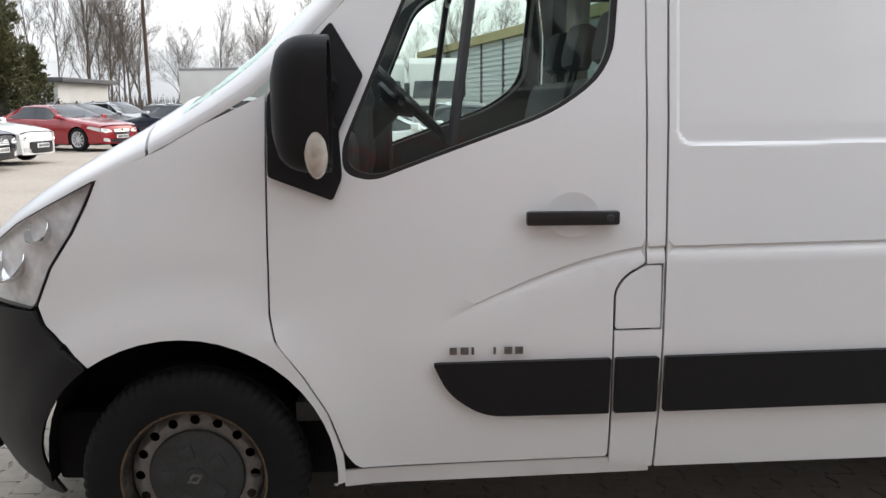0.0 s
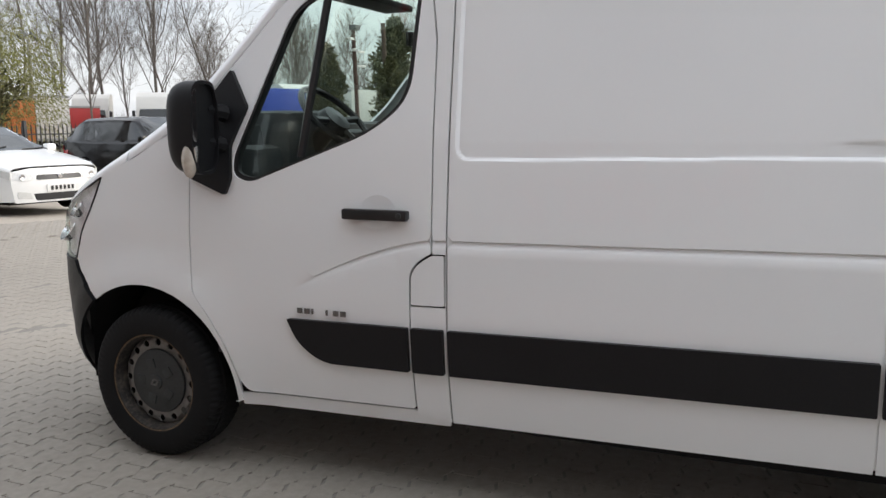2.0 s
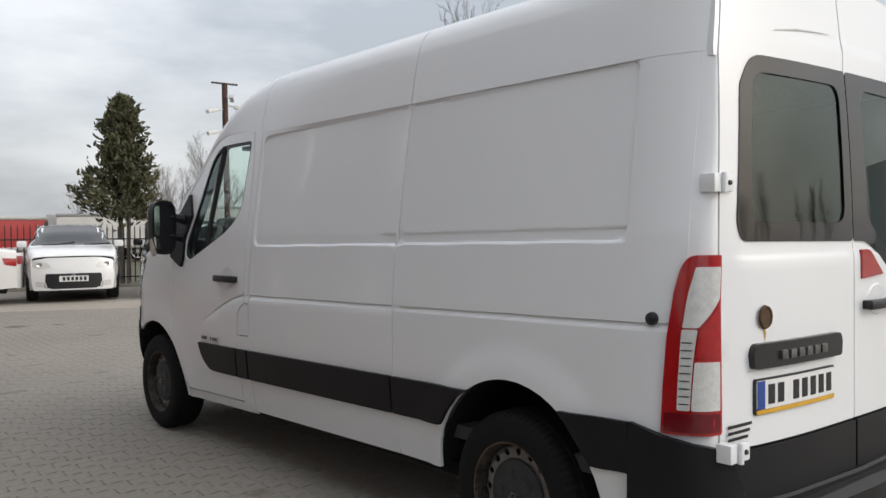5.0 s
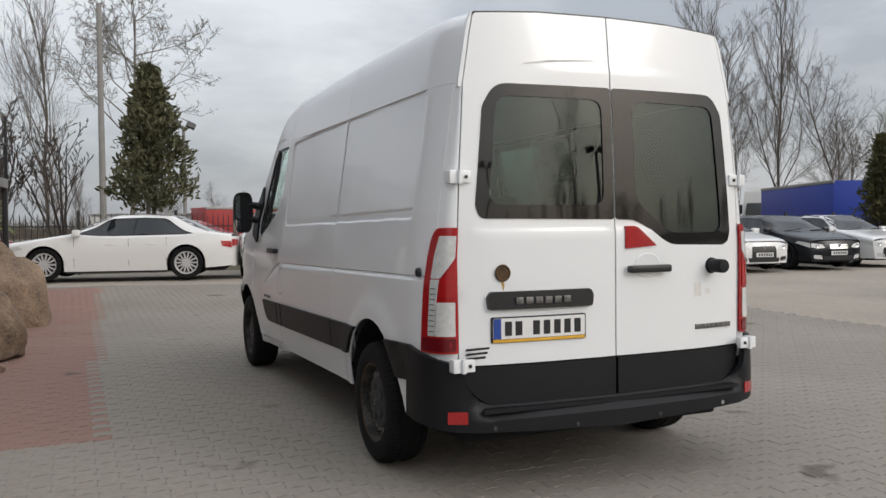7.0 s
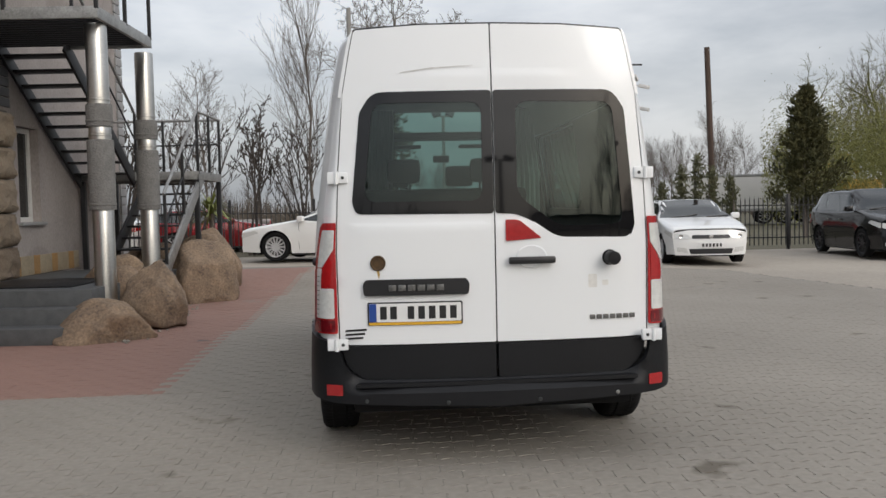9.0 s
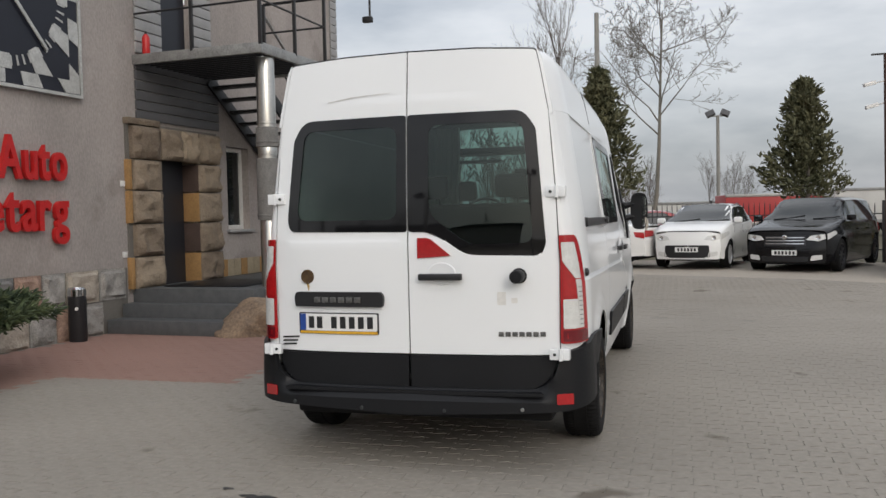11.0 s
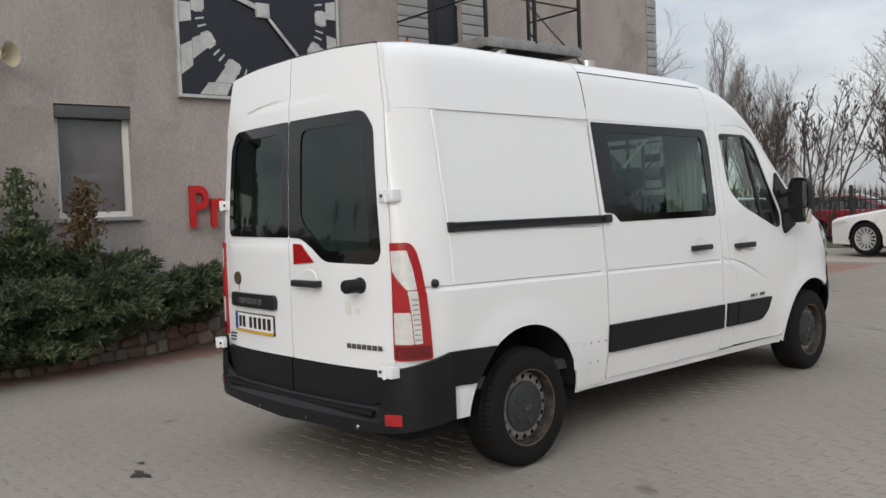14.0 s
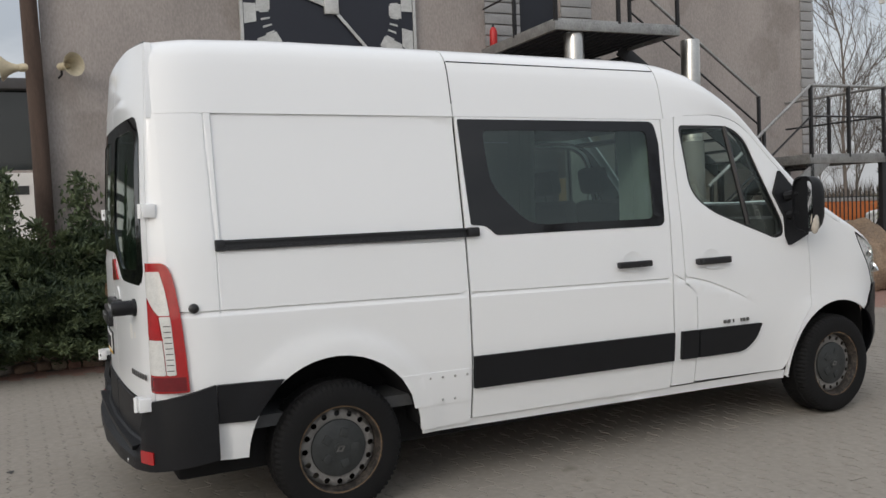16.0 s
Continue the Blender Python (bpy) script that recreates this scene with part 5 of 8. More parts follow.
# lettering on the wall
for word, u0, z0, h, wid in (("Auto", 0.35, 2.04, 0.50, 1.06), ("Przetarg", -0.65, 1.42, 0.53, 2.06)):
    sign = thing("wall_sign", "red raised letters on the grey wall", "sign", "red sign words")
    pen = 0.0
    made = []
    for ch in word:
        bm, w = text_mesh(ch, h, 0.06, 0, 0.028 * h)
        made.append((bm, w, pen))
        pen += w + 0.085 * h
    total = pen - 0.085 * h
    for bm, w, p in made:
        s = wid / total
        bmesh.ops.transform(bm, verts=bm.verts, matrix=MB @ Matrix.Translation((0.03, u0 + p * s, z0)) @ Matrix(((0, 0, 1, 0), (s, 0, 0, 0), (0, 1, 0, 0), (0, 0, 0, 1))))
        bmesh.ops.recalc_face_normals(bm, faces=bm.faces)
        part("letter", bm, M_signred, sign, "", 30)


def rough_block(name, lo, hi, material, parent, amt=0.025, cuts=2, seed=0):
    """A hewn stone block: subdivided, its faces pushed about, its edges rounded."""
    k = B()
    c = Vector([(a + b) / 2 for a, b in zip(lo, hi)])
    s = [b - a for a, b in zip(lo, hi)]
    bmesh.ops.create_cube(k, size=1.0)
    bmesh.ops.subdivide_edges(k, edges=k.edges[:], cuts=cuts, use_grid_fill=True)
    for v in k.verts:
        e = sorted(abs(q) for q in v.co)
        p = Vector((v.co.x * s[0], v.co.y * s[1], v.co.z * s[2]))
        if e[1] > 0.49:
            p *= 0.985
        else:
            w = p * 7 + Vector((seed * 3.7, seed, 0))
            p.x += (0.5 if v.co.x > 0.45 else 0.0) * amt * (0.9 + 1.3 * noise.noise(w) + 0.6 * noise.noise(w * 2.3))
        v.co = MB @ (c + p)
    return part(name, k, material, parent, "", 50)


rng = random.Random(4)
plinth = thing("plinth", "base course of large grey granite blocks", "stone base")
plinth["kind"] = "structure"
k = B()
bb(k, (0.0, -3.1, 0), (0.035, 2.5, 0.86))
part("bed", k, M_joint, plinth, "grey mortar bed")
STONES = [mat("plinth_%s" % n, c, 0.88, vary=0.4, big=7, fine=70, bump=0.02, bump_scale=30, second=c2) for n, c, c2 in (
    ("dark_granite", (0.24, 0.235, 0.225), (0.10, 0.10, 0.10)), ("pink_granite", (0.40, 0.27, 0.205), (0.20, 0.13, 0.10)),
    ("grey_granite", (0.37, 0.355, 0.33), (0.17, 0.16, 0.15)), ("tan_granite", (0.46, 0.41, 0.345), (0.25, 0.215, 0.175)))]


def faced_block(u0, u1, z0, z1, material, seed):
    """A hewn plinth block: a flat drafted margin round a bold broken face."""
    def place(u, v, d):
        e = min(u - u0, u1 - u, v - z0, z1 - v)
        q = Vector((u * 5 + seed * 3.1, v * 5, seed))
        crag = 0.040 + 0.030 * noise.noise(q) + 0.018 * noise.noise(q * 2.3) + 0.009 * noise.noise(q * 5.5)
        return at_b(0.05 + smooth01((e - 0.028) / 0.035) * crag + d, u, v)
    part("stone", skin(rounded([(u0, z0), (u1, z0), (u1, z1), (u0, z1)], 0.012), [], place, 0.03, 0.06), material, plinth, "", 40)


for z0, z1, cuts in ((-0.02, 0.425, ((-3.1, 0), (-2.5, 2), (-2.0, 3), (-1.3, 1), (-0.75, 2), (-0.3, 0), (0.05, 3), (0.73, 2), (1.165, 1), (1.50, 2), (2.0, None))),
                     (0.445, 0.86, ((-3.1, 2), (-2.4, 1), (-1.8, 2), (-1.2, 0), (-0.6, 3), (0.0, 0), (0.53, 1), (0.95, 2), (1.34, 3), (1.93, 2), (2.46, None)))):
    for (a, m), (b, _) in zip(cuts, cuts[1:]):
        faced_block(a + 0.009, b - 0.009, z0, z1, STONES[m], a + 7 * z0)
portal = thing("stone_portal", "doorway of rough sandstone blocks in mixed browns", "doorway")
portal["kind"] = "structure"
JAMB = (0.54, 1.00, 1.47, 1.94, 2.38, 2.86)
for i in range(5):
    z0, z1 = JAMB[i] + 0.008, JAMB[i + 1] - 0.008
    rough_block("stone", (-0.02, 2.64 + 0.02 * (i % 2), z0), (0.11, 3.245, z1), M_sand, portal, 0.11, 7, i)
    if i < 4:
        rough_block("stone", (-0.02, 4.155, z0), (0.11, 4.74 - 0.02 * (i % 2), z1), M_sand, portal, 0.11, 7, i + 9)
    k = B()
    bb(k, (-0.24, 4.153, z0), (0.09, 4.217, z1), 0.006)
    part("reveal_stone", k, (M_ochre, M_brownstone, M_ochre, M_brownstone, M_palestone)[i], portal, "smooth reveal stone")
    k = B()
    bb(k, (-0.24, 3.183, z0), (0.09, 3.247, z1), 0.006)
    part("reveal_stone", k, M_brownstone, portal, "smooth reveal stone")
    if i in (0, 2, 3):
        k = B()
        bb(k, (-0.01, 2.56, z0), (0.07, 2.635, z1), 0.006)
        part("edge_stone", k, M_ochre, portal, "smooth ochre edge stone")
for i, (a, b) in enumerate(((3.26, 3.72), (3.74, 4.16), (4.18, 4.74))):
    rough_block("stone", (-0.02, a, 2.40), (0.11, b, 2.86), M_sand, portal, 0.11, 7, i + 30)
rough_block("stone", (-0.02, 2.56, 2.87), (0.10, 3.26, 2.96), M_sand, portal, 0.03, 3, 41)
k = B()
bb(k, (0.0, 2.58, 0.5), (0.03, 3.24, 2.9))
bb(k, (0.0, 4.16, 0.5), (0.03, 4.76, 2.9))
bb(k, (0.0, 3.2, 2.5), (0.03, 4.2, 2.9))
part("core", k, M_joint, portal)
# skirting of small ochre tiles along the landing
skirting = thing("tile_skirting", "row of ochre and beige skirting tiles on the wall", "tiles")
skirting["kind"] = "structure"
for i in range(11):
    k = B()
    bb(k, (0.002, 4.80 + 0.20 * i, 0.56), (0.022, 4.80 + 0.20 * i + 0.192, 0.84), 0.003)
    part("tile", k, (M_ochre, M_palestone, M_palestone)[(i * 7) % 3], skirting)
# entrance steps
steps = thing("entrance_steps", "three dark granite steps up to the door", "steps")
steps["kind"] = "structure"
for i in range(3):
    k = B()
    bb(k, (0.075 - 0.07 * (i == 2), 2.03 + 0.31 * i, 0.0), (1.86 + 0.05 * i, 2.56 if i < 2 else 6.3, 0.185 * (i + 1)), 0.008)
    part("step", k, M_granite, steps)
k = B()
bb(k, (0.3, 2.95, 0.556), (1.6, 4.3, 0.572), 0.004)
tagged(mesh_ob("door_mat", k, M_plastic), "dark rubber door mat on the granite landing", "mat")
# litter bin by the steps
bin_ = thing("litter_bin", "slim black litter bin with chrome top", "bin")
base = at_b(0.22, 1.34, 0)
k = B()
lathe(k, [(0.0001, 0.0), (0.105, 0.0), (0.11, 0.02), (0.11, 0.56), (0.10, 0.57)], 28, Matrix.Translation(base))
part("body", k, M_trim, bin_)
k = B()
lathe(k, [(0.10, 0.57), (0.112, 0.575), (0.112, 0.66), (0.09, 0.685), (0.07, 0.68), (0.06, 0.62), (0.0001, 0.61)], 28, Matrix.Translation(base))
part("top", k, M_chrome, bin_, "chrome ash top")
k = B()
lathe(k, [(0.0001, 0.0), (0.02, 0.0), (0.022, -0.003)], 14, Matrix.Translation(base + Vector((0.06, -0.095, 0.42))) @ Matrix.Rotation(math.pi / 2, 4, 'X') @ Matrix.Rotation(0.5, 4, 'Y'))
part("emblem", k, M_pvc, bin_, "small white sticker")
for u, z in ((2.5, 2.03), (2.5, 1.04)):
    k = B()
    bb(k, (0.0, u - 0.04, z - 0.04), (0.025, u + 0.04, z + 0.04), 0.006)
    tagged(mesh_ob("wall_socket", k, M_pvc), "small white socket box on the wall", "socket")
# steel platform and staircase
stair = thing("steel_staircase", "black steel outside staircase with galvanised edges", "staircase")
k = B()
for a, b in (((0.0, 2.80, 3.72), (2.1, 2.85, 3.86)), ((2.05, 2.85, 3.72), (2.1, 4.72, 3.86)), ((0.9, 4.67, 3.72), (2.05, 4.72, 3.86))):
    bb(k, a, b, 0.006)
part("platform_frame", k, M_galv, stair, "worn galvanised edge beam")
k = B()
for i in range(24):
    bb(k, (0.02 + i * 0.087, 2.86, 3.78), (0.035 + i * 0.087, 4.67, 3.83))
for i in range(14):
    bb(k, (0.02, 2.90 + i * 0.13, 3.75), (2.05, 2.93 + i * 0.13, 3.80))
part("grating", k, M_darkmetal, stair, "black grating floor")
FL1 = [(4.6 + 0.24 * i, 3.83 - 0.172 * (i + 1)) for i in range(10)]
for u, z in FL1:
    k = B()
    bb(k, (0.10, u, z - 0.03), (0.95, u + 0.26, z), 0.004)
    part("tread", k, M_darkmetal, stair)
FL2 = [(7.4 - 0.25 * i, 2.1 - 0.172 * (i + 1)) for i in range(9)]
for u, z in FL2:
    k = B()
    bb(k, (1.15, u - 0.26, z - 0.03), (2.0, u, z), 0.004)
    part("tread", k, M_darkmetal, stair)
for x, p, q in ((0.08, (4.55, 3.75), (7.1, 1.95)), (0.97, (4.55, 3.75), (7.1, 1.95)), (1.13, (7.4, 2.05), (5.15, 0.5)), (2.02, (7.4, 2.05), (5.15, 0.5))):
    k = B()
    a, b = at_b(x, *p), at_b(x, *q)
    d = b - a
    box(k, (-0.02, 0, -0.1), (0.02, d.length, 0.1), Matrix.Translation(a) @ d.to_track_quat('Y', 'Z').to_matrix().to_4x4(), 0.004)
    part("stringer", k, M_darkmetal if x != 2.02 else M_galv, stair)
k = B()
for a, b in (((0.05, 7.05, 1.98), (2.05, 7.1, 2.12)), ((2.0, 7.05, 1.98), (2.05, 8.6, 2.12)), ((0.05, 8.55, 1.98), (2.05, 8.6, 2.12))):
    bb(k, a, b, 0.006)
part("landing_frame", k, M_galv, stair, "worn galvanised edge beam")
k = B()
bb(k, (0.06, 7.1, 2.06), (2.0, 8.55, 2.10))
part("landing_floor", k, M_darkmetal, stair)


def rail(pts, posts, mats=M_darkmetal, mid=(0.45,)):
    for a, b in zip(pts, pts[1:]):
        k = B()
        tube(k, [at_b(*a), at_b(*b)], 0.024, 8)
        part("handrail", k, mats, stair)
        for m in mid:
            k = B()
            tube(k, [at_b(a[0], a[1], a[2] - m), at_b(b[0], b[1], b[2] - m)], 0.015, 6)
            part("rail", k, M_darkmetal, stair)
    for a in posts:
        k = B()
        p = at_b(*a)
        box(k, (-0.022, -0.022, -1.05), (0.022, 0.022, 0.0), Matrix.Translation(p), 0.004)
        part("post", k, M_darkmetal, stair)


rail([(0.05, 2.82, 4.88), (2.08, 2.82, 4.88), (2.08, 4.70, 4.88), (1.02, 4.70, 4.88)], [(2.08, 2.82, 4.88), (1.0, 2.82, 4.88), (2.08, 3.76, 4.88), (2.08, 4.70, 4.88), (1.02, 4.70, 4.88)], mid=(0.45,))
rail([(1.0, 4.7, 4.75), (1.0, 7.1, 3.1)], [(1.0, 5.9, 3.92), (1.0, 7.1, 3.1)], M_galv)
rail([(2.03, 7.1, 3.12), (2.03, 8.58, 3.12), (0.08, 8.58, 3.12)], [(2.03, 7.1, 3.12), (2.03, 7.85, 3.12), (2.03, 8.58, 3.12), (1.0, 8.58, 3.12)], M_galv)
rail([(2.03, 7.1, 3.12), (2.03, 5.2, 1.7)], [(2.03, 6.2, 2.45), (2.03, 5.25, 1.72)], M_galv)
for x, u in ((2.0, 7.1), (2.0, 8.57), (0.1, 8.57), (0.1, 7.1)):
    k = B()
    bb(k, (x - 0.04, u - 0.04, 0.0), (x + 0.04, u + 0.04, 2.0), 0.006)
    part("leg", k, M_darkmetal, stair)
for x, u in ((1.93, 3.17), (1.86, 5.08)):
    pipe = thing("flue_pipe", "shiny metal flue pipe with rough grey wrapped middle", "pipe", "flue pipes")
    c = Matrix.Translation(at_b(x, u, 0))
    for name, z0, z1, r, m in (("lower_section", 0.0, 1.5, 0.128, M_pipe), ("wrap", 1.48, 2.33, 0.158, M_mortar), ("collar", 2.32, 2.5, 0.13, M_pipe), ("wrap", 2.49, 2.76, 0.155, M_mortar), ("upper_section", 2.75, 3.72, 0.128, M_pipe)):
        k = B()
        lathe(k, [(0.0001, z0), (r, z0), (r, z0 + 0.05), (r + 0.006, z0 + 0.055), (r + 0.006, z0 + 0.075), (r, z0 + 0.08), (r, z1 - 0.02), (r - 0.006, z1), (0.0001, z1)], 32, c)
        part(name, k, m, pipe)
ext = thing("fire_extinguisher", "small red fire extinguisher on the platform", "extinguisher")
k = B()
lathe(k, [(0.0001, 3.86), (0.05, 3.86), (0.055, 3.88), (0.055, 4.1), (0.03, 4.15), (0.0001, 4.16)], 18, Matrix.Translation(at_b(0.16, 2.92, 0)))
part("cylinder", k, M_signred, ext)
k = B()
lathe(k, [(0.018, 4.14), (0.018, 4.19), (0.0001, 4.2)], 10, Matrix.Translation(at_b(0.16, 2.92, 0)))
part("valve", k, M_darkmetal, ext)
# pole and horn loudspeakers at the corner
k = B()
tube(k, [at_b(0.12, -3.16, 0), at_b(0.12, -3.17, 2.5), at_b(0.1, -3.22, 5.0), at_b(0.08, -3.30, 7.9)], [0.105, 0.10, 0.095, 0.09], 14)
tagged(mesh_ob("wooden_pole", k, M_oldwood), "weathered brown wooden pole at the building corner", "pole")


def horn(p, d, size=1.0):
    t = thing("horn_loudspeaker", "cream metal horn loudspeaker, weathered", "loudspeaker", "horn loudspeakers")
    m = Matrix.Translation(p) @ Vector(d).to_track_quat('Z', 'Y').to_matrix().to_4x4() @ Matrix.Scale(size, 4)
    k = B()
    lathe(k, [(0.045, 0.0), (0.05, 0.05), (0.07, 0.12), (0.11, 0.19), (0.165, 0.25), (0.175, 0.255), (0.17, 0.245), (0.10, 0.17), (0.05, 0.08), (0.04, 0.04), (0.0001, 0.04)], 28, m)
    part("bell", k, M_cream, t)
    k = B()
    lathe(k, [(0.0001, -0.1), (0.05, -0.1), (0.058, -0.08), (0.058, 0.02), (0.045, 0.03)], 20, m)
    part("driver", k, M_cream, t)
    k = B()
    lathe(k, [(0.0001, 0.15), (0.02, 0.14), (0.035, 0.10), (0.03, 0.05)], 14, m)
    part("throat_cone", k, M_cream, t)
    k = B()
    tube(k, [m @ Vector((0.0, 0.0, -0.05)), m @ Vector((0, -0.12, -0.06)), m @ Vector((0, -0.16, -0.14))], 0.014, 6)
    part("bracket", k, M_darkmetal, t)


horn(at_b(0.20, -2.86, 3.42), (0.75, 0.45, 0.0), 0.8)
horn(at_b(0.14, -3.32, 3.40), (-0.15, -0.95, -0.05), 0.85)
# low dark annexe further back with a pale banner
annexe = thing("annexe", "low dark-glazed annexe with a white banner", "building")
annexe["kind"] = "structure"
k = B()
bb(k, (-16, -9.2, 0), (-6.0, -3.2, 2.55))
part("wall", k, M_render, annexe)
k = B()
bb(k, (-16, -9.2, 2.55), (-6.05, -3.2, 4.0))
part("glazing", k, M_carglass, annexe, "dark window band")
for i in range(4):
    k = B()
    bb(k, (-6.06, -9.1 + 1.95 * i, 2.55), (-6.0, -9.04 + 1.95 * i, 4.0))
    part("mullion", k, M_board, annexe)
k = B()
bb(k, (-16.2, -9.5, 4.0), (-5.8, -3.1, 4.2), 0.02)
part("roof", k, M_board, annexe)
banner = thing("banner", "white banner with unreadable grey lines, hung on the annexe", "banner")
k = B()
bb(k, (-5.99, -9.0, 0.9), (-5.96, -3.3, 2.5))
part("sheet", k, M_plate, banner)
for i, (z, u0, u1, h) in enumerate(((2.1, -7.0, -3.6, 0.16), (1.75, -6.8, -4.0, 0.09), (1.35, -7.0, -4.3, 0.15))):
    k = B()
    bb(k, (-5.958, u0, z), (-5.95, u1, z + h))
    part("text_bar", k, M_cap, banner, "grey line of unreadable text")
hang = thing("hanging_camera", "small black camera hanging from a thin rod off the building", "camera")
k = B()
tube(k, [(-4.70, 12.47, 5.72), (-4.70, 12.47, 6.9), (-5.4, 12.2, 7.4)], 0.025, 6)
part("rod", k, M_darkmetal, hang)
k = B()
box(k, (-4.86, 12.41, 5.60), (-4.64, 12.53, 5.73), None, 0.03)
part("camera_body", k, M_trim, hang)

# ---- parked cars ----
def car_wheel(parent, x, y, r, side, rim_mat, spokes=10):
    m = Matrix.Translation((x, y, r)) @ Matrix.Rotation(-side * math.pi / 2, 4, 'X')
    k = B()
    ri = r * 0.70
    lathe(k, [(ri, -0.09), (r * 0.9, -0.11), (r * 0.985, -0.09), (r, -0.05), (r, 0.05), (r * 0.985, 0.09), (r * 0.9, 0.105), (ri, 0.085)], 40, m)
    t = part("wheel", k, M_rubber, parent)
    k = B()
    lathe(k, [(ri, 0.085), (ri * 1.02, 0.095), (ri * 0.95, 0.09), (ri * 0.9, 0.03), (ri * 0.9, -0.06)], 40, m)
    rim = part("rim", k, rim_mat, t)
    k = B()
    lathe(k, [(ri * 0.9, -0.02), (0.0001, -0.02)], 24, m)
    part("brake", k, M_frame, t)
    k = B()
    lathe(k, [(0.0001, 0.085), (0.06, 0.083), (0.075, 0.06), (0.07, 0.02)], 20, m)
    for i in range(spokes):
        box(k, (0.05, -0.018, 0.055), (ri * 0.95, 0.018, 0.08), m @ Matrix.Rotation(2 * math.pi * i / spokes, 4, 'Z'), 0.004)
    part("spokes", k, rim_mat, rim)


def car(label, paint, L, W, H, wb, where, heading, shape="sedan", z=0.0, rim=None, spokes=10, grille="bars", dark_roof=False, r=0.33, front_black=False, stripe=None):
    """A parked car built along local +x; where: its middle on the ground."""
    ob = thing("car", label, "car", "parked cars")
    rim = rim or R_bright
    hwid = W / 2
    e2 = L / 2
    fx, rx = 0.5 * wb + (L - wb) * 0.02, -0.5 * wb + (L - wb) * 0.02
    tall = H > 1.6
    hood, cowl_z, deck = (0.86, 1.0, 1.0) if not tall else (0.99, 1.12, 1.10)
    if dark_roof:
        hood, cowl_z, deck = 0.94, 1.05, 1.05
    cs = fx - (0.50 if not (tall or dark_roof) else 0.34)              # foot of the windscreen
    rf = cs - (0.95 if shape != "van" else 0.8)         # front of the roof
    if shape == "sedan":
        rr, ds = rx + 0.30, rx - 0.55
        tail_s, tail_z = -e2, 0.92
    elif shape == "coupe":
        rr, ds = rx + 0.75, rx - 0.5
        tail_s, tail_z = -e2, 0.93
    else:
        rr, ds = -e2 + 0.75, -e2 + 0.16
        tail_s, tail_z = -e2, 0.98
    bs = (-e2, ds, rx + 0.3, 0.0, cs, fx + 0.35, e2 - 0.16, e2)
    bz = (tail_z, deck - 0.01, deck - 0.05, cowl_z - 0.07, cowl_z - 0.03, hood - 0.04, hood - 0.13, hood - 0.2)
    zs_ = (-e2, ds, (rr + ds) / 2, rr, (rr + rf) / 2, rf, (rf + cs) / 2, cs, fx + 0.2, e2 - 0.2, e2)
    mid_back = 0.55 if shape in ("sedan", "coupe") else 0.68
    zc_ = (tail_z + 0.05, deck + 0.04, deck + (H - deck) * mid_back, H - 0.035, H, H - 0.02, cowl_z + (H - cowl_z) * 0.60, cowl_z + 0.03, hood + 0.07, hood - 0.02, hood - 0.14)

    def belt(s):
        return lerp_table(s, bs, bz)

    def hw(s, zz):
        t = max(0.0, (abs(s) - 0.52 * e2) / (0.48 * e2))
        w = hwid * (1 - 0.17 * t ** 2.6)
        return w * lerp_table(zz, (0.15, 0.35, 0.6, 0.8, 1.05), (0.93, 0.985, 1.0, 0.985, 0.94))

    arch = r + 0.055

    def flank(side, lift=0.0):
        def place(u, v, d):
            dd = min(math.hypot(u - fx, v - r), math.hypot(u - rx, v - r))
            rel = 0.012 * smooth01((arch + 0.10 - dd) / 0.07) + 0.012 * smooth01((v - 0.69) / 0.03) - 0.018 * smooth01((v - 0.30) / 0.06) * smooth01((0.5 - v) / 0.08)
            return Vector((u, side * (hw(u, v) + rel + d + lift), v))
        return place

    def top(lift=0.0):
        def base(u, f):
            zb = belt(u)
            zc = max(zb + 0.02, lerp_table(u, zs_, zc_))
            xs = hw(u, zb) + 0.01
            cab = smooth01((zc - zb - 0.10) / 0.3)
            g = abs(f)
            yc = lerp_table(g, (0, 0.34, 0.46, 0.9, 1), (0, 0.66, 0.775, 0.955, 1.0))
            hc = lerp_table(g, (0, 0.2, 0.34, 0.46, 0.9, 1), (1.0, 0.99, 0.955, 0.86, 0.10, 0))
            yh = lerp_table(g, (0, 0.34, 0.46, 0.7, 0.9, 1), (0, 0.55, 0.72, 0.93, 0.985, 1.0))
            hh = lerp_table(g, (0, 0.2, 0.34, 0.46, 0.7, 0.9, 1), (1.0, 0.99, 0.965, 0.92, 0.72, 0.35, 0))
            return Vector((u, math.copysign(xs * (yh + (yc - yh) * cab), f), zb + (zc - zb) * (hh + (hc - hh) * cab)))
        def place(u, v, d):
            p = base(u, v)
            n = (base(u + 0.01, v) - base(u - 0.01, v)).cross(base(u, min(1, v + 0.01)) - base(u, max(-1, v - 0.01)))
            n = n.normalized() if n.length > 0 else Vector((0, 0, 1))
            return p + n * (d + lift)
        return place

    be = e2 - 0.13
    low = 0.20
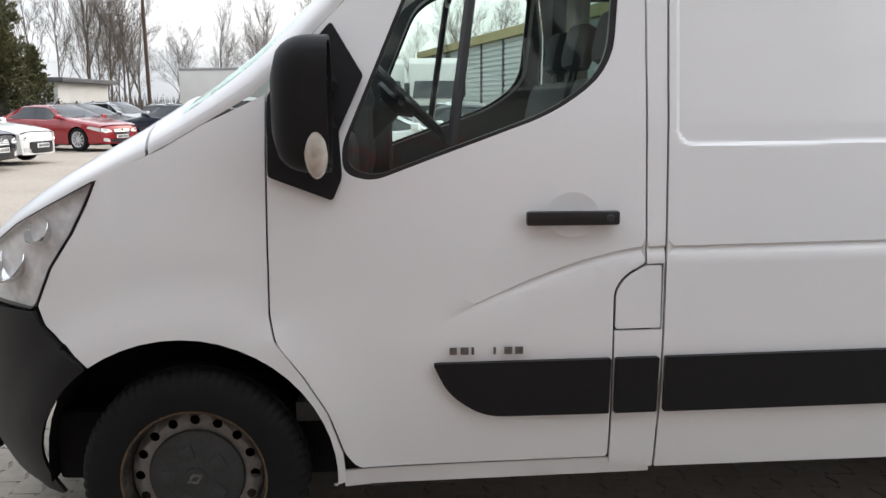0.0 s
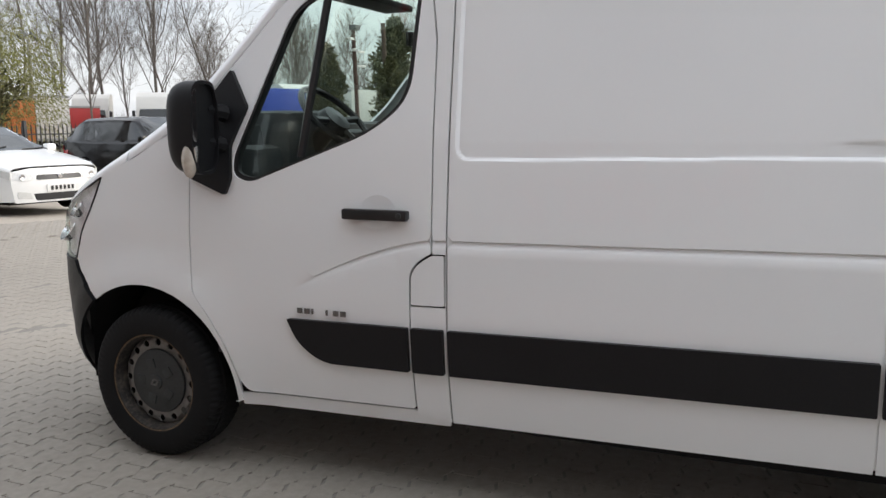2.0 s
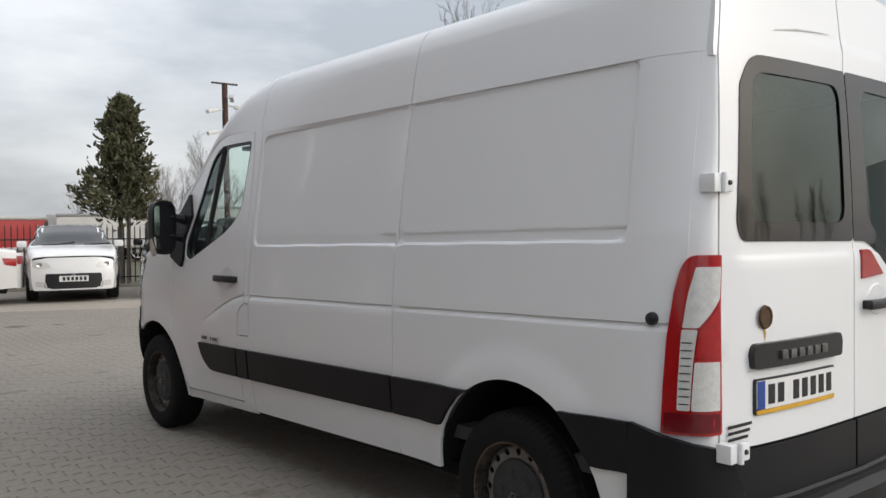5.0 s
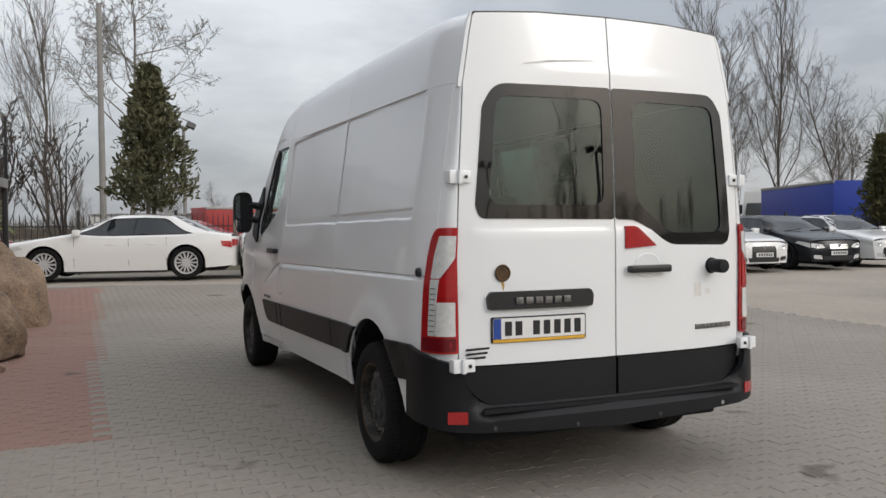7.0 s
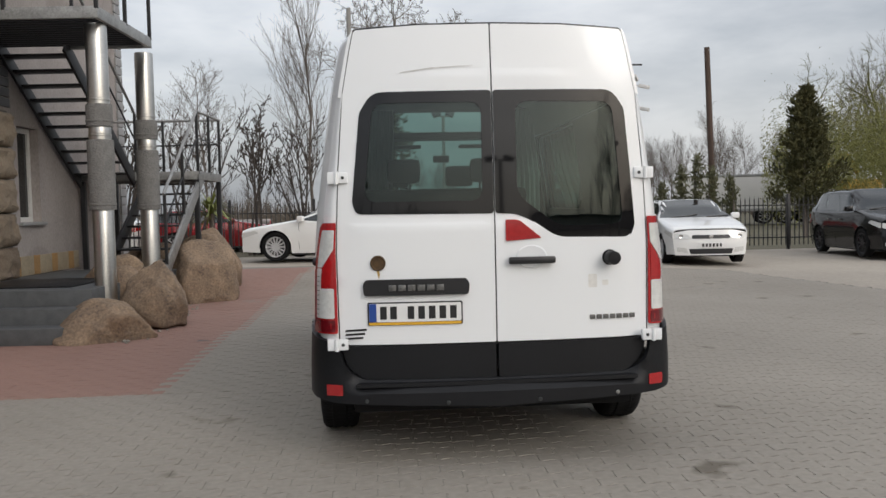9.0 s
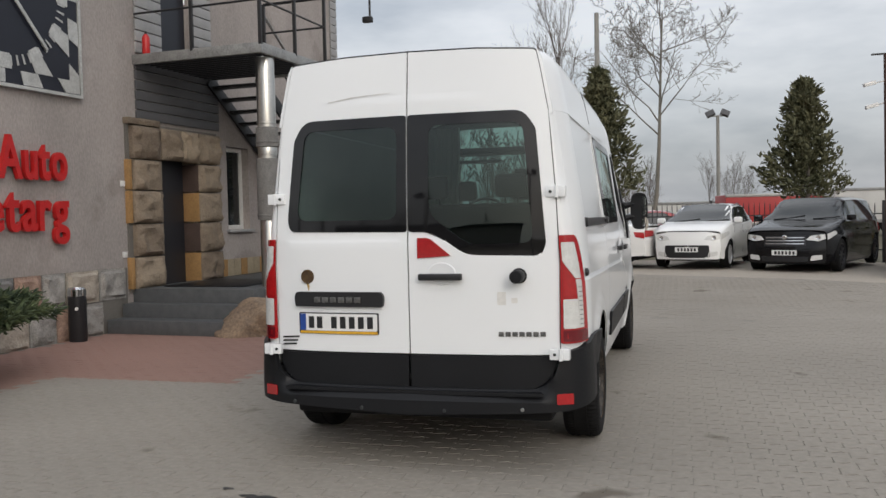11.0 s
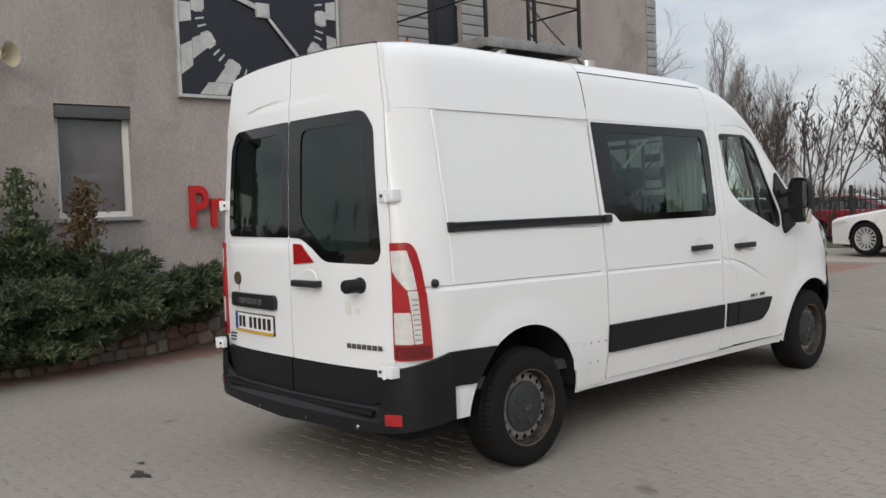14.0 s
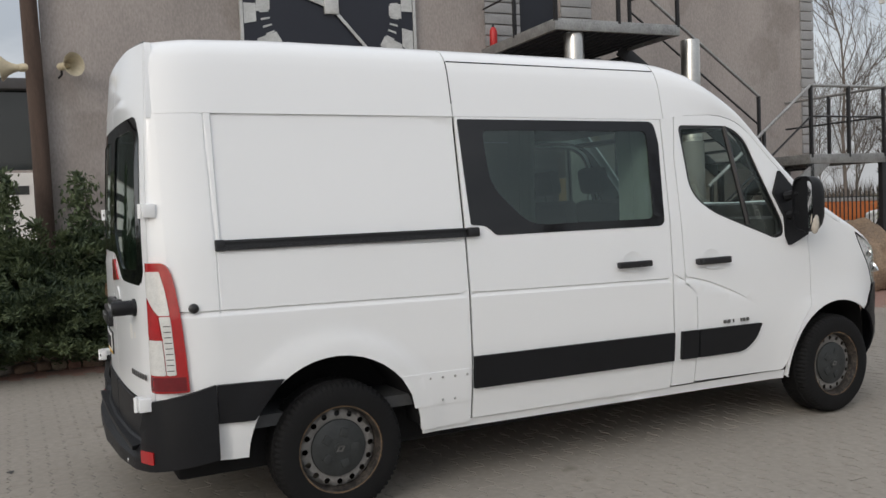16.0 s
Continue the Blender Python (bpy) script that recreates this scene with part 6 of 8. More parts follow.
    for side in (1, -1):
        o = [(-be, 0.28), (rx - arch, 0.24)] + arc(rx, r, arch, 172, 8, 14) + [(rx + arch, low), (fx - arch, low)] + arc(fx, r, arch, 172, 8, 14) + [(fx + arch, 0.22), (be, 0.24)]
        o += [(s, belt(s)) for s in [be - 2 * be * i / 24 for i in range(25)]]
        part("side", skin(o, [], flank(side), 0.14, 0.02), paint, ob)
        for ax in (fx, rx):
            k = B()
            a0 = arc(ax, r, arch, 185, -5, 12)
            r0 = [k.verts.new((p[0], side * (hw(ax, 0.5) - 0.01), p[1])) for p in a0]
            r1 = [k.verts.new((p[0], side * (hw(ax, 0.5) - 0.3), p[1])) for p in a0]
            for i in range(12):
                k.faces.new((r0[i], r0[i + 1], r1[i + 1], r1[i]))
            k.faces.new(r1)
            part("arch_liner", k, M_frame, ob)
        # side windows
        n_win = 2 if shape in ("sedan", "coupe") else 3
        w0, w1 = rx - 0.12, cs - 0.10
        t0, t1 = rr + 0.16, rf + 0.12
        if shape == "wagon" or shape == "van":
            w0, t0 = ds + 0.25, rr - 0.32
        q = rounded([(p[0], side * p[1]) for p in ((w0 - 0.05, 0.925), (w1 + 0.06, 0.925), (t1 + 0.03, 0.475), (t0 - 0.03, 0.475))], 0.04)
        part("window_surround", skin(q if side > 0 else q[::-1], [], top(0.003), 0.12, 0.004), M_frit, ob, "black window surround")
        for i in range(n_win):
            a, b = i / n_win, (i + 1) / n_win
            q = [(w0 + (w1 - w0) * a + 0.02, 0.90), (w0 + (w1 - w0) * b - 0.02, 0.90), (t0 + (t1 - t0) * b - 0.02, 0.51), (t0 + (t1 - t0) * a + 0.02, 0.51)]
            q = rounded([(p[0], side * p[1]) for p in q], 0.03)
            part("side_window", skin(q if side > 0 else q[::-1], [], top(0.006), 0.12, 0.006), M_carglass, ob)
        for j in range(2):
            k = B()
            hx = (0.15 + 0.02 * j, rx + 0.75)[j]
            box(k, (hx - 0.1, side * (hw(hx, 0.8) + 0.012) - 0.012, belt(hx) - 0.17), (hx + 0.1, side * (hw(hx, 0.8) + 0.012) + 0.02, belt(hx) - 0.135), None, 0.008)
            part("door_handle", k, paint, ob)
        k = B()
        my = side * (hw(cs, 0.95) + 0.10)
        box(k, (cs - 0.28, my - 0.10, belt(cs) + 0.01), (cs - 0.12, my + 0.09, belt(cs) + 0.15), None, 0.045)
        part("door_mirror", k, paint, ob)
        k = B()
        skin([(e2 - 0.60, hood - 0.15), (e2 - 0.14, hood - 0.27), (e2 - 0.14, hood - 0.15), (e2 - 0.5, hood - 0.09)], [], flank(side, 0.012), 0.08, 0.01, bm=k)
        part("headlight", k, M_clear, ob, "clear headlight")
        k = B()
        skin(rounded([(-be, tail_z - 0.24), (-be + 0.20, tail_z - 0.20), (-be + 0.24, tail_z - 0.08), (-be, tail_z - 0.09)], 0.02), [], flank(side, 0.012), 0.08, 0.01, bm=k)
        part("tail_light", k, M_red, ob, "red tail light")
        for ax in (fx, rx):
            car_wheel(ob, ax, side * (hwid - 0.11), r, side, rim, spokes)
        # door seams
        for sx in (cs - 0.12, (cs + rx) / 2 - 0.02, rx + 0.42):
            k = B()
            skin([(sx - 0.004, 0.3), (sx + 0.004, 0.3), (sx + 0.004, belt(sx) - 0.01), (sx - 0.004, belt(sx) - 0.01)], [], flank(side, 0.001), 0.2, 0.002, bm=k)
            part("door_seam", k, M_frame, ob)
        part("sill", skin([(rx + arch + 0.02, 0.16), (fx - arch - 0.02, 0.16), (fx - arch - 0.02, 0.235), (rx + arch + 0.02, 0.235)], [], flank(side, -0.01), 0.3, 0.02), M_trim, ob)
        if stripe:
            part("stripe", skin([(rx + 0.3, 0.83), (cs - 0.3, 0.83), (cs - 0.3, 0.87), (rx + 0.3, 0.87)], [], flank(side, 0.004), 0.3, 0.003), stripe, ob, "orange adhesive stripe")
    nl = [s * v for s in (-1, 1) for v in (0.95, 0.9, 0.8, 0.7, 0.58, 0.46, 0.40, 0.34, 0.2)]
    part("body_top", skin([(-be, -0.999), (be, -0.999), (be, 0.999), (-be, 0.999)], [], top(), 0.13, 0.015, vlines=nl), paint, ob)
    scr = [(rf + 0.03, -0.37), (rf + 0.03, 0.37), (cs - 0.04, 0.72), (cs + 0.03, 0.4), (cs + 0.05, 0), (cs + 0.03, -0.4), (cs - 0.04, -0.72)]
    part("windscreen", skin(rounded(scr, 0.03), [], top(0.006), 0.1, 0.006), M_carglass, ob, "dark reflecting windscreen")
    for s in (-1, 1):
        k = B()
        tube(k, [top(0.016)(cs + 0.035, 0.30 * s - 0.12, 0), top(0.016)(cs - 0.03, 0.30 * s + 0.16, 0), top(0.016)(cs - 0.10, 0.30 * s + 0.34, 0)], 0.009, 5)
        part("wiper", k, M_trim, ob)
    bk = [(rr - 0.06, 0.36), (rr - 0.06, -0.36), (ds + 0.06, -0.72), (ds + 0.03, 0), (ds + 0.06, 0.72)]
    part("rear_window", skin(rounded(bk, 0.03), [], top(0.006), 0.1, 0.006), M_carglass, ob)
    if dark_roof:
        part("roof_panel", skin([(rr, -0.5), (rf, -0.42), (rf, 0.42), (rr, 0.5)], [], top(0.004), 0.12, 0.004), M_frit, ob, "black roof")

    def nose(sgn, lift=0.0):
        ym = hw(be, 0.6)
        def place(u, v, d):
            return Vector((sgn * (e2 - 0.13 * min(1.1, abs(u) / ym) ** 2.6 - 0.05 * max(0, (v - 0.55)) / 0.4 * 2 * (sgn > 0) + d + lift), u, v))
        return place
    ym = hw(be, 0.6)
    ht, rt = belt(be) , belt(-be)
    part("front_bumper", skin(rounded([(-ym * 0.95, 0.22), (ym * 0.95, 0.22), (ym, 0.5), (ym * 0.97, ht), (ym * 0.6, ht + 0.05), (-ym * 0.6, ht + 0.05), (-ym * 0.97, ht), (-ym, 0.5)], 0.03), [], nose(1), 0.12, 0.02), paint, ob)
    part("rear_bumper", skin(rounded([(-ym * 0.95, 0.26), (ym * 0.95, 0.26), (ym, 0.55), (ym * 0.97, rt), (-ym * 0.97, rt), (-ym, 0.55)], 0.03), [], nose(-1), 0.12, 0.02), paint, ob)
    for s in (-1, 1):
        hl = rounded([(s * ym * 0.52, ht - 0.13), (s * ym * 0.80, ht - 0.16), (s * ym * 0.99, ht - 0.11), (s * ym * 0.99, ht - 0.005), (s * ym * 0.62, ht - 0.045)], 0.02)
        part("headlight", skin(hl if s > 0 else hl[::-1], [], nose(1, 0.012), 0.06, 0.01), M_clear, ob, "clear headlight")
        tl = rounded([(-s * ym * 0.55, rt - 0.20), (-s * ym * 0.99, rt - 0.22), (-s * ym * 0.99, rt - 0.06), (-s * ym * 0.55, rt - 0.07)], 0.02)
        part("tail_light", skin(tl, [], nose(-1, 0.012), 0.06, 0.01), M_red, ob, "red tail light")
        k = B()
        lathe(k, [(0.0001, 0.006), (0.03, 0.008), (0.045, 0.016), (0.05, 0.004)], 14, Matrix.Translation(nose(1, 0.018)(s * ym * 0.80, ht - 0.085, 0)) @ Matrix.Rotation(math.pi / 2, 4, 'Y'))
        part("reflector", k, M_chrome, ob)
        fog = rounded([(s * ym * 0.62, 0.27), (s * ym * 0.9, 0.30), (s * ym * 0.9, 0.40), (s * ym * 0.66, 0.38)], 0.03)
        part("fog_light", skin(fog if s > 0 else fog[::-1], [], nose(1, 0.010), 0.06, 0.01), M_clear if grille != "spindle" else M_trim, ob)
    gw, g0, g1 = {"bars": (0.42, 0.50, 0.68), "wide": (0.66, 0.27, 0.54), "spindle": (0.45, 0.27, 0.66), "twin": (0.36, 0.53, 0.68), "slim": (0.50, 0.58, 0.66), "big": (0.5, 0.58, 0.80)}[grille]
    part("grille", skin(rounded([(-ym * gw * 1.05, g0), (ym * gw * 1.05, g0), (ym * gw, g1), (-ym * gw, g1)], 0.03), [], nose(1, 0.010), 0.1, 0.012), M_trim, ob, "black grille")
    if grille in ("bars", "big", "twin"):
        for i in range(3):
            zz = g0 + (g1 - g0) * (i + 0.7) / 3.4
            k = skin([(-ym * gw * 0.95, zz), (ym * gw * 0.95, zz), (ym * gw * 0.95, zz + 0.02), (-ym * gw * 0.95, zz + 0.02)], [], nose(1, 0.018), 0.15, 0.008)
            part("grille_bar", k, M_chrome, ob)
    part("lower_intake", skin(rounded([(-ym * 0.55, 0.25), (ym * 0.55, 0.25), (ym * 0.6, 0.36), (-ym * 0.6, 0.36)], 0.02), [], nose(1, 0.008), 0.12, 0.01), M_trim, ob)
    k = B()
    lathe(k, [(0.0001, 0.012), (0.04, 0.01), (0.05, 0.0)], 16, Matrix.Translation((e2 + 0.005, 0, g1 - 0.03)) @ Matrix.Rotation(math.pi / 2, 4, 'Y'))
    part("emblem", k, M_chrome, ob)
    for sgn, zz in ((1, 0.385), (-1, 0.55)):
        pl = part("number_plate", skin([(-0.26, zz), (0.26, zz), (0.26, zz + 0.11), (-0.26, zz + 0.11)], [], nose(sgn, 0.022), 0.2, 0.01), M_plate, ob, "white number plate with dark bars")
        for i in range(6):
            y0 = -0.20 + 0.075 * i
            part("plate_bar", skin([(y0, zz + 0.02), (y0 + 0.045, zz + 0.02), (y0 + 0.045, zz + 0.09), (y0, zz + 0.09)], [], nose(sgn, 0.026), 0.1, 0.003), M_ink, pl)
    k = B()
    box(k, (-e2 + 0.3, -hwid + 0.2, 0.17), (e2 - 0.35, hwid - 0.2, 0.40), None, 0.02)
    box(k, (rx + 0.5, -hwid + 0.12, 0.4), (cs, hwid - 0.12, belt(0) - 0.02), None, 0.02)
    part("underbody", k, M_frame, ob)
    if shape == "wagon":
        for s in (-1, 1):
            k = B()
            tube(k, [top(0.02)(rr - 0.2, s * 0.42, 0), top(0.045)((rr + rf) / 2, s * 0.42, 0), top(0.02)(rf - 0.1, s * 0.42, 0)], 0.014, 6)
            part("roof_rail", k, M_trim, ob)
    ob.matrix_basis = pose(where[0], where[1], z, 0, 0, heading)
    return ob


P_white = mat("car_white", (0.78, 0.78, 0.77), 0.25, vary=0.03, coat=0.8)
P_black = mat("car_black", (0.008, 0.008, 0.009), 0.12, vary=0.15, spec=0.4)
P_dark = mat("car_dark_grey", (0.022, 0.024, 0.028), 0.16, 0.2, vary=0.15, spec=0.4)
P_red = mat("car_red", (0.30, 0.012, 0.018), 0.25, 0.2, vary=0.1, coat=1.0)
P_navy = mat("car_navy", (0.018, 0.025, 0.05), 0.25, 0.2, vary=0.1, coat=1.0)
P_silver = mat("car_silver", (0.45, 0.46, 0.47), 0.3, 0.6, vary=0.05, coat=0.8)
R_bright = mat("bright_alloy", (0.62, 0.62, 0.63), 0.35, 0.35, vary=0.1)
R_dark = mat("dark_alloy", (0.05, 0.05, 0.055), 0.35, 0.7)
car("long white saloon parked side-on before the fence", P_white, 5.14, 1.95, 1.46, 2.99, (-1.42, 17.4), 166, "sedan", 0.17, r=0.36, spokes=14)
car("small white hatchback with black roof and black grille", P_white, 3.95, 1.70, 1.51, 2.51, (2.2, 17.6), 255, "wagon", 0.15, grille="wide", dark_roof=True, r=0.31)
car("black people carrier with chrome grille bars", P_black, 5.16, 1.92, 1.66, 3.2, (4.72, 17.4), 247, "van", 0.09, grille="big", r=0.36, rim=R_dark)
car("white estate car with roof rails", P_white, 4.56, 1.80, 1.46, 2.62, (6.9, 15.6), 262, "wagon", 0.04, grille="slim", r=0.32)
car("black sport utility car with chrome front trim", P_black, 4.69, 1.80, 1.68, 2.67, (12.0, 16.2), 262, "van", 0.0, grille="big", r=0.35, rim=R_dark)
car("low white coupe with black pointed grille", P_white, 4.70, 1.84, 1.40, 2.73, (14.1, 15.6), 264, "coupe", 0.0, grille="spindle", r=0.34, rim=R_dark)
car("dark grey saloon with twin grille", P_dark, 4.94, 1.87, 1.48, 2.975, (16.5, 15.5), 264, "sedan", 0.0, grille="twin", r=0.35, rim=R_dark)
car("white estate car with an orange side stripe", P_white, 4.56, 1.76, 1.48, 2.60, (19.0, 15.4), 262, "wagon", 0.0, grille="wide", r=0.32, stripe=M_yellow)
car("red saloon with bright alloy wheels", P_red, 4.87, 1.84, 1.45, 2.83, (25.5, 15.2), 245, "sedan", 0.0, grille="bars", r=0.35)
car("red saloon parked beyond the fence", P_red, 4.6, 1.8, 1.45, 2.7, (0.1, 24.6), 190, "sedan", 0.1)
car("red hatchback parked beyond the fence", P_red, 4.2, 1.75, 1.45, 2.55, (-6.1, 24.6), 12, "wagon", 0.1)
car("white estate car parked beyond the fence", P_white, 4.5, 1.8, 1.5, 2.65, (-10.6, 24.4), 185, "wagon", 0.1)
car("dark blue estate car", P_navy, 4.6, 1.8, 1.47, 2.65, (29.0, 12.4), 60, "wagon", 0.0)
car("grey saloon parked in the row", P_dark, 4.7, 1.8, 1.46, 2.7, (30.5, 16.2), 250, "sedan", 0.0)
car("silver estate car parked in the row", P_silver, 4.6, 1.82, 1.55, 2.7, (35.0, 16.4), 250, "wagon", 0.0)
car("white hatchback parked in the row", P_white, 4.2, 1.78, 1.47, 2.6, (40, 15.0), 250, "wagon", 0.0)
car("white car beyond the sunlit yard", P_white, 4.5, 1.8, 1.5, 2.7, (27.0, 1.8), 200, "wagon", 0.0)
car("silver car beyond the yard", P_silver, 4.5, 1.8, 1.5, 2.7, (26.0, -1.6), 195, "wagon", 0.0)
car("white estate car parked across the yard", P_white, 4.6, 1.8, 1.48, 2.65, (12.8, 4.2), 255, "wagon", 0.0)
car("dark saloon parked across the yard", P_dark, 4.7, 1.8, 1.45, 2.7, (16.0, 2.0), 252, "sedan", 0.0)
car("white sport utility car with roof rails", P_white, 4.6, 1.85, 1.70, 2.68, (21.5, 5.0), 250, "van", 0.0)
car("grey estate car parked across the yard", P_silver, 4.6, 1.8, 1.48, 2.65, (18.2, 6.8), 254, "wagon", 0.0)
car("navy estate car parked across the yard", P_navy, 4.6, 1.8, 1.50, 2.65, (24.8, 8.0), 250, "wagon", 0.0)

# ---- trees, shrubs, fence, trucks, poles, rocks ----
M_bark = mat("bare_bark", (0.17, 0.145, 0.125), 0.95, vary=0.4, big=2, fine=25)
M_palebark = mat("pale_bark", (0.22, 0.20, 0.17), 0.95, vary=0.5, big=1.5, fine=20)
M_thuja = mat("thuja_foliage", (0.16, 0.15, 0.08), 0.85, vary=0.6, big=1.2, fine=7, second=(0.045, 0.055, 0.026))
M_olive = mat("olive_thuja_foliage", (0.115, 0.105, 0.04), 0.85, vary=0.6, big=0.9, fine=7, second=(0.035, 0.04, 0.014))
M_juniper = mat("juniper_needles", (0.115, 0.145, 0.062), 0.8, vary=0.6, big=2.2, fine=14, second=(0.018, 0.036, 0.024))
M_dead = mat("dead_brown_needles", (0.13, 0.085, 0.04), 0.9, vary=0.5, big=4)
M_willow = mat("budding_willow", (0.17, 0.165, 0.07), 0.9, vary=0.4, big=1)


def mesh_from(name, verts, faces, material, smooth=True):
    me = bpy.data.meshes.new(name)
    me.from_pydata(verts, [], faces)
    me.materials.append(material)
    if smooth:
        me.shade_smooth()
    me.update()
    return me


def branch_mesh(name, material, seed, height, spread=0.5, levels=4, kids=(9, 6, 5, 4), trunk_r=0.13, sides=(6, 4, 3, 3), up=0.35, first=0.25, knobs=0.0, stems=1, twig=0.006, wander=1.0):
    """A bare tree: trunk, limbs, branches and twigs as tapered tubes."""
    rg = random.Random(seed)
    V, F = [], []
    store = [([], []), ([], [])]

    def limb(p, d, length, r, lev):
        n = 5 if lev < 2 else 3
        pts, q = [p], Vector(p)
        dd = Vector(d)
        for i in range(n):
            dd = (dd + Vector((rg.gauss(0, 1), rg.gauss(0, 1), rg.gauss(0, 0.6))) * (0.10 + 0.06 * lev) * wander + Vector((0, 0, up * 0.22 * (lev > 0)))).normalized()
            q = q + dd * length / n
            pts.append(q.copy())
        s = sides[min(lev, len(sides) - 1)]
        V, F = store[0 if lev < 1 else 1]
        base = len(V)
        tip = max(twig, r * (0.25 if lev < levels - 1 else 0.4))
        for i, c in enumerate(pts):
            f = i / n
            rr = r + (tip - r) * f
            if lev >= levels - 1 and knobs and i >= n - 1:
                rr = knobs if i < n else knobs * 0.35
            t = (pts[min(i + 1, n)] - pts[max(0, i - 1)]).normalized()
            a = t.orthogonal().normalized()
            b = t.cross(a)
            for k2 in range(s):
                ang = 2 * math.pi * k2 / s
                V.append(c + (a * math.cos(ang) + b * math.sin(ang)) * rr)
        for i in range(n):
            for k2 in range(s):
                k3 = (k2 + 1) % s
                F.append((base + i * s + k2, base + i * s + k3, base + (i + 1) * s + k3, base + (i + 1) * s + k2))
        if lev + 1 < levels:
            m = kids[min(lev, len(kids) - 1)]
            for j in range(m):
                f = first + (1 - first) * (j + rg.random()) / m if lev == 0 else 0.2 + 0.8 * (j + rg.random()) / m
                f = min(f, 0.98)
                i = min(int(f * n), n - 1)
                c = pts[i].lerp(pts[i + 1], f * n - i)
                t = (pts[i + 1] - pts[i]).normalized()
                az = rg.uniform(0, 2 * math.pi)
                o = t.orthogonal().normalized()
                o = (Matrix.Rotation(az, 3, t) @ o)
                ang = spread * rg.uniform(0.7, 1.3)
                nd = (t * math.cos(ang) + o * math.sin(ang)).normalized()
                taper = (1 - 0.55 * f) if lev == 0 else (1 - 0.35 * f)
                limb(c, nd, length * rg.uniform(0.38, 0.58) * taper * (1.15 if lev == 0 else 1.0), max(twig, r * (0.40 - 0.15 * f)), lev + 1)
    for sidx in range(stems):
        lean = Vector((rg.uniform(-1, 1), rg.uniform(-1, 1), 0)) * (0.28 if stems > 1 else 0.04)
        limb(Vector((rg.uniform(-0.15, 0.15) * (stems > 1), rg.uniform(-0.15, 0.15) * (stems > 1), -0.05)), (Vector((0, 0, 1)) + lean).normalized(), height * (1 if stems == 1 else rg.uniform(0.75, 1)), trunk_r, 0)
    return [mesh_from(name, v, f, material) for v, f in store]


def leaf_cloud(name, material, rg, points, size, drop=0.0, slim=1.0):
    """Many small bent leaf sprays round given (place, outward) points."""
    V, F = [], []
    for p, out in points:
        s = size * rg.uniform(0.6, 1.4)
        d = (Vector(out) + Vector((rg.gauss(0, 0.5), rg.gauss(0, 0.5), rg.gauss(0, 0.5) - drop))).normalized()
        w = d.orthogonal().normalized()
        w = Matrix.Rotation(rg.uniform(0, 6.28), 3, d) @ w
        n = d.cross(w)
        b = len(V)
        c = Vector(p)
        V += [c - w * s * 0.16 * slim, c + d * s * 0.5 - w * s * 0.30 * slim + n * s * 0.12, c + d * s, c + d * s * 0.55 + w * s * 0.30 * slim + n * s * 0.10, c + w * s * 0.16 * slim]
        F += [(b, b + 1, b + 2), (b, b + 2, b + 4), (b + 4, b + 2, b + 3)]
    return mesh_from(name, V, F, material, False)


def conifer(label, where, h, rad, clear, material, seed, n=5200, z=0.1, stems=2, leaf=0.26):
    """A thuja: several stems and a ragged crown of drooping branch ends, each a fan of flat sprays."""
    rg = random.Random(seed)
    t = thing("conifer", label, "tree", "conifers")
    pts = []
    per = 46
    ends = max(24, n // 44)
    for i in range(ends):
        f = (i + rg.random()) / ends
        f = f ** 0.9
        zz = clear + (h - clear) * f
        a = i * 2.39996 + rg.gauss(0, 0.35)
        lump = 0.80 + 0.42 * noise.noise(Vector((math.cos(a) * 1.3, math.sin(a) * 1.3, zz * 0.9 + seed * 5)))
        prof = min(1.0, f / 0.14 + 0.45) * (1 - f) ** 0.62 + 0.03
        r = rad * prof * lump * rg.choice((1.0, 1.12, 0.9, 0.6))
        out = Vector((math.cos(a), math.sin(a), 0.45 + 0.5 * f))
        c = Vector((r * math.cos(a), r * math.sin(a), zz))
        size = (0.16 + 0.22 * rad * (1 - f) ** 0.5) * rg.uniform(0.7, 1.25)
        for j in range(per):
            q = rg.random() ** 0.6
            p = c + Vector((rg.gauss(0, 1), rg.gauss(0, 1), rg.gauss(0, 0.7))) * size * 0.42 * (1.1 - 0.5 * q) - out * size * (1 - q) * 1.5
            pts.append((p, (out.x * 0.6 + rg.gauss(0, 0.25), out.y * 0.6 + rg.gauss(0, 0.25), 0.7)))
    crown = new("crown", leaf_cloud("crown", material, rg, pts, leaf * 0.62, 0.0, 0.7))
    crown.parent = t
    k = B()
    for s in range(stems):
        a = 6.28 * s / stems + seed
        tube(k, [(0.12 * math.cos(a), 0.12 * math.sin(a), -0.05), (0.16 * math.cos(a), 0.16 * math.sin(a), clear + 0.3), (0.08 * math.cos(a), 0.08 * math.sin(a), h * 0.85)], [0.07, 0.055, 0.012], 7)
    part("trunk", k, M_bark, t)
    t.matrix_basis = pose(where[0], where[1], z)
    return t


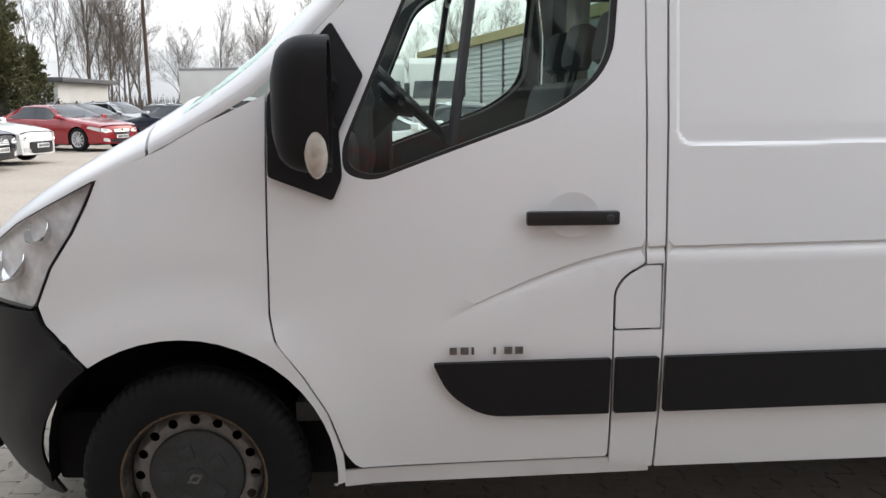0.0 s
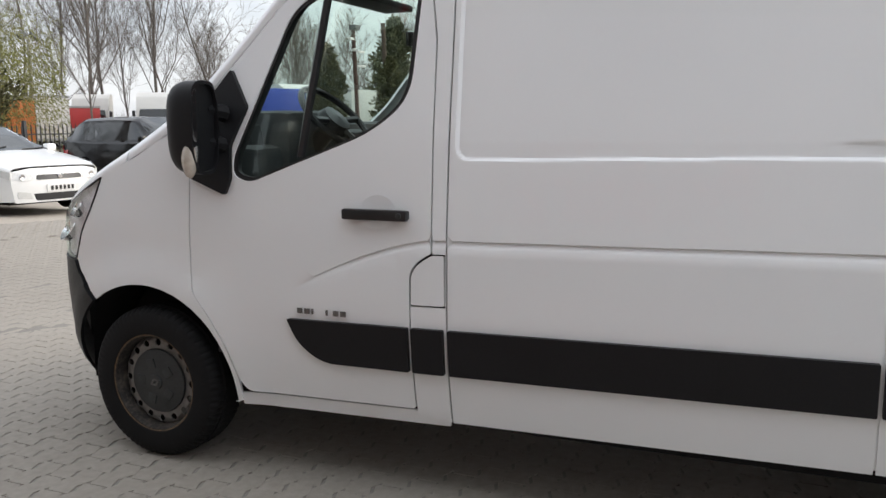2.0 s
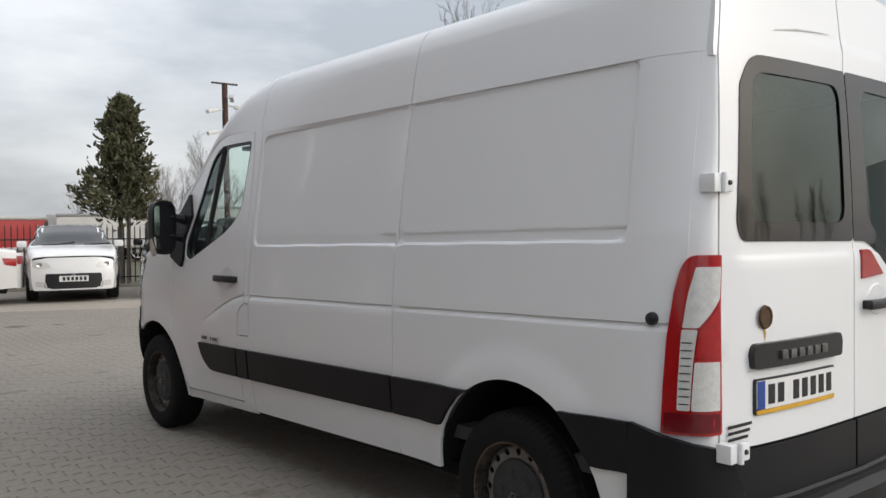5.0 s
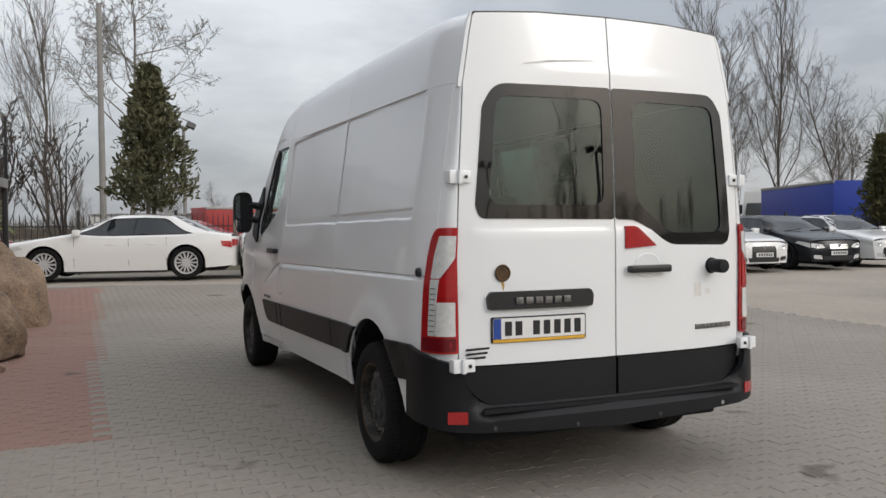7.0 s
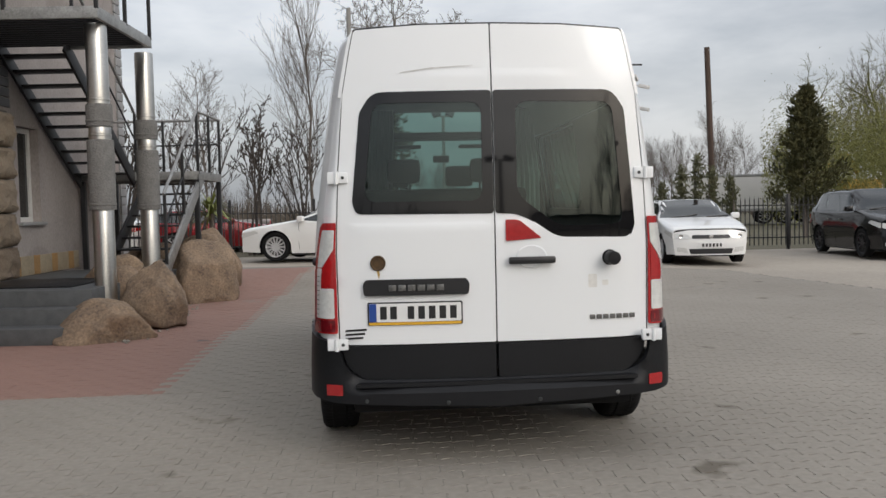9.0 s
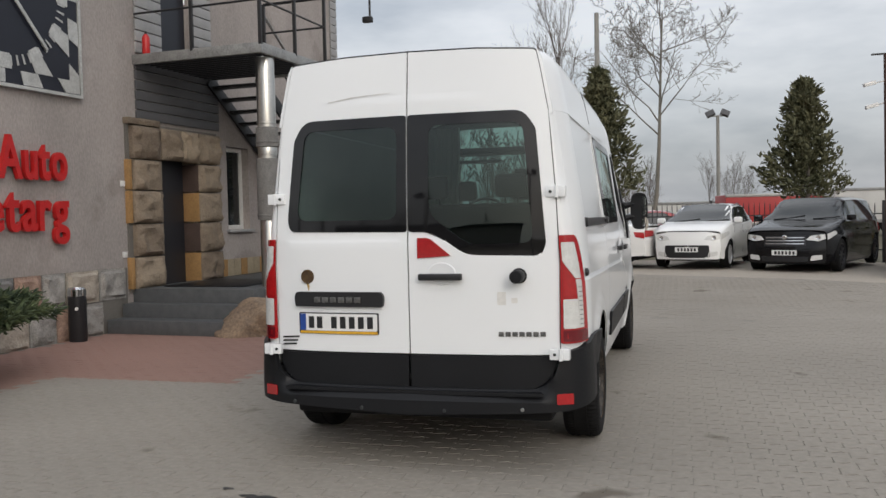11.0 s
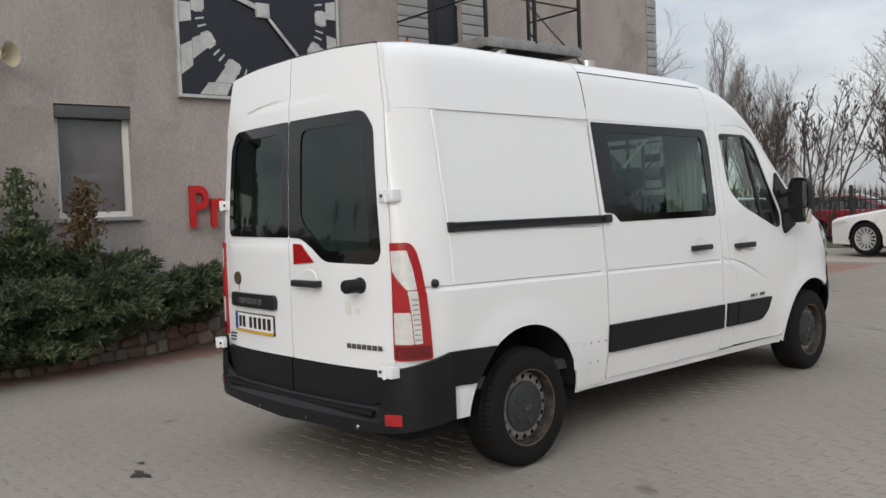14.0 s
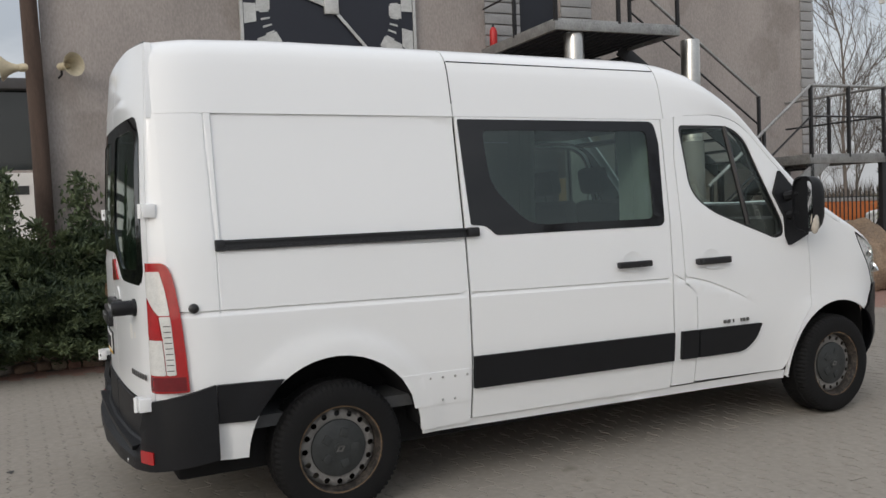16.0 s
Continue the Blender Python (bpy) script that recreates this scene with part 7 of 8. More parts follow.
conifer("dark green thuja tree behind the white saloon", (-0.62, 20.3), 5.5, 1.3, 1.9, M_thuja, 1, 6500)
conifer("ragged dark green thuja tree behind the parked cars", (5.15, 22.6), 5.15, 1.32, 1.9, M_thuja, 2, 6500)
conifer("olive green thuja tree by the fence", (26.3, 19.9), 4.55, 1.1, 1.2, M_olive, 3, 6000, 0)
conifer("olive green thuja tree by the fence", (32.7, 20.2), 4.5, 1.1, 1.0, M_olive, 4, 5000, 0)
conifer("broad dark pine tree behind the yard", (46, 26.5), 8.0, 3.0, 1.0, M_thuja, 5, 6500, 0, 1, 0.42)
conifer("young thuja tree beyond the fence", (40, 22.0), 4.2, 1.2, 0.4, M_olive, 6, 3500, 0)
conifer("tall yellow-green cypress behind the estate car", (15.8, 26.9), 5.7, 1.5, 1.3, M_olive, 7, 7000, 0, 2, 0.28)
for i, (x, y, h) in enumerate(((8.0, 19.0, 2.4), (8.45, 18.9, 2.7), (8.9, 18.95, 2.3), (7.5, 19.1, 1.9), (9.4, 18.9, 2.1))):
    conifer("slim clipped thuja along the fence", (x, y), h, 0.33, 0.1, M_thuja, 20 + i, 1100, 0.05, 1, 0.16)

# bare trees
tree_kinds = [branch_mesh("bare_tree_%s" % c, M_bark, s, h, sp, 4, kd, tr, up=u, first=f) for c, s, h, sp, kd, tr, u, f in (
    ("a", 3, 11, 0.55, (18, 9, 7), 0.10, 0.55, 0.2), ("b", 8, 12, 0.42, (20, 9, 7), 0.105, 0.9, 0.15), ("c", 15, 9, 0.68, (17, 9, 7), 0.09, 0.4, 0.25), ("d", 21, 10, 0.55, (18, 9, 7), 0.10, 0.65, 0.2))]


def bare_tree(kind, x, y, s, turn, label="leafless tree with fine grey twigs", z=0.0, material=None):
    t = thing("tree", label, "tree", "bare trees")
    for nm, me in zip(("trunk", "crown"), tree_kinds[kind]):
        o = new(nm, me)
        o.parent = t
    t.matrix_basis = pose(x, y, z, 0, 0, turn) @ Matrix.Scale(s, 4)
    return t


rg = random.Random(11)
tree_kinds.append(branch_mesh("bare_tree_e", M_palebark, 52, 10, 0.85, 5, (13, 7, 6, 5), 0.11, (7, 5, 4, 3, 3), up=0.22, first=0.42, twig=0.008))
bare_tree(4, 0.05, 43.5, 1.28, 40, "pale-trunked leafless tree with a round crown")
bare_tree(1, -3.4, 34, 0.8, 200, "slender leafless tree behind the fence")
bare_tree(2, -7.5, 31, 0.75, 10)
for kind, x, y, sc, turn in ((1, 31.0, 47.0, 0.70, 130), (3, 27.6, 46.5, 0.68, 250), (0, 34.0, 49.0, 0.76, 20), (1, 46.5, 52.0, 1.45, 80), (3, 50.0, 55.0, 1.6, 300), (0, 48.0, 57.0, 1.25, 10), (1, 54.0, 53.0, 1.5, 190), (2, 58.0, 50.0, 1.5, 60)):
    bare_tree(kind, x, y, sc, turn, "tall leafless poplar behind the trucks")
for i in range(84):
    b = radians(rg.uniform(17, 100))                       # bearing, clockwise from +y
    d = rg.uniform(58, 92) if b > radians(33) else rg.uniform(90, 125)
    bare_tree(rg.randrange(4), d * math.sin(b), d * math.cos(b), rg.uniform(0.75, 1.1) * (0.86 if b > radians(50) else 1.0 if b > radians(30) else 0.8), rg.uniform(0, 360))
for i in range(46):
    b = radians(rg.uniform(-55, 18))
    d = rg.uniform(95, 140)
    bare_tree(rg.randrange(4), d * math.sin(b), d * math.cos(b), rg.uniform(0.45, 0.7), rg.uniform(0, 360))
for i in range(22):
    b = radians(rg.uniform(-44, -19))
    d = rg.uniform(48, 68)
    bare_tree(rg.randrange(4), d * math.sin(b), d * math.cos(b), rg.uniform(0.6, 0.85), rg.uniform(0, 360))
for i, (x, y, sc) in enumerate(((-21.0, 33.5, 0.95), (-19.2, 40.0, 0.75))):
    bare_tree(i % 4, x, y, sc, 70 * i, "leafless tree with fine twigs beyond the yard")
for i in range(34):                                         # woods behind the walker's back
    b = radians(rg.uniform(104, 255))
    d = rg.uniform(75, 110)
    bare_tree(rg.randrange(4), d * math.sin(b), d * math.cos(b), rg.uniform(0.5, 0.8), rg.uniform(0, 360))
# distant low scrub
far = mat("far_scrub", (0.12, 0.10, 0.08), 1.0, vary=0.4, big=0.2, fine=2)
V, F = [], []
for i in range(26000):
    b = radians(rg.uniform(-75, 95))
    d = rg.uniform(85, 150)
    hh = rg.uniform(1.2, 4.6) * (0.7 + 0.5 * noise.noise(Vector((b * 9, 3, 1))))
    p = Vector((d * math.sin(b), d * math.cos(b), 0))
    w = Vector((math.cos(b), -math.sin(b), 0)) * rg.uniform(0.02, 0.06)
    ln = w.normalized() * rg.uniform(-0.9, 0.9)
    j = len(V)
    V += [p - w, p + w, p + ln + Vector((0, 0, hh))]
    F.append((j, j + 1, j + 2))
tagged(new("scrub", mesh_from("scrub", V, F, far, False)), "far grey-brown scrub along the horizon", "scrub", kind="stuff")
M_sumac = mat("dark_sumac_bark", (0.085, 0.07, 0.06), 0.95, vary=0.4, big=2, fine=25)
# sumac thicket with dark fruit heads
for i, (x, y, s) in enumerate(((-2.6, 21.3, 1.0), (-4.3, 21.6, 1.05), (-6.2, 21.5, 1.1), (-8.3, 22.0, 1.1), (-10.5, 22.0, 1.0))):
    me = branch_mesh("sumac", M_sumac, 40 + i, 3.6, 0.58, 4, (6, 4, 3), 0.05, (6, 5, 4, 4), up=0.62, first=0.35, knobs=0.021, stems=4, twig=0.008, wander=0.5)
    t = thing("sumac", "leafless sumac with dark fruit heads", "shrub", "sumacs")
    for nm, m in zip(("trunk", "crown"), me):
        o = new(nm, m)
        o.parent = t
    t.matrix_basis = pose(x, y, 0.1, 0, 0, 50 * i) @ Matrix.Scale(s, 4)
# budding willow
me = branch_mesh("willow", M_willow, 77, 8.0, 0.75, 4, (14, 9, 7), 0.18, (6, 4, 3, 3), up=0.15, first=0.2)
M_bud = mat("yellow_green_buds", (0.24, 0.24, 0.07), 0.8, vary=0.4, big=1)
buds = []
for i in range(15000):
    a, r = rg.uniform(0, 6.283), rg.random() ** 0.6
    buds.append(((3.4 * r * math.cos(a), 3.4 * r * math.sin(a), 4.6 + rg.gauss(0, 1.5) - 1.2 * r), (math.cos(a), math.sin(a), -0.6)))
me = list(me) + [leaf_cloud("buds", M_bud, rg, buds, 0.15, 0.3, 0.45)]
for x, y, s in ((26.5, 38.9, 1.0), (22.6, 38.0, 0.9)):
    t = thing("willow", "willow with yellow-green budding twigs", "tree", "willows")
    for nm, m in zip(("trunk", "crown", "buds"), me):
        o = new(nm, m)
        o.parent = t
    t.matrix_basis = pose(x, y, 0) @ Matrix.Scale(s, 4)


# fence along the yard
def fence_run(pts, h=1.55, name_label="black steel picket fence with spiked tops"):
    f = thing("fence", name_label, "fence")
    f["kind"] = "structure"
    V, F = [], []
    k = B()
    for a, b in zip(pts, pts[1:]):
        a, b = Vector((*a, 0)), Vector((*b, 0))
        d = (b - a).normalized()
        nrm = Vector((-d.y, d.x, 0))
        ln = (b - a).length
        for i in range(int(ln / 0.135)):
            p = a + d * i * 0.135
            z0 = ground_z(p.x, p.y)
            j = len(V)
            for z, w in ((0.1, 0.012), (h - 0.12, 0.012)):
                V += [p + d * w + nrm * w + Vector((0, 0, z0 + z)), p - d * w + nrm * w + Vector((0, 0, z0 + z)), p - d * w - nrm * w + Vector((0, 0, z0 + z)), p + d * w - nrm * w + Vector((0, 0, z0 + z))]
            V.append(p + Vector((0, 0, z0 + h)))
            for q in range(4):
                F += [(j + q, j + (q + 1) % 4, j + 4 + (q + 1) % 4, j + 4 + q), (j + 4 + q, j + 4 + (q + 1) % 4, j + 8)]
        for z in (0.3, h - 0.3):
            k = B()
            za, zb = ground_z(a.x, a.y), ground_z(b.x, b.y)
            tube(k, [a + Vector((0, 0, za + z)), b + Vector((0, 0, zb + z))], 0.022, 4)
            part("rail", k, M_darkmetal, f)
        for i in range(int(ln / 2.4) + 1):
            p = a + d * i * 2.4
            z0 = ground_z(p.x, p.y)
            k = B()
            box(k, (p.x - 0.04, p.y - 0.04, z0 - 0.1), (p.x + 0.04, p.y + 0.04, z0 + h + 0.05), None, 0.008)
            part("post", k, M_darkmetal, f)
    o = tagged(new("pickets", mesh_from("pickets", V, F, M_darkmetal, False)), kind="stuff")
    o.parent = f


fence_run([(-26, 21.0), (-12, 20.6), (6.7, 19.9), (14, 19.6), (48, 20.4)])


# trucks beyond the fence
def trailer(where, heading, colour, label, L=12.0, W=2.5, z1=3.7, z0=1.2):
    t = thing("trailer", label, "trailer", "trailers")
    k = B()
    box(k, (-L / 2, -W / 2, z0), (L / 2, W / 2, z1), None, 0.04)
    part("curtain_side", k, colour, t)
    for s in (-1, 1):
        for za, zb in ((z1 - 0.12, z1 + 0.03), (z0 - 0.12, z0 + 0.05)):
            k = B()
            box(k, (-L / 2 - 0.02, s * W / 2 - 0.05, za), (L / 2 + 0.02, s * W / 2 + 0.03, zb), None, 0.01)
            part("edge_beam", k, M_galv, t)
    k = B()
    box(k, (-L / 2, -0.5, 0.8), (L / 2, 0.5, z0 - 0.1), None, 0.02)
    part("chassis", k, M_frame, t)
    for x in (-L / 2 + 1.4, -L / 2 + 2.6, -L / 2 + 3.8):
        for s in (-1, 1):
            car_wheel(t, x, s * (W / 2 - 0.2), 0.5, s, M_alu, 8)
    t.matrix_basis = pose(where[0], where[1], 0, 0, 0, heading)


def truck(where, heading, colour, label):
    t = thing("truck", label, "truck", "trucks")
    k = B()
    o = [(-1.1, 0.55), (1.05, 0.55), (1.15, 1.4), (1.0, 2.5), (0.6, 3.35), (-0.2, 3.65), (-1.1, 3.6)]
    skin(rounded(o, 0.12), [], lambda u, v, d: Vector((u, 1.24 + d, v)), 0.3, 2.48, bm=k)
    part("cab", k, colour, t)
    k = B()
    skin(rounded([(-1.1, 1.65), (1.1, 1.65), (1.0, 2.5), (-1.0, 2.5)], 0.1), [], lambda u, v, d: Vector((1.17 - (v - 1.5) * 0.14 + d, u, v)), 0.3, 0.05, bm=k)
    part("windscreen", k, M_carglass, t)
    for s in (-1, 1):
        k = B()
        skin(rounded([(-0.1, 1.65), (0.9, 1.65), (0.8, 2.45), (-0.1, 2.45)], 0.06), [], lambda u, v, d: Vector((u, s * (1.245 + d), v)), 0.3, 0.012, bm=k)
        part("side_window", k, M_carglass, t)
        k = B()
        box(k, (0.95, s * 1.4 - 0.1, 1.75), (1.1, s * 1.4 + 0.1, 2.4), None, 0.04)
        part("mirror", k, M_trim, t)
        for x in (0.3, -3.0):
            car_wheel(t, x, s * 1.0, 0.5, s, M_alu, 8)
    k = B()
    box(k, (-4.0, -0.5, 0.7), (-1.0, 0.5, 1.0), None, 0.03)
    part("chassis", k, M_frame, t)
    k = B()
    box(k, (1.08, -1.1, 0.6), (1.2, 1.1, 1.3), None, 0.03)
    part("grille", k, M_trim, t)
    t.matrix_basis = pose(where[0], where[1], 0, 0, 0, heading)


T_blue = mat("blue_tarpaulin", (0.02, 0.055, 0.36), 0.5, vary=0.2, big=1)
T_red = mat("red_tarpaulin", (0.40, 0.03, 0.03), 0.5, vary=0.2, big=1)
T_white = mat("white_tarpaulin", (0.62, 0.61, 0.58), 0.6, vary=0.15, big=1)
T_orange = mat("orange_machine_paint", (0.50, 0.14, 0.03), 0.5, vary=0.2)
T_yel = mat("yellow_machine_paint", (0.60, 0.33, 0.03), 0.5, vary=0.2)
trailer((34.1, 30.3), 62.7, T_blue, "lorry trailer with a blue tarpaulin", 11.1, 2.5, 3.15, 0.95)
truck((43.5, 49.5), 215, T_white, "white lorry cab beyond the fence")
truck((43.0, 43.2), 215, T_white, "white lorry cab beyond the fence")
truck((37.6, 28.3), 240, T_white, "white lorry cab beyond the fence")
trailer((43.0, 29.0), 62, T_white, "white box trailer beyond the fence", 7, 2.5, 3.4)
trailer((50, 29.0), 62, T_red, "lorry trailer with a red tarpaulin", 6, 2.5, 3.5)
trailer((39.5, 48.0), 150, T_red, "red box trailer beyond the fence", 4, 2.4, 2.7)
trailer((36.4, 47.5), 150, T_white, "white box body standing beyond the fence", 4, 2.4, 3.3, 0.6)
trailer((34.0, 46.6), 150, T_orange, "orange container beyond the fence", 2.4, 2.3, 3.1, 0.4)
trailer((22.5, 46.5), 160, T_white, "white box trailer beyond the fence", 9, 2.5, 3.0, 0.9)
trailer((6.2, 44.5), 190, T_red, "red lorry body in the far yard", 5, 2.5, 2.3, 0.8)
trailer((12.5, 46), 175, T_white, "white lorry body in the far yard", 5.5, 2.5, 2.5, 0.8)
trailer((1.5, 47), 175, T_white, "white shed-like lorry body in the far yard", 6, 2.5, 2.0, 0.6)
trailer((-8.0, 27.0), 185, T_red, "red lorry body beyond the fence", 7, 2.5, 1.1, 0.4)
trailer((-16.5, 30.0), 175, T_orange, "orange machine bodies beyond the fence", 8, 2.5, 1.3, 0.4)
loader = thing("loader", "yellow loader arm raised beyond the fence", "machine")
k = B()
tube(k, [(26.2, 46.0, 2.6), (28.4, 46.0, 4.1), (29.2, 46, 3.0)], [0.28, 0.25, 0.22], 6)
part("boom", k, T_yel, loader)
k = B()
box(k, (28.2, 45.4, 0.3), (30.4, 46.8, 2.6), None, 0.1)
part("body", k, T_yel, loader)


# poles
def pole(name, label, p, h, r0, r1, material, lean=(0, 0)):
    t = thing(name, label, "pole")
    k = B()
    tube(k, [(p[0], p[1], -0.1), (p[0] + lean[0] / 2, p[1] + lean[1] / 2, h / 2), (p[0] + lean[0], p[1] + lean[1], h)], [r0, (r0 + r1) / 2, r1], 12)
    part("mast", k, material, t)
    return t


M_rustpole = mat("rusty_brown_pole", (0.09, 0.045, 0.035), 0.8, vary=0.4, big=3)
M_conc = mat("concrete_post", (0.30, 0.29, 0.27), 0.9, vary=0.25, big=3)
cp = pole("camera_pole", "rusty brown pole with white surveillance cameras", (6.7, 19.35), 5.35, 0.085, 0.075, M_rustpole, (-0.04, 0))
for i, (dx, dy, z, a) in enumerate(((0.38, -0.1, 4.72, -20), (0.40, 0.0, 4.1, -35), (-0.42, -0.1, 4.6, 200), (-0.35, 0.0, 4.05, 190), (0.1, -0.2, 4.95, 60))):
    k = B()
    m = Matrix.Translation((6.66 + dx, 19.35 + dy, z)) @ Matrix.Rotation(radians(a), 4, 'Z') @ Matrix.Rotation(radians(14), 4, 'Y')
    box(k, (-0.16, -0.055, -0.05), (0.16, 0.055, 0.05), m, 0.02)
    cm = part("camera_body", k, M_pvc, cp, "white camera housing")
    k = B()
    tube(k, [m @ Vector((0, 0, 0)), (6.66, 19.35, z + 0.08)], 0.018, 6)
    part("bracket", k, M_pvc, cp)
k = B()
box(k, (6.3, 19.32, 5.33), (7.02, 19.38, 5.37))
part("crossbar", k, M_darkmetal, cp)
pole("wooden_pole", "tall weathered wooden pole by the fence", (9.5, 20.3), 6.0, 0.10, 0.08, M_oldwood, (-0.2, 0))
pole("steel_mast", "tall slim grey mast behind the fence", (-1.5, 29.8), 9.4, 0.13, 0.09, M_conc)
pole("wooden_pole", "tall wooden pole behind the cars", (33.2, 20.6), 6.1, 0.13, 0.10, M_oldwood, (-0.4, 0))
pole("wooden_pole", "slim wooden pole behind the cars", (50.5, 19.5), 8.5, 0.12, 0.10, M_oldwood, (-0.4, 0))


def flood(p, h, label):
    t = pole("floodlight_mast", label, p, h, 0.13, 0.10, M_conc)
    for s in (-1, 1):
        k = B()
        box(k, (-0.28, -0.10, -0.2), (0.28, 0.10, 0.2), Matrix.Translation((p[0] + 0.45 * s, p[1], h + 0.12)) @ Matrix.Rotation(radians(25 * s), 4, 'Y') @ Matrix.Rotation(radians(-30), 4, 'X'), 0.03)
        part("floodlight", k, M_board, t)
    k = B()
    tube(k, [(p[0] - 0.55, p[1], h - 0.05), (p[0] + 0.55, p[1], h - 0.05)], 0.04, 6)
    part("crossbar", k, M_conc, t)


flood((4.0, 52.0), 7.5, "grey floodlight mast in the far yard")
flood((35.5, 46.3), 6.8, "pale concrete lamp post beyond the fence")
cp2 = pole("camera_pole", "brown pole with cameras and lamp behind the cars", (26.4, 18.5), 5.1, 0.09, 0.08, M_rustpole, (-0.35, 0))
for i, (dx, z, a) in enumerate(((-0.45, 5.9, 185), (-0.2, 5.5, 220), (0.3, 5.45, -20), (0.35, 4.9, -40))):
    k = B()
    m = Matrix.Translation((26.15 + dx, 18.4, z - 1.2)) @ Matrix.Rotation(radians(a), 4, 'Z')
    box(k, (-0.17, -0.06, -0.05), (0.17, 0.06, 0.05), m, 0.02)
    part("camera_body", k, M_pvc, cp2, "white camera housing")
k = B()
box(k, (25.9, 18.3, 5.05), (26.3, 18.6, 5.25), None, 0.04)
part("lamp", k, M_board, cp2)
mast = thing("lattice_mast", "thin red and white radio mast with antenna panels, far away", "mast")
for q in range(6):
    k = B()
    tube(k, [(-69.2, 106, 6 * q), (-69.2, 106, 6 * q + 6)], 0.3, 8)
    part("section", k, T_red if q % 2 else M_pvc, mast)
k = B()
for z in (14.0, 19.0, 23.5):
    for a in (0, 120, 240):
        c, n = math.cos(radians(a)), math.sin(radians(a))
        tube(k, [(-69.2, 106, z), (-69.2 + 1.7 * c, 106 + 1.7 * n, z + 1.2), (-69.2 + 1.7 * c, 106 + 1.7 * n, z + 3.6), (-69.2, 106, z + 4.6)], 0.05, 4)
part("bracing", k, M_galv, mast)
for a in (20, 140, 260):
    k = B()
    c, n = math.cos(radians(a)), math.sin(radians(a))
    box(k, (-69.2 + 2.0 * c - 0.3, 106 + 2.0 * n - 0.3, 26.2), (-69.2 + 2.0 * c + 0.3, 106 + 2.0 * n + 0.3, 29.4), None, 0.08)
    tube(k, [(-69.2, 106, 27), (-69.2 + 2.0 * c, 106 + 2.0 * n, 27)], 0.08, 4)
    part("antenna", k, M_pvc, mast)

# lorries at the far end of the east yard
for i, (x, y) in enumerate(((40.0, 2.4), (40.5, 5.2), (40.2, 8.2))):
    truck((x, y), 180 + 6 * i, T_white, "lorry cab parked at the far end of the yard")
trailer((47, 12.5), 80, T_white, "white box trailer at the end of the yard", 8, 2.5, 3.4)
# long pale hall beyond the east yard: ribbed panels between posts under an ochre eaves board
hall = thing("storage_hall", "long white ribbed-panel hall with dark posts and ochre eaves", "building")
hall["kind"] = "structure"
run = Vector((-24.4, -4.6, 0)).normalized()
MH = Matrix.Translation((69.5, 2.2, 0)) @ Matrix.Rotation(math.atan2(run.y, run.x), 4, 'Z')
M_hall = mat("white_ribbed_sheet", (0.55, 0.58, 0.57), 0.6, vary=0.12, big=0.6, fine=5, stretch=(1, 1, 6))
for i in range(8):
    x0 = 4.6 * i
    k = B()
    box(k, (x0 + 0.1, -0.1, -0.1), (x0 + 4.5, 0.15, 5.05), MH)
    for j in range(17):
        box(k, (x0 + 0.1, -0.17, 0.1 + 0.295 * j), (x0 + 4.5, -0.1, 0.27 + 0.295 * j), MH)
    part("panel", k, M_hall, hall)
    k = B()
    box(k, (x0 - 0.1, -0.24, -0.1), (x0 + 0.1, 0.15, 5.05), MH)
    part("post", k, M_board, hall)
k = B()
box(k, (-0.3, -0.45, 5.05), (37.2, 0.3, 5.55), MH)
part("eaves", k, mat("ochre_eaves_board", (0.42, 0.36, 0.17), 0.7, vary=0.3, big=1), hall, "faded ochre eaves board")
k = B()
box(k, (-0.2, 0.32, -0.1), (37.1, 9.0, 5.5), MH)
part("body", k, M_hall, hall)
# a tree and lamp posts across the yard, seen mirrored in the rear windows
bare_tree(2, 16.1, -27.5, 1.05, 30, "leafless tree standing alone across the yard")
bare_tree(0, 17.5, -33.0, 0.6, 130, "leafless tree across the yard")
flood((17.8, -27.0), 7.4, "slim lamp post across the yard")
flood((4.6, -30.0), 6.4, "slim lamp post across the yard")
flood((-9.5, -33.0), 5.2, "slim lamp post across the yard")
# low buildings across the yard behind the camera, seen in glass
for x0, y0, w, d, h in ((-34, -70, 38, 10, 3.6), (16, -75, 34, 9, 3.2)):
    s = thing("far_hall", "plain grey hall across the yard", "building")
    k = B()
    box(k, (x0, y0, 0), (x0 + w, y0 + d, h), None, 0.05)
    part("wall", k, M_render, s)
    k = B()
    box(k, (x0 - 0.3, y0 - 0.3, h), (x0 + w + 0.3, y0 + d + 0.3, h + 0.3), None, 0.05)
    part("roof", k, M_board, s)
shed = thing("low_building", "low white building with flat roof behind the cars", "building")
k = B()
box(k, (44, 22.5, 0), (52, 28, 2.6), None, 0.03)
part("wall", k, T_white, shed)
k = B()
box(k, (43.5, 22, 2.6), (52.5, 28.5, 2.85), None, 0.03)
part("roof", k, M_board, shed)

# boulders by the stair foot
M_rock = mat("tan_boulder", (0.33, 0.235, 0.155), 0.92, vary=0.45, big=2.6, fine=34, second=(0.12, 0.088, 0.066), bump=0.012, bump_scale=38, stain=(1.7, 0.58, (0.72, 0.68, 0.66)))


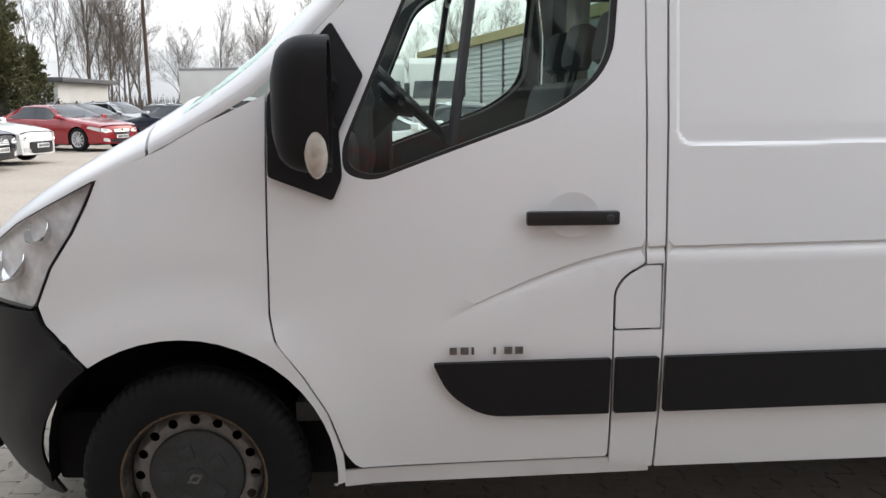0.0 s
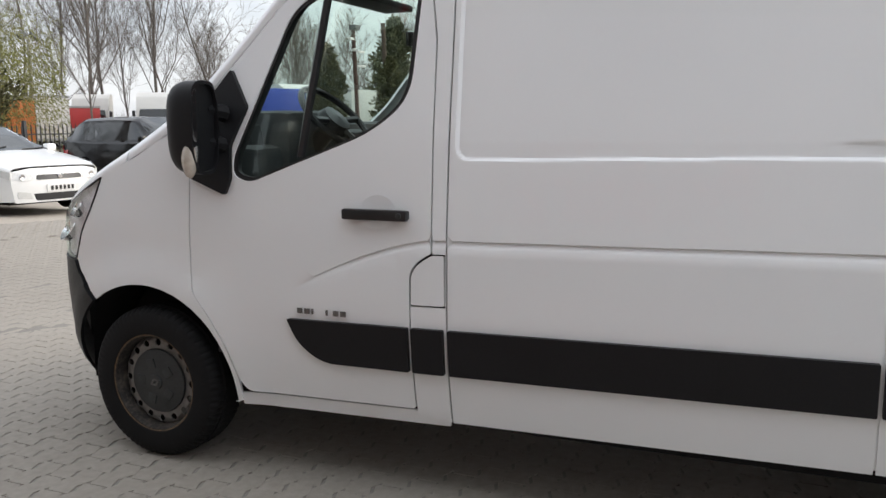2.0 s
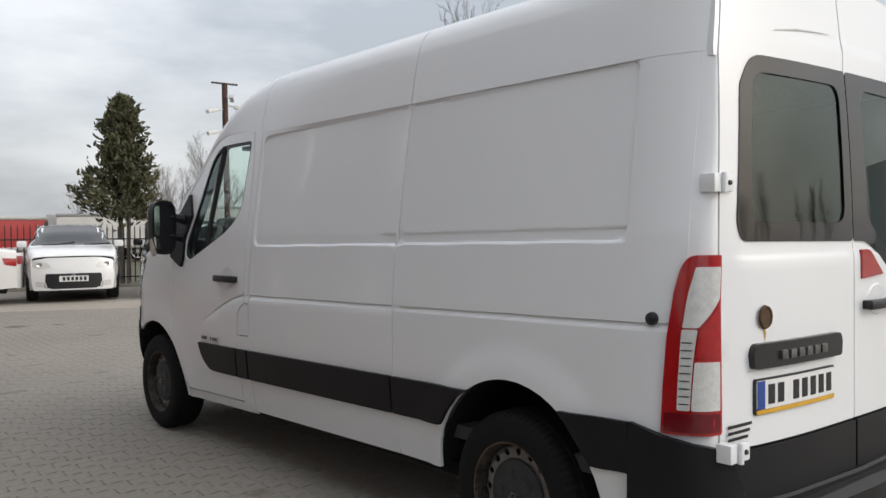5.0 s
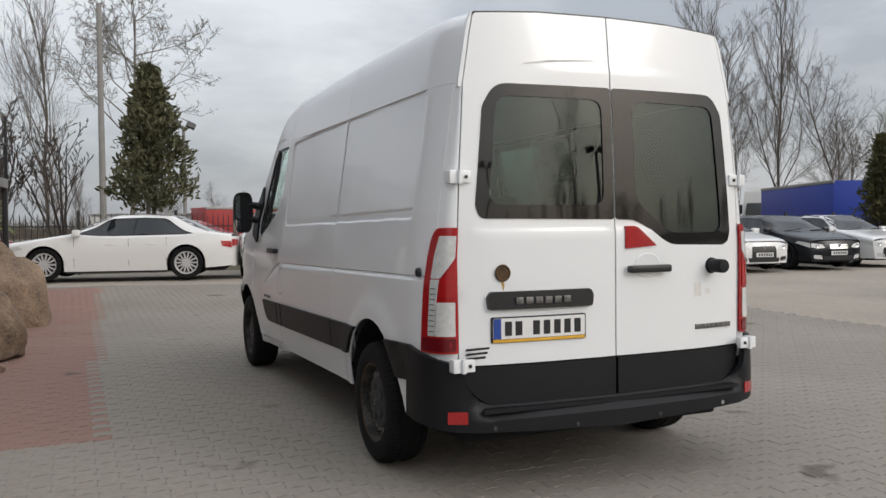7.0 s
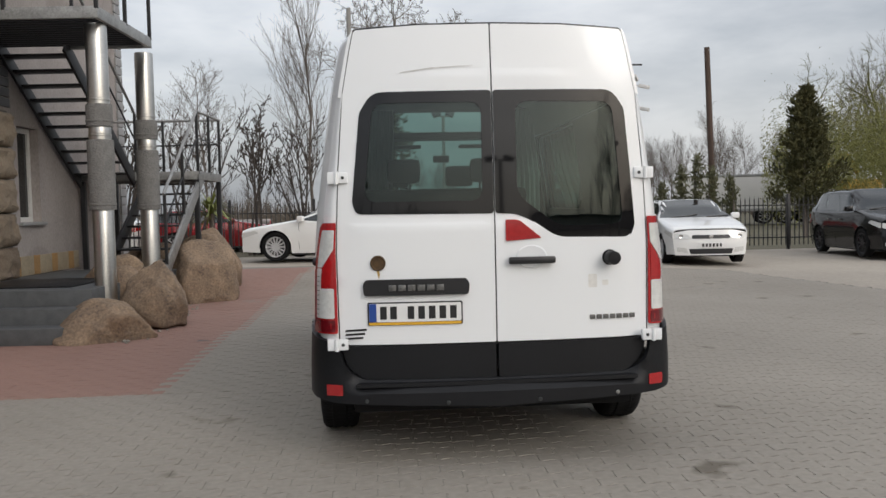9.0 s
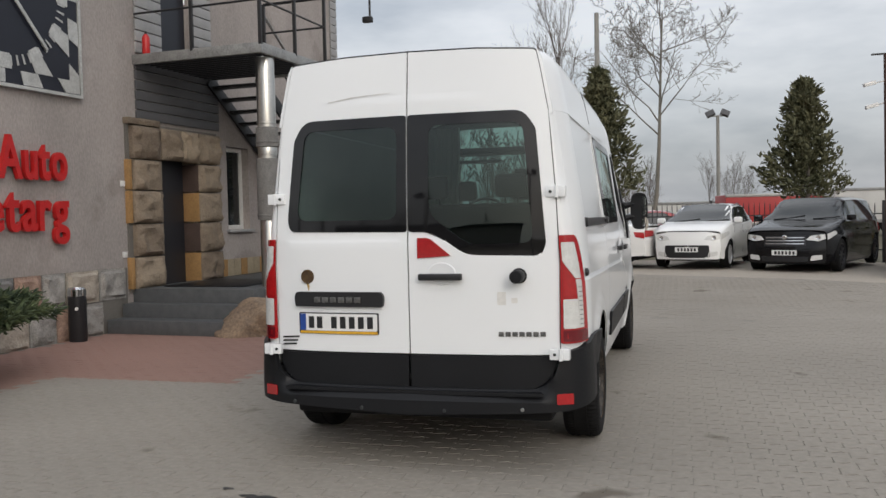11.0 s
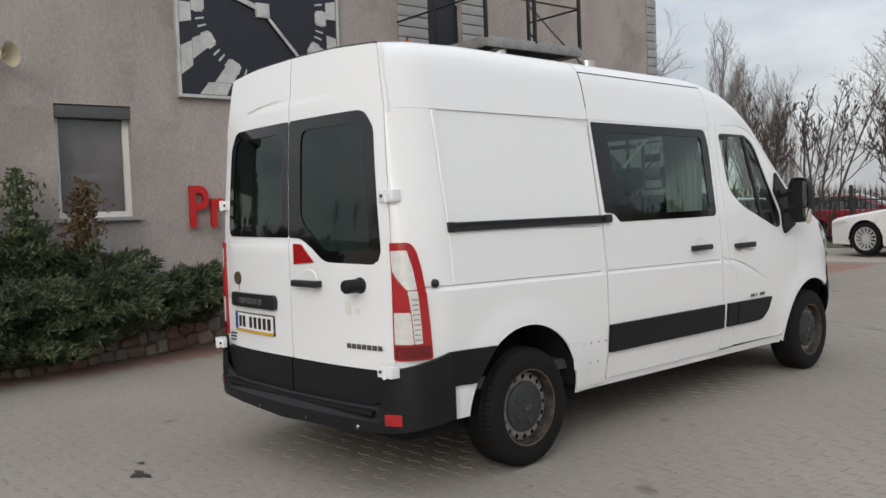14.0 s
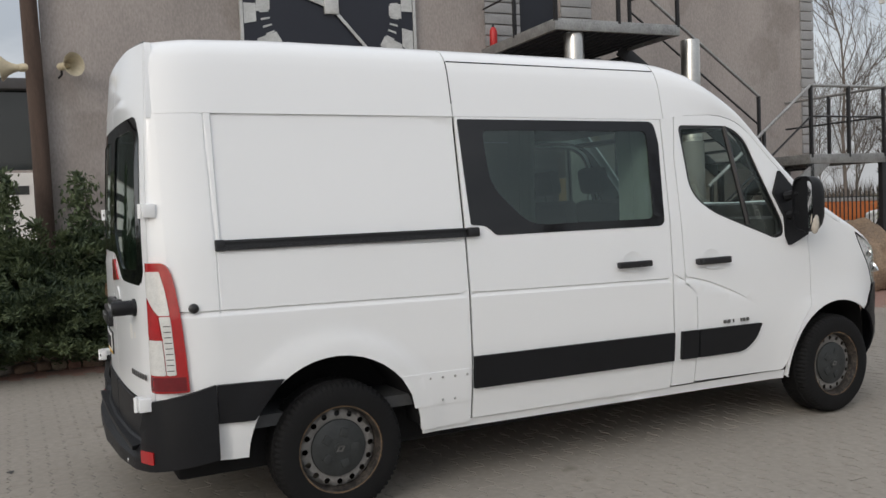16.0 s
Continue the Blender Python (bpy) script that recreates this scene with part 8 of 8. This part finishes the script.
def boulder(p, s, seed, label, turn=0):
    k = B()
    bmesh.ops.create_icosphere(k, subdivisions=5 if s[0] > 0.3 else 3, radius=1.0)
    rs = random.Random(seed * 11)
    cuts = []
    for i in range(11):
        a, e = rs.uniform(0, 6.283), rs.uniform(-0.2, 1.0)
        cuts.append((Vector((math.cos(a) * math.cos(e), math.sin(a) * math.cos(e), math.sin(e))), rs.uniform(0.70, 0.92)))
    for v in k.verts:
        c = v.co.copy()
        q = c + Vector((seed * 7.3, seed, 0))
        f = 1 + 0.22 * noise.noise(q * 0.9) + 0.10 * noise.noise(q * 2.1)
        for n, lim in cuts:
            t = c.dot(n) * f
            if t > lim:
                f *= (lim + 0.12 * (t - lim)) / t
        f += 0.035 * noise.noise(q * 4.5) + 0.018 * noise.noise(q * 11) + 0.008 * noise.noise(q * 27)
        v.co = Vector((c.x * s[0], c.y * s[1], max(c.z, -0.5) * s[2])) * f
    ob = tagged(mesh_ob("boulder", k, M_rock, 60), label, "boulder", "boulders")
    ob.matrix_basis = pose(p[0], p[1], p[2], 0, 0, turn)
    return ob


boulder((-3.76, 5.42, 0.12), (0.56, 0.44, 0.34), 1, "low flat tan boulder on the pavers", 20)
boulder((-3.40, 6.42, 0.30), (0.42, 0.42, 0.52), 2, "big rounded tan boulder beside the steps", 40)
boulder((-3.95, 6.75, 0.32), (0.27, 0.25, 0.46), 3, "small upright tan boulder", 10)
boulder((-3.42, 9.25, 0.38), (0.54, 0.56, 0.70), 4, "large rounded tan boulder", 80)
boulder((-4.25, 7.6, 0.35), (0.5, 0.45, 0.55), 5, "tan boulder at the back of the heap", 130)
boulder((-3.6, 10.4, 0.4), (0.5, 0.5, 0.62), 6, "grey-tan boulder in the heap", 200)
boulder((-4.3, 9.2, 0.4), (0.5, 0.5, 0.5), 7, "grey-tan boulder in the heap", 20)
boulder((-3.65, 11.2, 0.42), (0.62, 0.6, 0.7), 8, "large tan boulder near the fence", 60)
boulder((-4.5, 11.0, 0.4), (0.5, 0.5, 0.5), 9, "tan boulder near the fence", 100)
M_pebble = mat("pale_pebbles", (0.34, 0.31, 0.27), 0.9, vary=0.4, big=10, obj_rand=0.6)
V, F = [], []
for i in range(700):
    x, y, s = rg.uniform(-4.4, -3.0), rg.uniform(5.0, 12), rg.uniform(0.012, 0.035)
    if x > -3.15 + rg.uniform(-0.2, 0):
        continue
    j = len(V)
    c = Vector((x, y, s * 0.3))
    V += [c + Vector((s, 0, 0)), c + Vector((0, s, 0)), c + Vector((-s, 0, 0)), c + Vector((0, -s, 0)), c + Vector((0, 0, s * 0.7)), c + Vector((0, 0, -s))]
    for q in range(4):
        F += [(j + q, j + (q + 1) % 4, j + 4), (j + (q + 1) % 4, j + q, j + 5)]
tagged(new("pebbles", mesh_from("pebbles", V, F, M_pebble)), "small pale pebbles among the boulders", "pebbles", kind="stuff")

# juniper bed along the wall with its rubble edge
M_rubble = [mat("rubble_%s" % n, c, 0.92, vary=0.4, big=5, fine=45, bump=0.008, bump_scale=45) for n, c in (("brown", (0.26, 0.185, 0.14)), ("grey", (0.27, 0.25, 0.225)), ("tan", (0.36, 0.30, 0.235)), ("red", (0.25, 0.14, 0.11)))]
M_bedmortar = mat("rubble_mortar", (0.24, 0.205, 0.175), 0.95, vary=0.35, big=5, fine=40, bump=0.012, bump_scale=30)


def edge_x(y):
    return -4.80 - 0.20 * max(0.0, y - 0.3)


def edge_h(y):
    return 0.30 + 0.17 * smooth01((y - 0.6) / 1.6)


edging = thing("rubble_edging", "low mortared wall of brown and grey rubble round the shrub bed", "stone edging")
edging["kind"] = "structure"
part("mortar", skin([(-5.4, 0.0), (2.42, 0.0), (2.42, 1.0), (-5.4, 1.0)], [], lambda u, v, d: Vector((edge_x(u) - 0.16 * v - 0.02 + d, u, -0.02 + v * (edge_h(u) + 0.02))), 0.2, 0.2), M_bedmortar, edging)
re = random.Random(31)
for lv in range(3):
    y = -5.3 + 0.05 * lv
    while y < 2.35:
        w = re.uniform(0.10, 0.24)
        hh = edge_h(y) / 3
        f = (lv + 0.5 + re.uniform(-0.12, 0.12)) / 3
        k = B()
        bmesh.ops.create_icosphere(k, subdivisions=3 if y > -2 else 2, radius=1.0)
        sd = Vector((y * 9, lv * 5.0, w * 40))
        for v in k.verts:
            c = v.co.copy()
            c *= (abs(c.x) ** 4 + abs(c.y) ** 4 + abs(c.z) ** 4) ** -0.25
            c *= 0.92 + 0.22 * noise.noise(c * 1.1 + sd) + 0.08 * noise.noise(c * 3 + sd)
            v.co = Vector((c.x * re.uniform(0.048, 0.052), c.y * w * 0.52, c.z * hh * 0.54 * (1 + 0.25 * noise.noise(sd))))
        st = part("stone", k, M_rubble[re.choice((0, 0, 1, 2, 2, 3))], edging, "", 50)
        st.matrix_basis = Matrix.Translation((edge_x(y + w / 2) - 0.16 * f + 0.0, y + w / 2, f * edge_h(y))) @ Matrix.Rotation(re.uniform(-0.2, 0.2), 4, 'X')
        y += w + 0.012
k = B()
skin([(-6.6, -8), (-5.0, -8), (-5.0, 0.4), (-5.5, 2.5), (-6.25, 2.7)], [], lambda u, v, d: Vector((u, v, 0.28 + d)), 0.6, 0.3, bm=k)
tagged(mesh_ob("soil_bed", k, M_soil), "dark soil of the shrub bed", "soil", kind="structure")


def juniper(p, h, rad, seed, n, lean=(0.3, 0.0), tips=7, material=None, label="spreading dark green juniper shrub"):
    """Arching sprays that carry many short needle tufts."""
    rg2 = random.Random(seed)
    t = thing("juniper", label, "shrub", "junipers")
    pts = []
    k = B()
    for i in range(tips * 9):
        a = rg2.uniform(0, 6.283)
        reach = rad * rg2.uniform(0.5, 1.05)
        top = h * rg2.uniform(0.45, 1.0) * (1.1 - 0.45 * reach / rad)
        d = Vector((math.cos(a), math.sin(a), 0))
        cv = [Vector((0, 0, 0)), d * reach * 0.35 + Vector((0, 0, top * 0.55)), d * reach * 0.75 + Vector((0, 0, top * 0.9)), d * reach + Vector((lean[0] * 0.2, lean[1] * 0.2, top))]
        if i % 3 == 0:
            tube(k, cv, [0.022, 0.016, 0.010, 0.004], 4, False)
        m = int(2.3 * n / (tips * 9))
        for j in range(m):
            f = rg2.uniform(0.18, 1.0) * 3
            q = min(2, int(f))
            c = cv[q].lerp(cv[q + 1], f - q)
            tg = (cv[q + 1] - cv[q]).normalized()
            spread = 0.13 * rad * (1.15 - f / 3) + 0.03
            o = Vector((rg2.gauss(0, 1), rg2.gauss(0, 1), rg2.gauss(0, 0.7))) * spread * 0.6
            pts.append((c + o, tg * 0.9 + o.normalized() * 0.5 + Vector((0, 0, 0.25))))
    crown = new("foliage", leaf_cloud("foliage", material or M_juniper, rg2, pts, 0.07, 0.0, 0.5))
    crown.parent = t
    part("stems", k, M_bark, t)
    t.matrix_basis = pose(*p)


for i, (x, y, h, r, n) in enumerate(((-5.25, 1.85, 0.8, 0.95, 9000), (-5.8, 0.9, 1.2, 0.9, 9000), (-4.95, 0.85, 0.8, 0.95, 9000), (-5.85, 0.0, 1.5, 0.9, 9000), (-4.95, -0.25, 0.95, 1.0, 9500), (-5.9, -0.9, 1.3, 0.85, 7000),
                                     (-5.0, -1.4, 1.0, 1.0, 8000), (-5.95, -1.9, 1.7, 0.85, 6000), (-5.5, -2.6, 1.2, 0.9, 5500), (-6.0, -3.3, 1.5, 0.9, 5000), (-5.5, -4.0, 1.0, 0.9, 4500), (-6.0, -5.0, 1.4, 1.0, 4500))):
    juniper((x, y, 0.28), h, r, 60 + i, n)
for i, (x, y, h, r) in enumerate(((-4.72, 0.15, 0.42, 0.62), (-4.68, -0.75, 0.45, 0.65), (-4.75, -1.8, 0.5, 0.65))):
    juniper((x, y, 0.14), h, r, 90 + i, 5200, (0.6, 0.0), label="low juniper shrub drooping over the stone edging")
for i, (x, y, h) in enumerate(((-5.75, 1.0, 1.75), (-5.9, 0.35, 1.9), (-5.8, -0.45, 1.95), (-6.0, -1.5, 2.2), (-5.85, -2.4, 2.2))):
    conifer("upright juniper spire above the bed", (x, y), h, 0.26, 0.3, M_dead if i == 0 else M_juniper, 70 + i, 1500, 0.25, 1, 0.11)
# yucca in a pot by the stair foot
yuc = thing("yucca", "yucca with drooping yellow-green leaves by the stairs", "plant")
k = B()
tube(k, [(0, 0, 0), (0.02, 0, 0.6), (0, 0.02, 1.15)], [0.05, 0.045, 0.05], 8)
part("stem", k, M_bark, yuc)
V, F = [], []
for i in range(90):
    a, e = rg.uniform(0, 6.28), rg.uniform(-0.3, 1.3)
    d = Vector((math.cos(a) * math.cos(e), math.sin(a) * math.cos(e), math.sin(e)))
    w = Vector((-math.sin(a), math.cos(a), 0)) * 0.022
    j = len(V)
    c = Vector((0, 0, 1.12 + rg.uniform(-0.15, 0.1)))
    V += [c - w * 0.6, c + w * 0.6, c + d * 0.32 - w, c + d * 0.32 + w, c + d * 0.55 + Vector((0, 0, -0.10 - 0.1 * rg.random()))]
    F += [(j, j + 1, j + 3, j + 2), (j + 2, j + 3, j + 4)]
o = new("leaves", mesh_from("leaves", V, F, mat("yucca_leaf", (0.23, 0.26, 0.07), 0.6, vary=0.4, big=5), False))
o.parent = yuc
yuc.matrix_basis = pose(-3.85, 12.4, 0.3)

# ---- block paving, laid last ----
def red_zone(x, y):
    """The brick-red strip along the building."""
    if y > 2.28:
        return x < -2.47 + 0.03 * (y - 2.28)
    return x < -4.3 - 0.22 * max(0, 0.4 - y)


def grey_zone(x, y):
    return inside(x, y, GREY)


def wave_block(w, h, t=0.0):
    """Outline of an interlocking zigzag paver."""
    k = 0.028
    return [(-w / 2, -h / 2), (-w / 6, -h / 2 + k), (w / 6, -h / 2 - k * 0.0), (w / 2, -h / 2 + k), (w / 2, h / 2 + k), (w / 6, h / 2), (-w / 6, h / 2 + k), (-w / 2, h / 2)]


PW, PH, GAP = 0.225, 0.115, 0.003
rp = random.Random(9)
outline = wave_block(PW - GAP, PH - GAP)
paving = {}
for key, material, label in (("grey", M_paver, "grey interlocking concrete pavers"), ("red", M_redpave, "brick-red concrete pavers")):
    paving[key] = tagged(new("paving_" + key), label, "paving", kind="structure")


def paver_verts(cx, cy, tilt, zoff, s=1.0):
    z0 = ground_z(cx, cy)
    top = [(cx + x * 0.988, cy + y * 0.977, z0 + zoff + x * tilt[0] + y * tilt[1]) for x, y in outline]
    low = [(cx + x, cy + y, z0 + zoff - 0.0012 + x * tilt[0] + y * tilt[1]) for x, y in outline]
    bot = [(cx + x, cy + y, z0 - 0.03) for x, y in outline]
    return top + low + bot


n = len(outline)
FACES = [tuple(range(n))] + [(i, n + i, n + (i + 1) % n, (i + 1) % n) for i in range(n)] + [(n + i, 2 * n + i, 2 * n + (i + 1) % n, n + (i + 1) % n) for i in range(n)]
shared = {}
for key, material in (("grey", M_paver), ("red", M_redpave)):
    me = bpy.data.meshes.new("paver")
    me.from_pydata([Vector(v) - Vector((0, 0, ground_z(0, 0))) for v in paver_verts(0, 0, (0, 0), 0.0)], [], FACES)
    me.materials.append(material)
    shared[key] = me
near_count = {"grey": 0, "red": 0}
bulk = {"grey": ([], []), "red": ([], [])}
for j in range(-62, 128):
    cy = j * PH
    for i in range(-36, 40):
        cx = i * PW + (PW / 2 if j % 2 else 0)
        if not (-6.6 < cx < 8.0):
            continue
        red = red_zone(cx, cy)
        if not red and not grey_zone(cx, cy):
            continue
        if cx < -6.06 + 0.068 * (cy - 3.14) + 0.05:
            continue
        if cy < 2.4 and cx < -4.75 - 0.2 * max(0, cy - 0.3):
            continue
        key = "red" if red else "grey"
        tilt, zo = (rp.gauss(0, 0.002), rp.gauss(0, 0.002)), rp.gauss(0, 0.0006)
        close = (-3.2 < cx < -1.5 and 2.2 < cy < 4.2) if key == "grey" else (-3.6 < cx < -2.3 and 2.4 < cy < 6.0)
        if close and near_count[key] < 145:
            near_count[key] += 1
            o = bpy.data.objects.new("paver", shared[key])
            scene.collection.objects.link(o)
            o.parent = paving[key]
            o.matrix_basis = Matrix.Translation((cx, cy, ground_z(cx, cy) + zo)) @ Euler((tilt[1], -tilt[0], 0)).to_matrix().to_4x4()
        else:
            V, F = bulk[key]
            b = len(V)
            V += paver_verts(cx, cy, tilt, zo)
            F += [tuple(b + q for q in f) for f in FACES]
for key, material in (("grey", M_paver), ("red", M_redpave)):
    V, F = bulk[key]
    o = tagged(new("pavers", mesh_from("pavers", V, F, material, False)), kind="stuff")
    o.parent = paving[key]
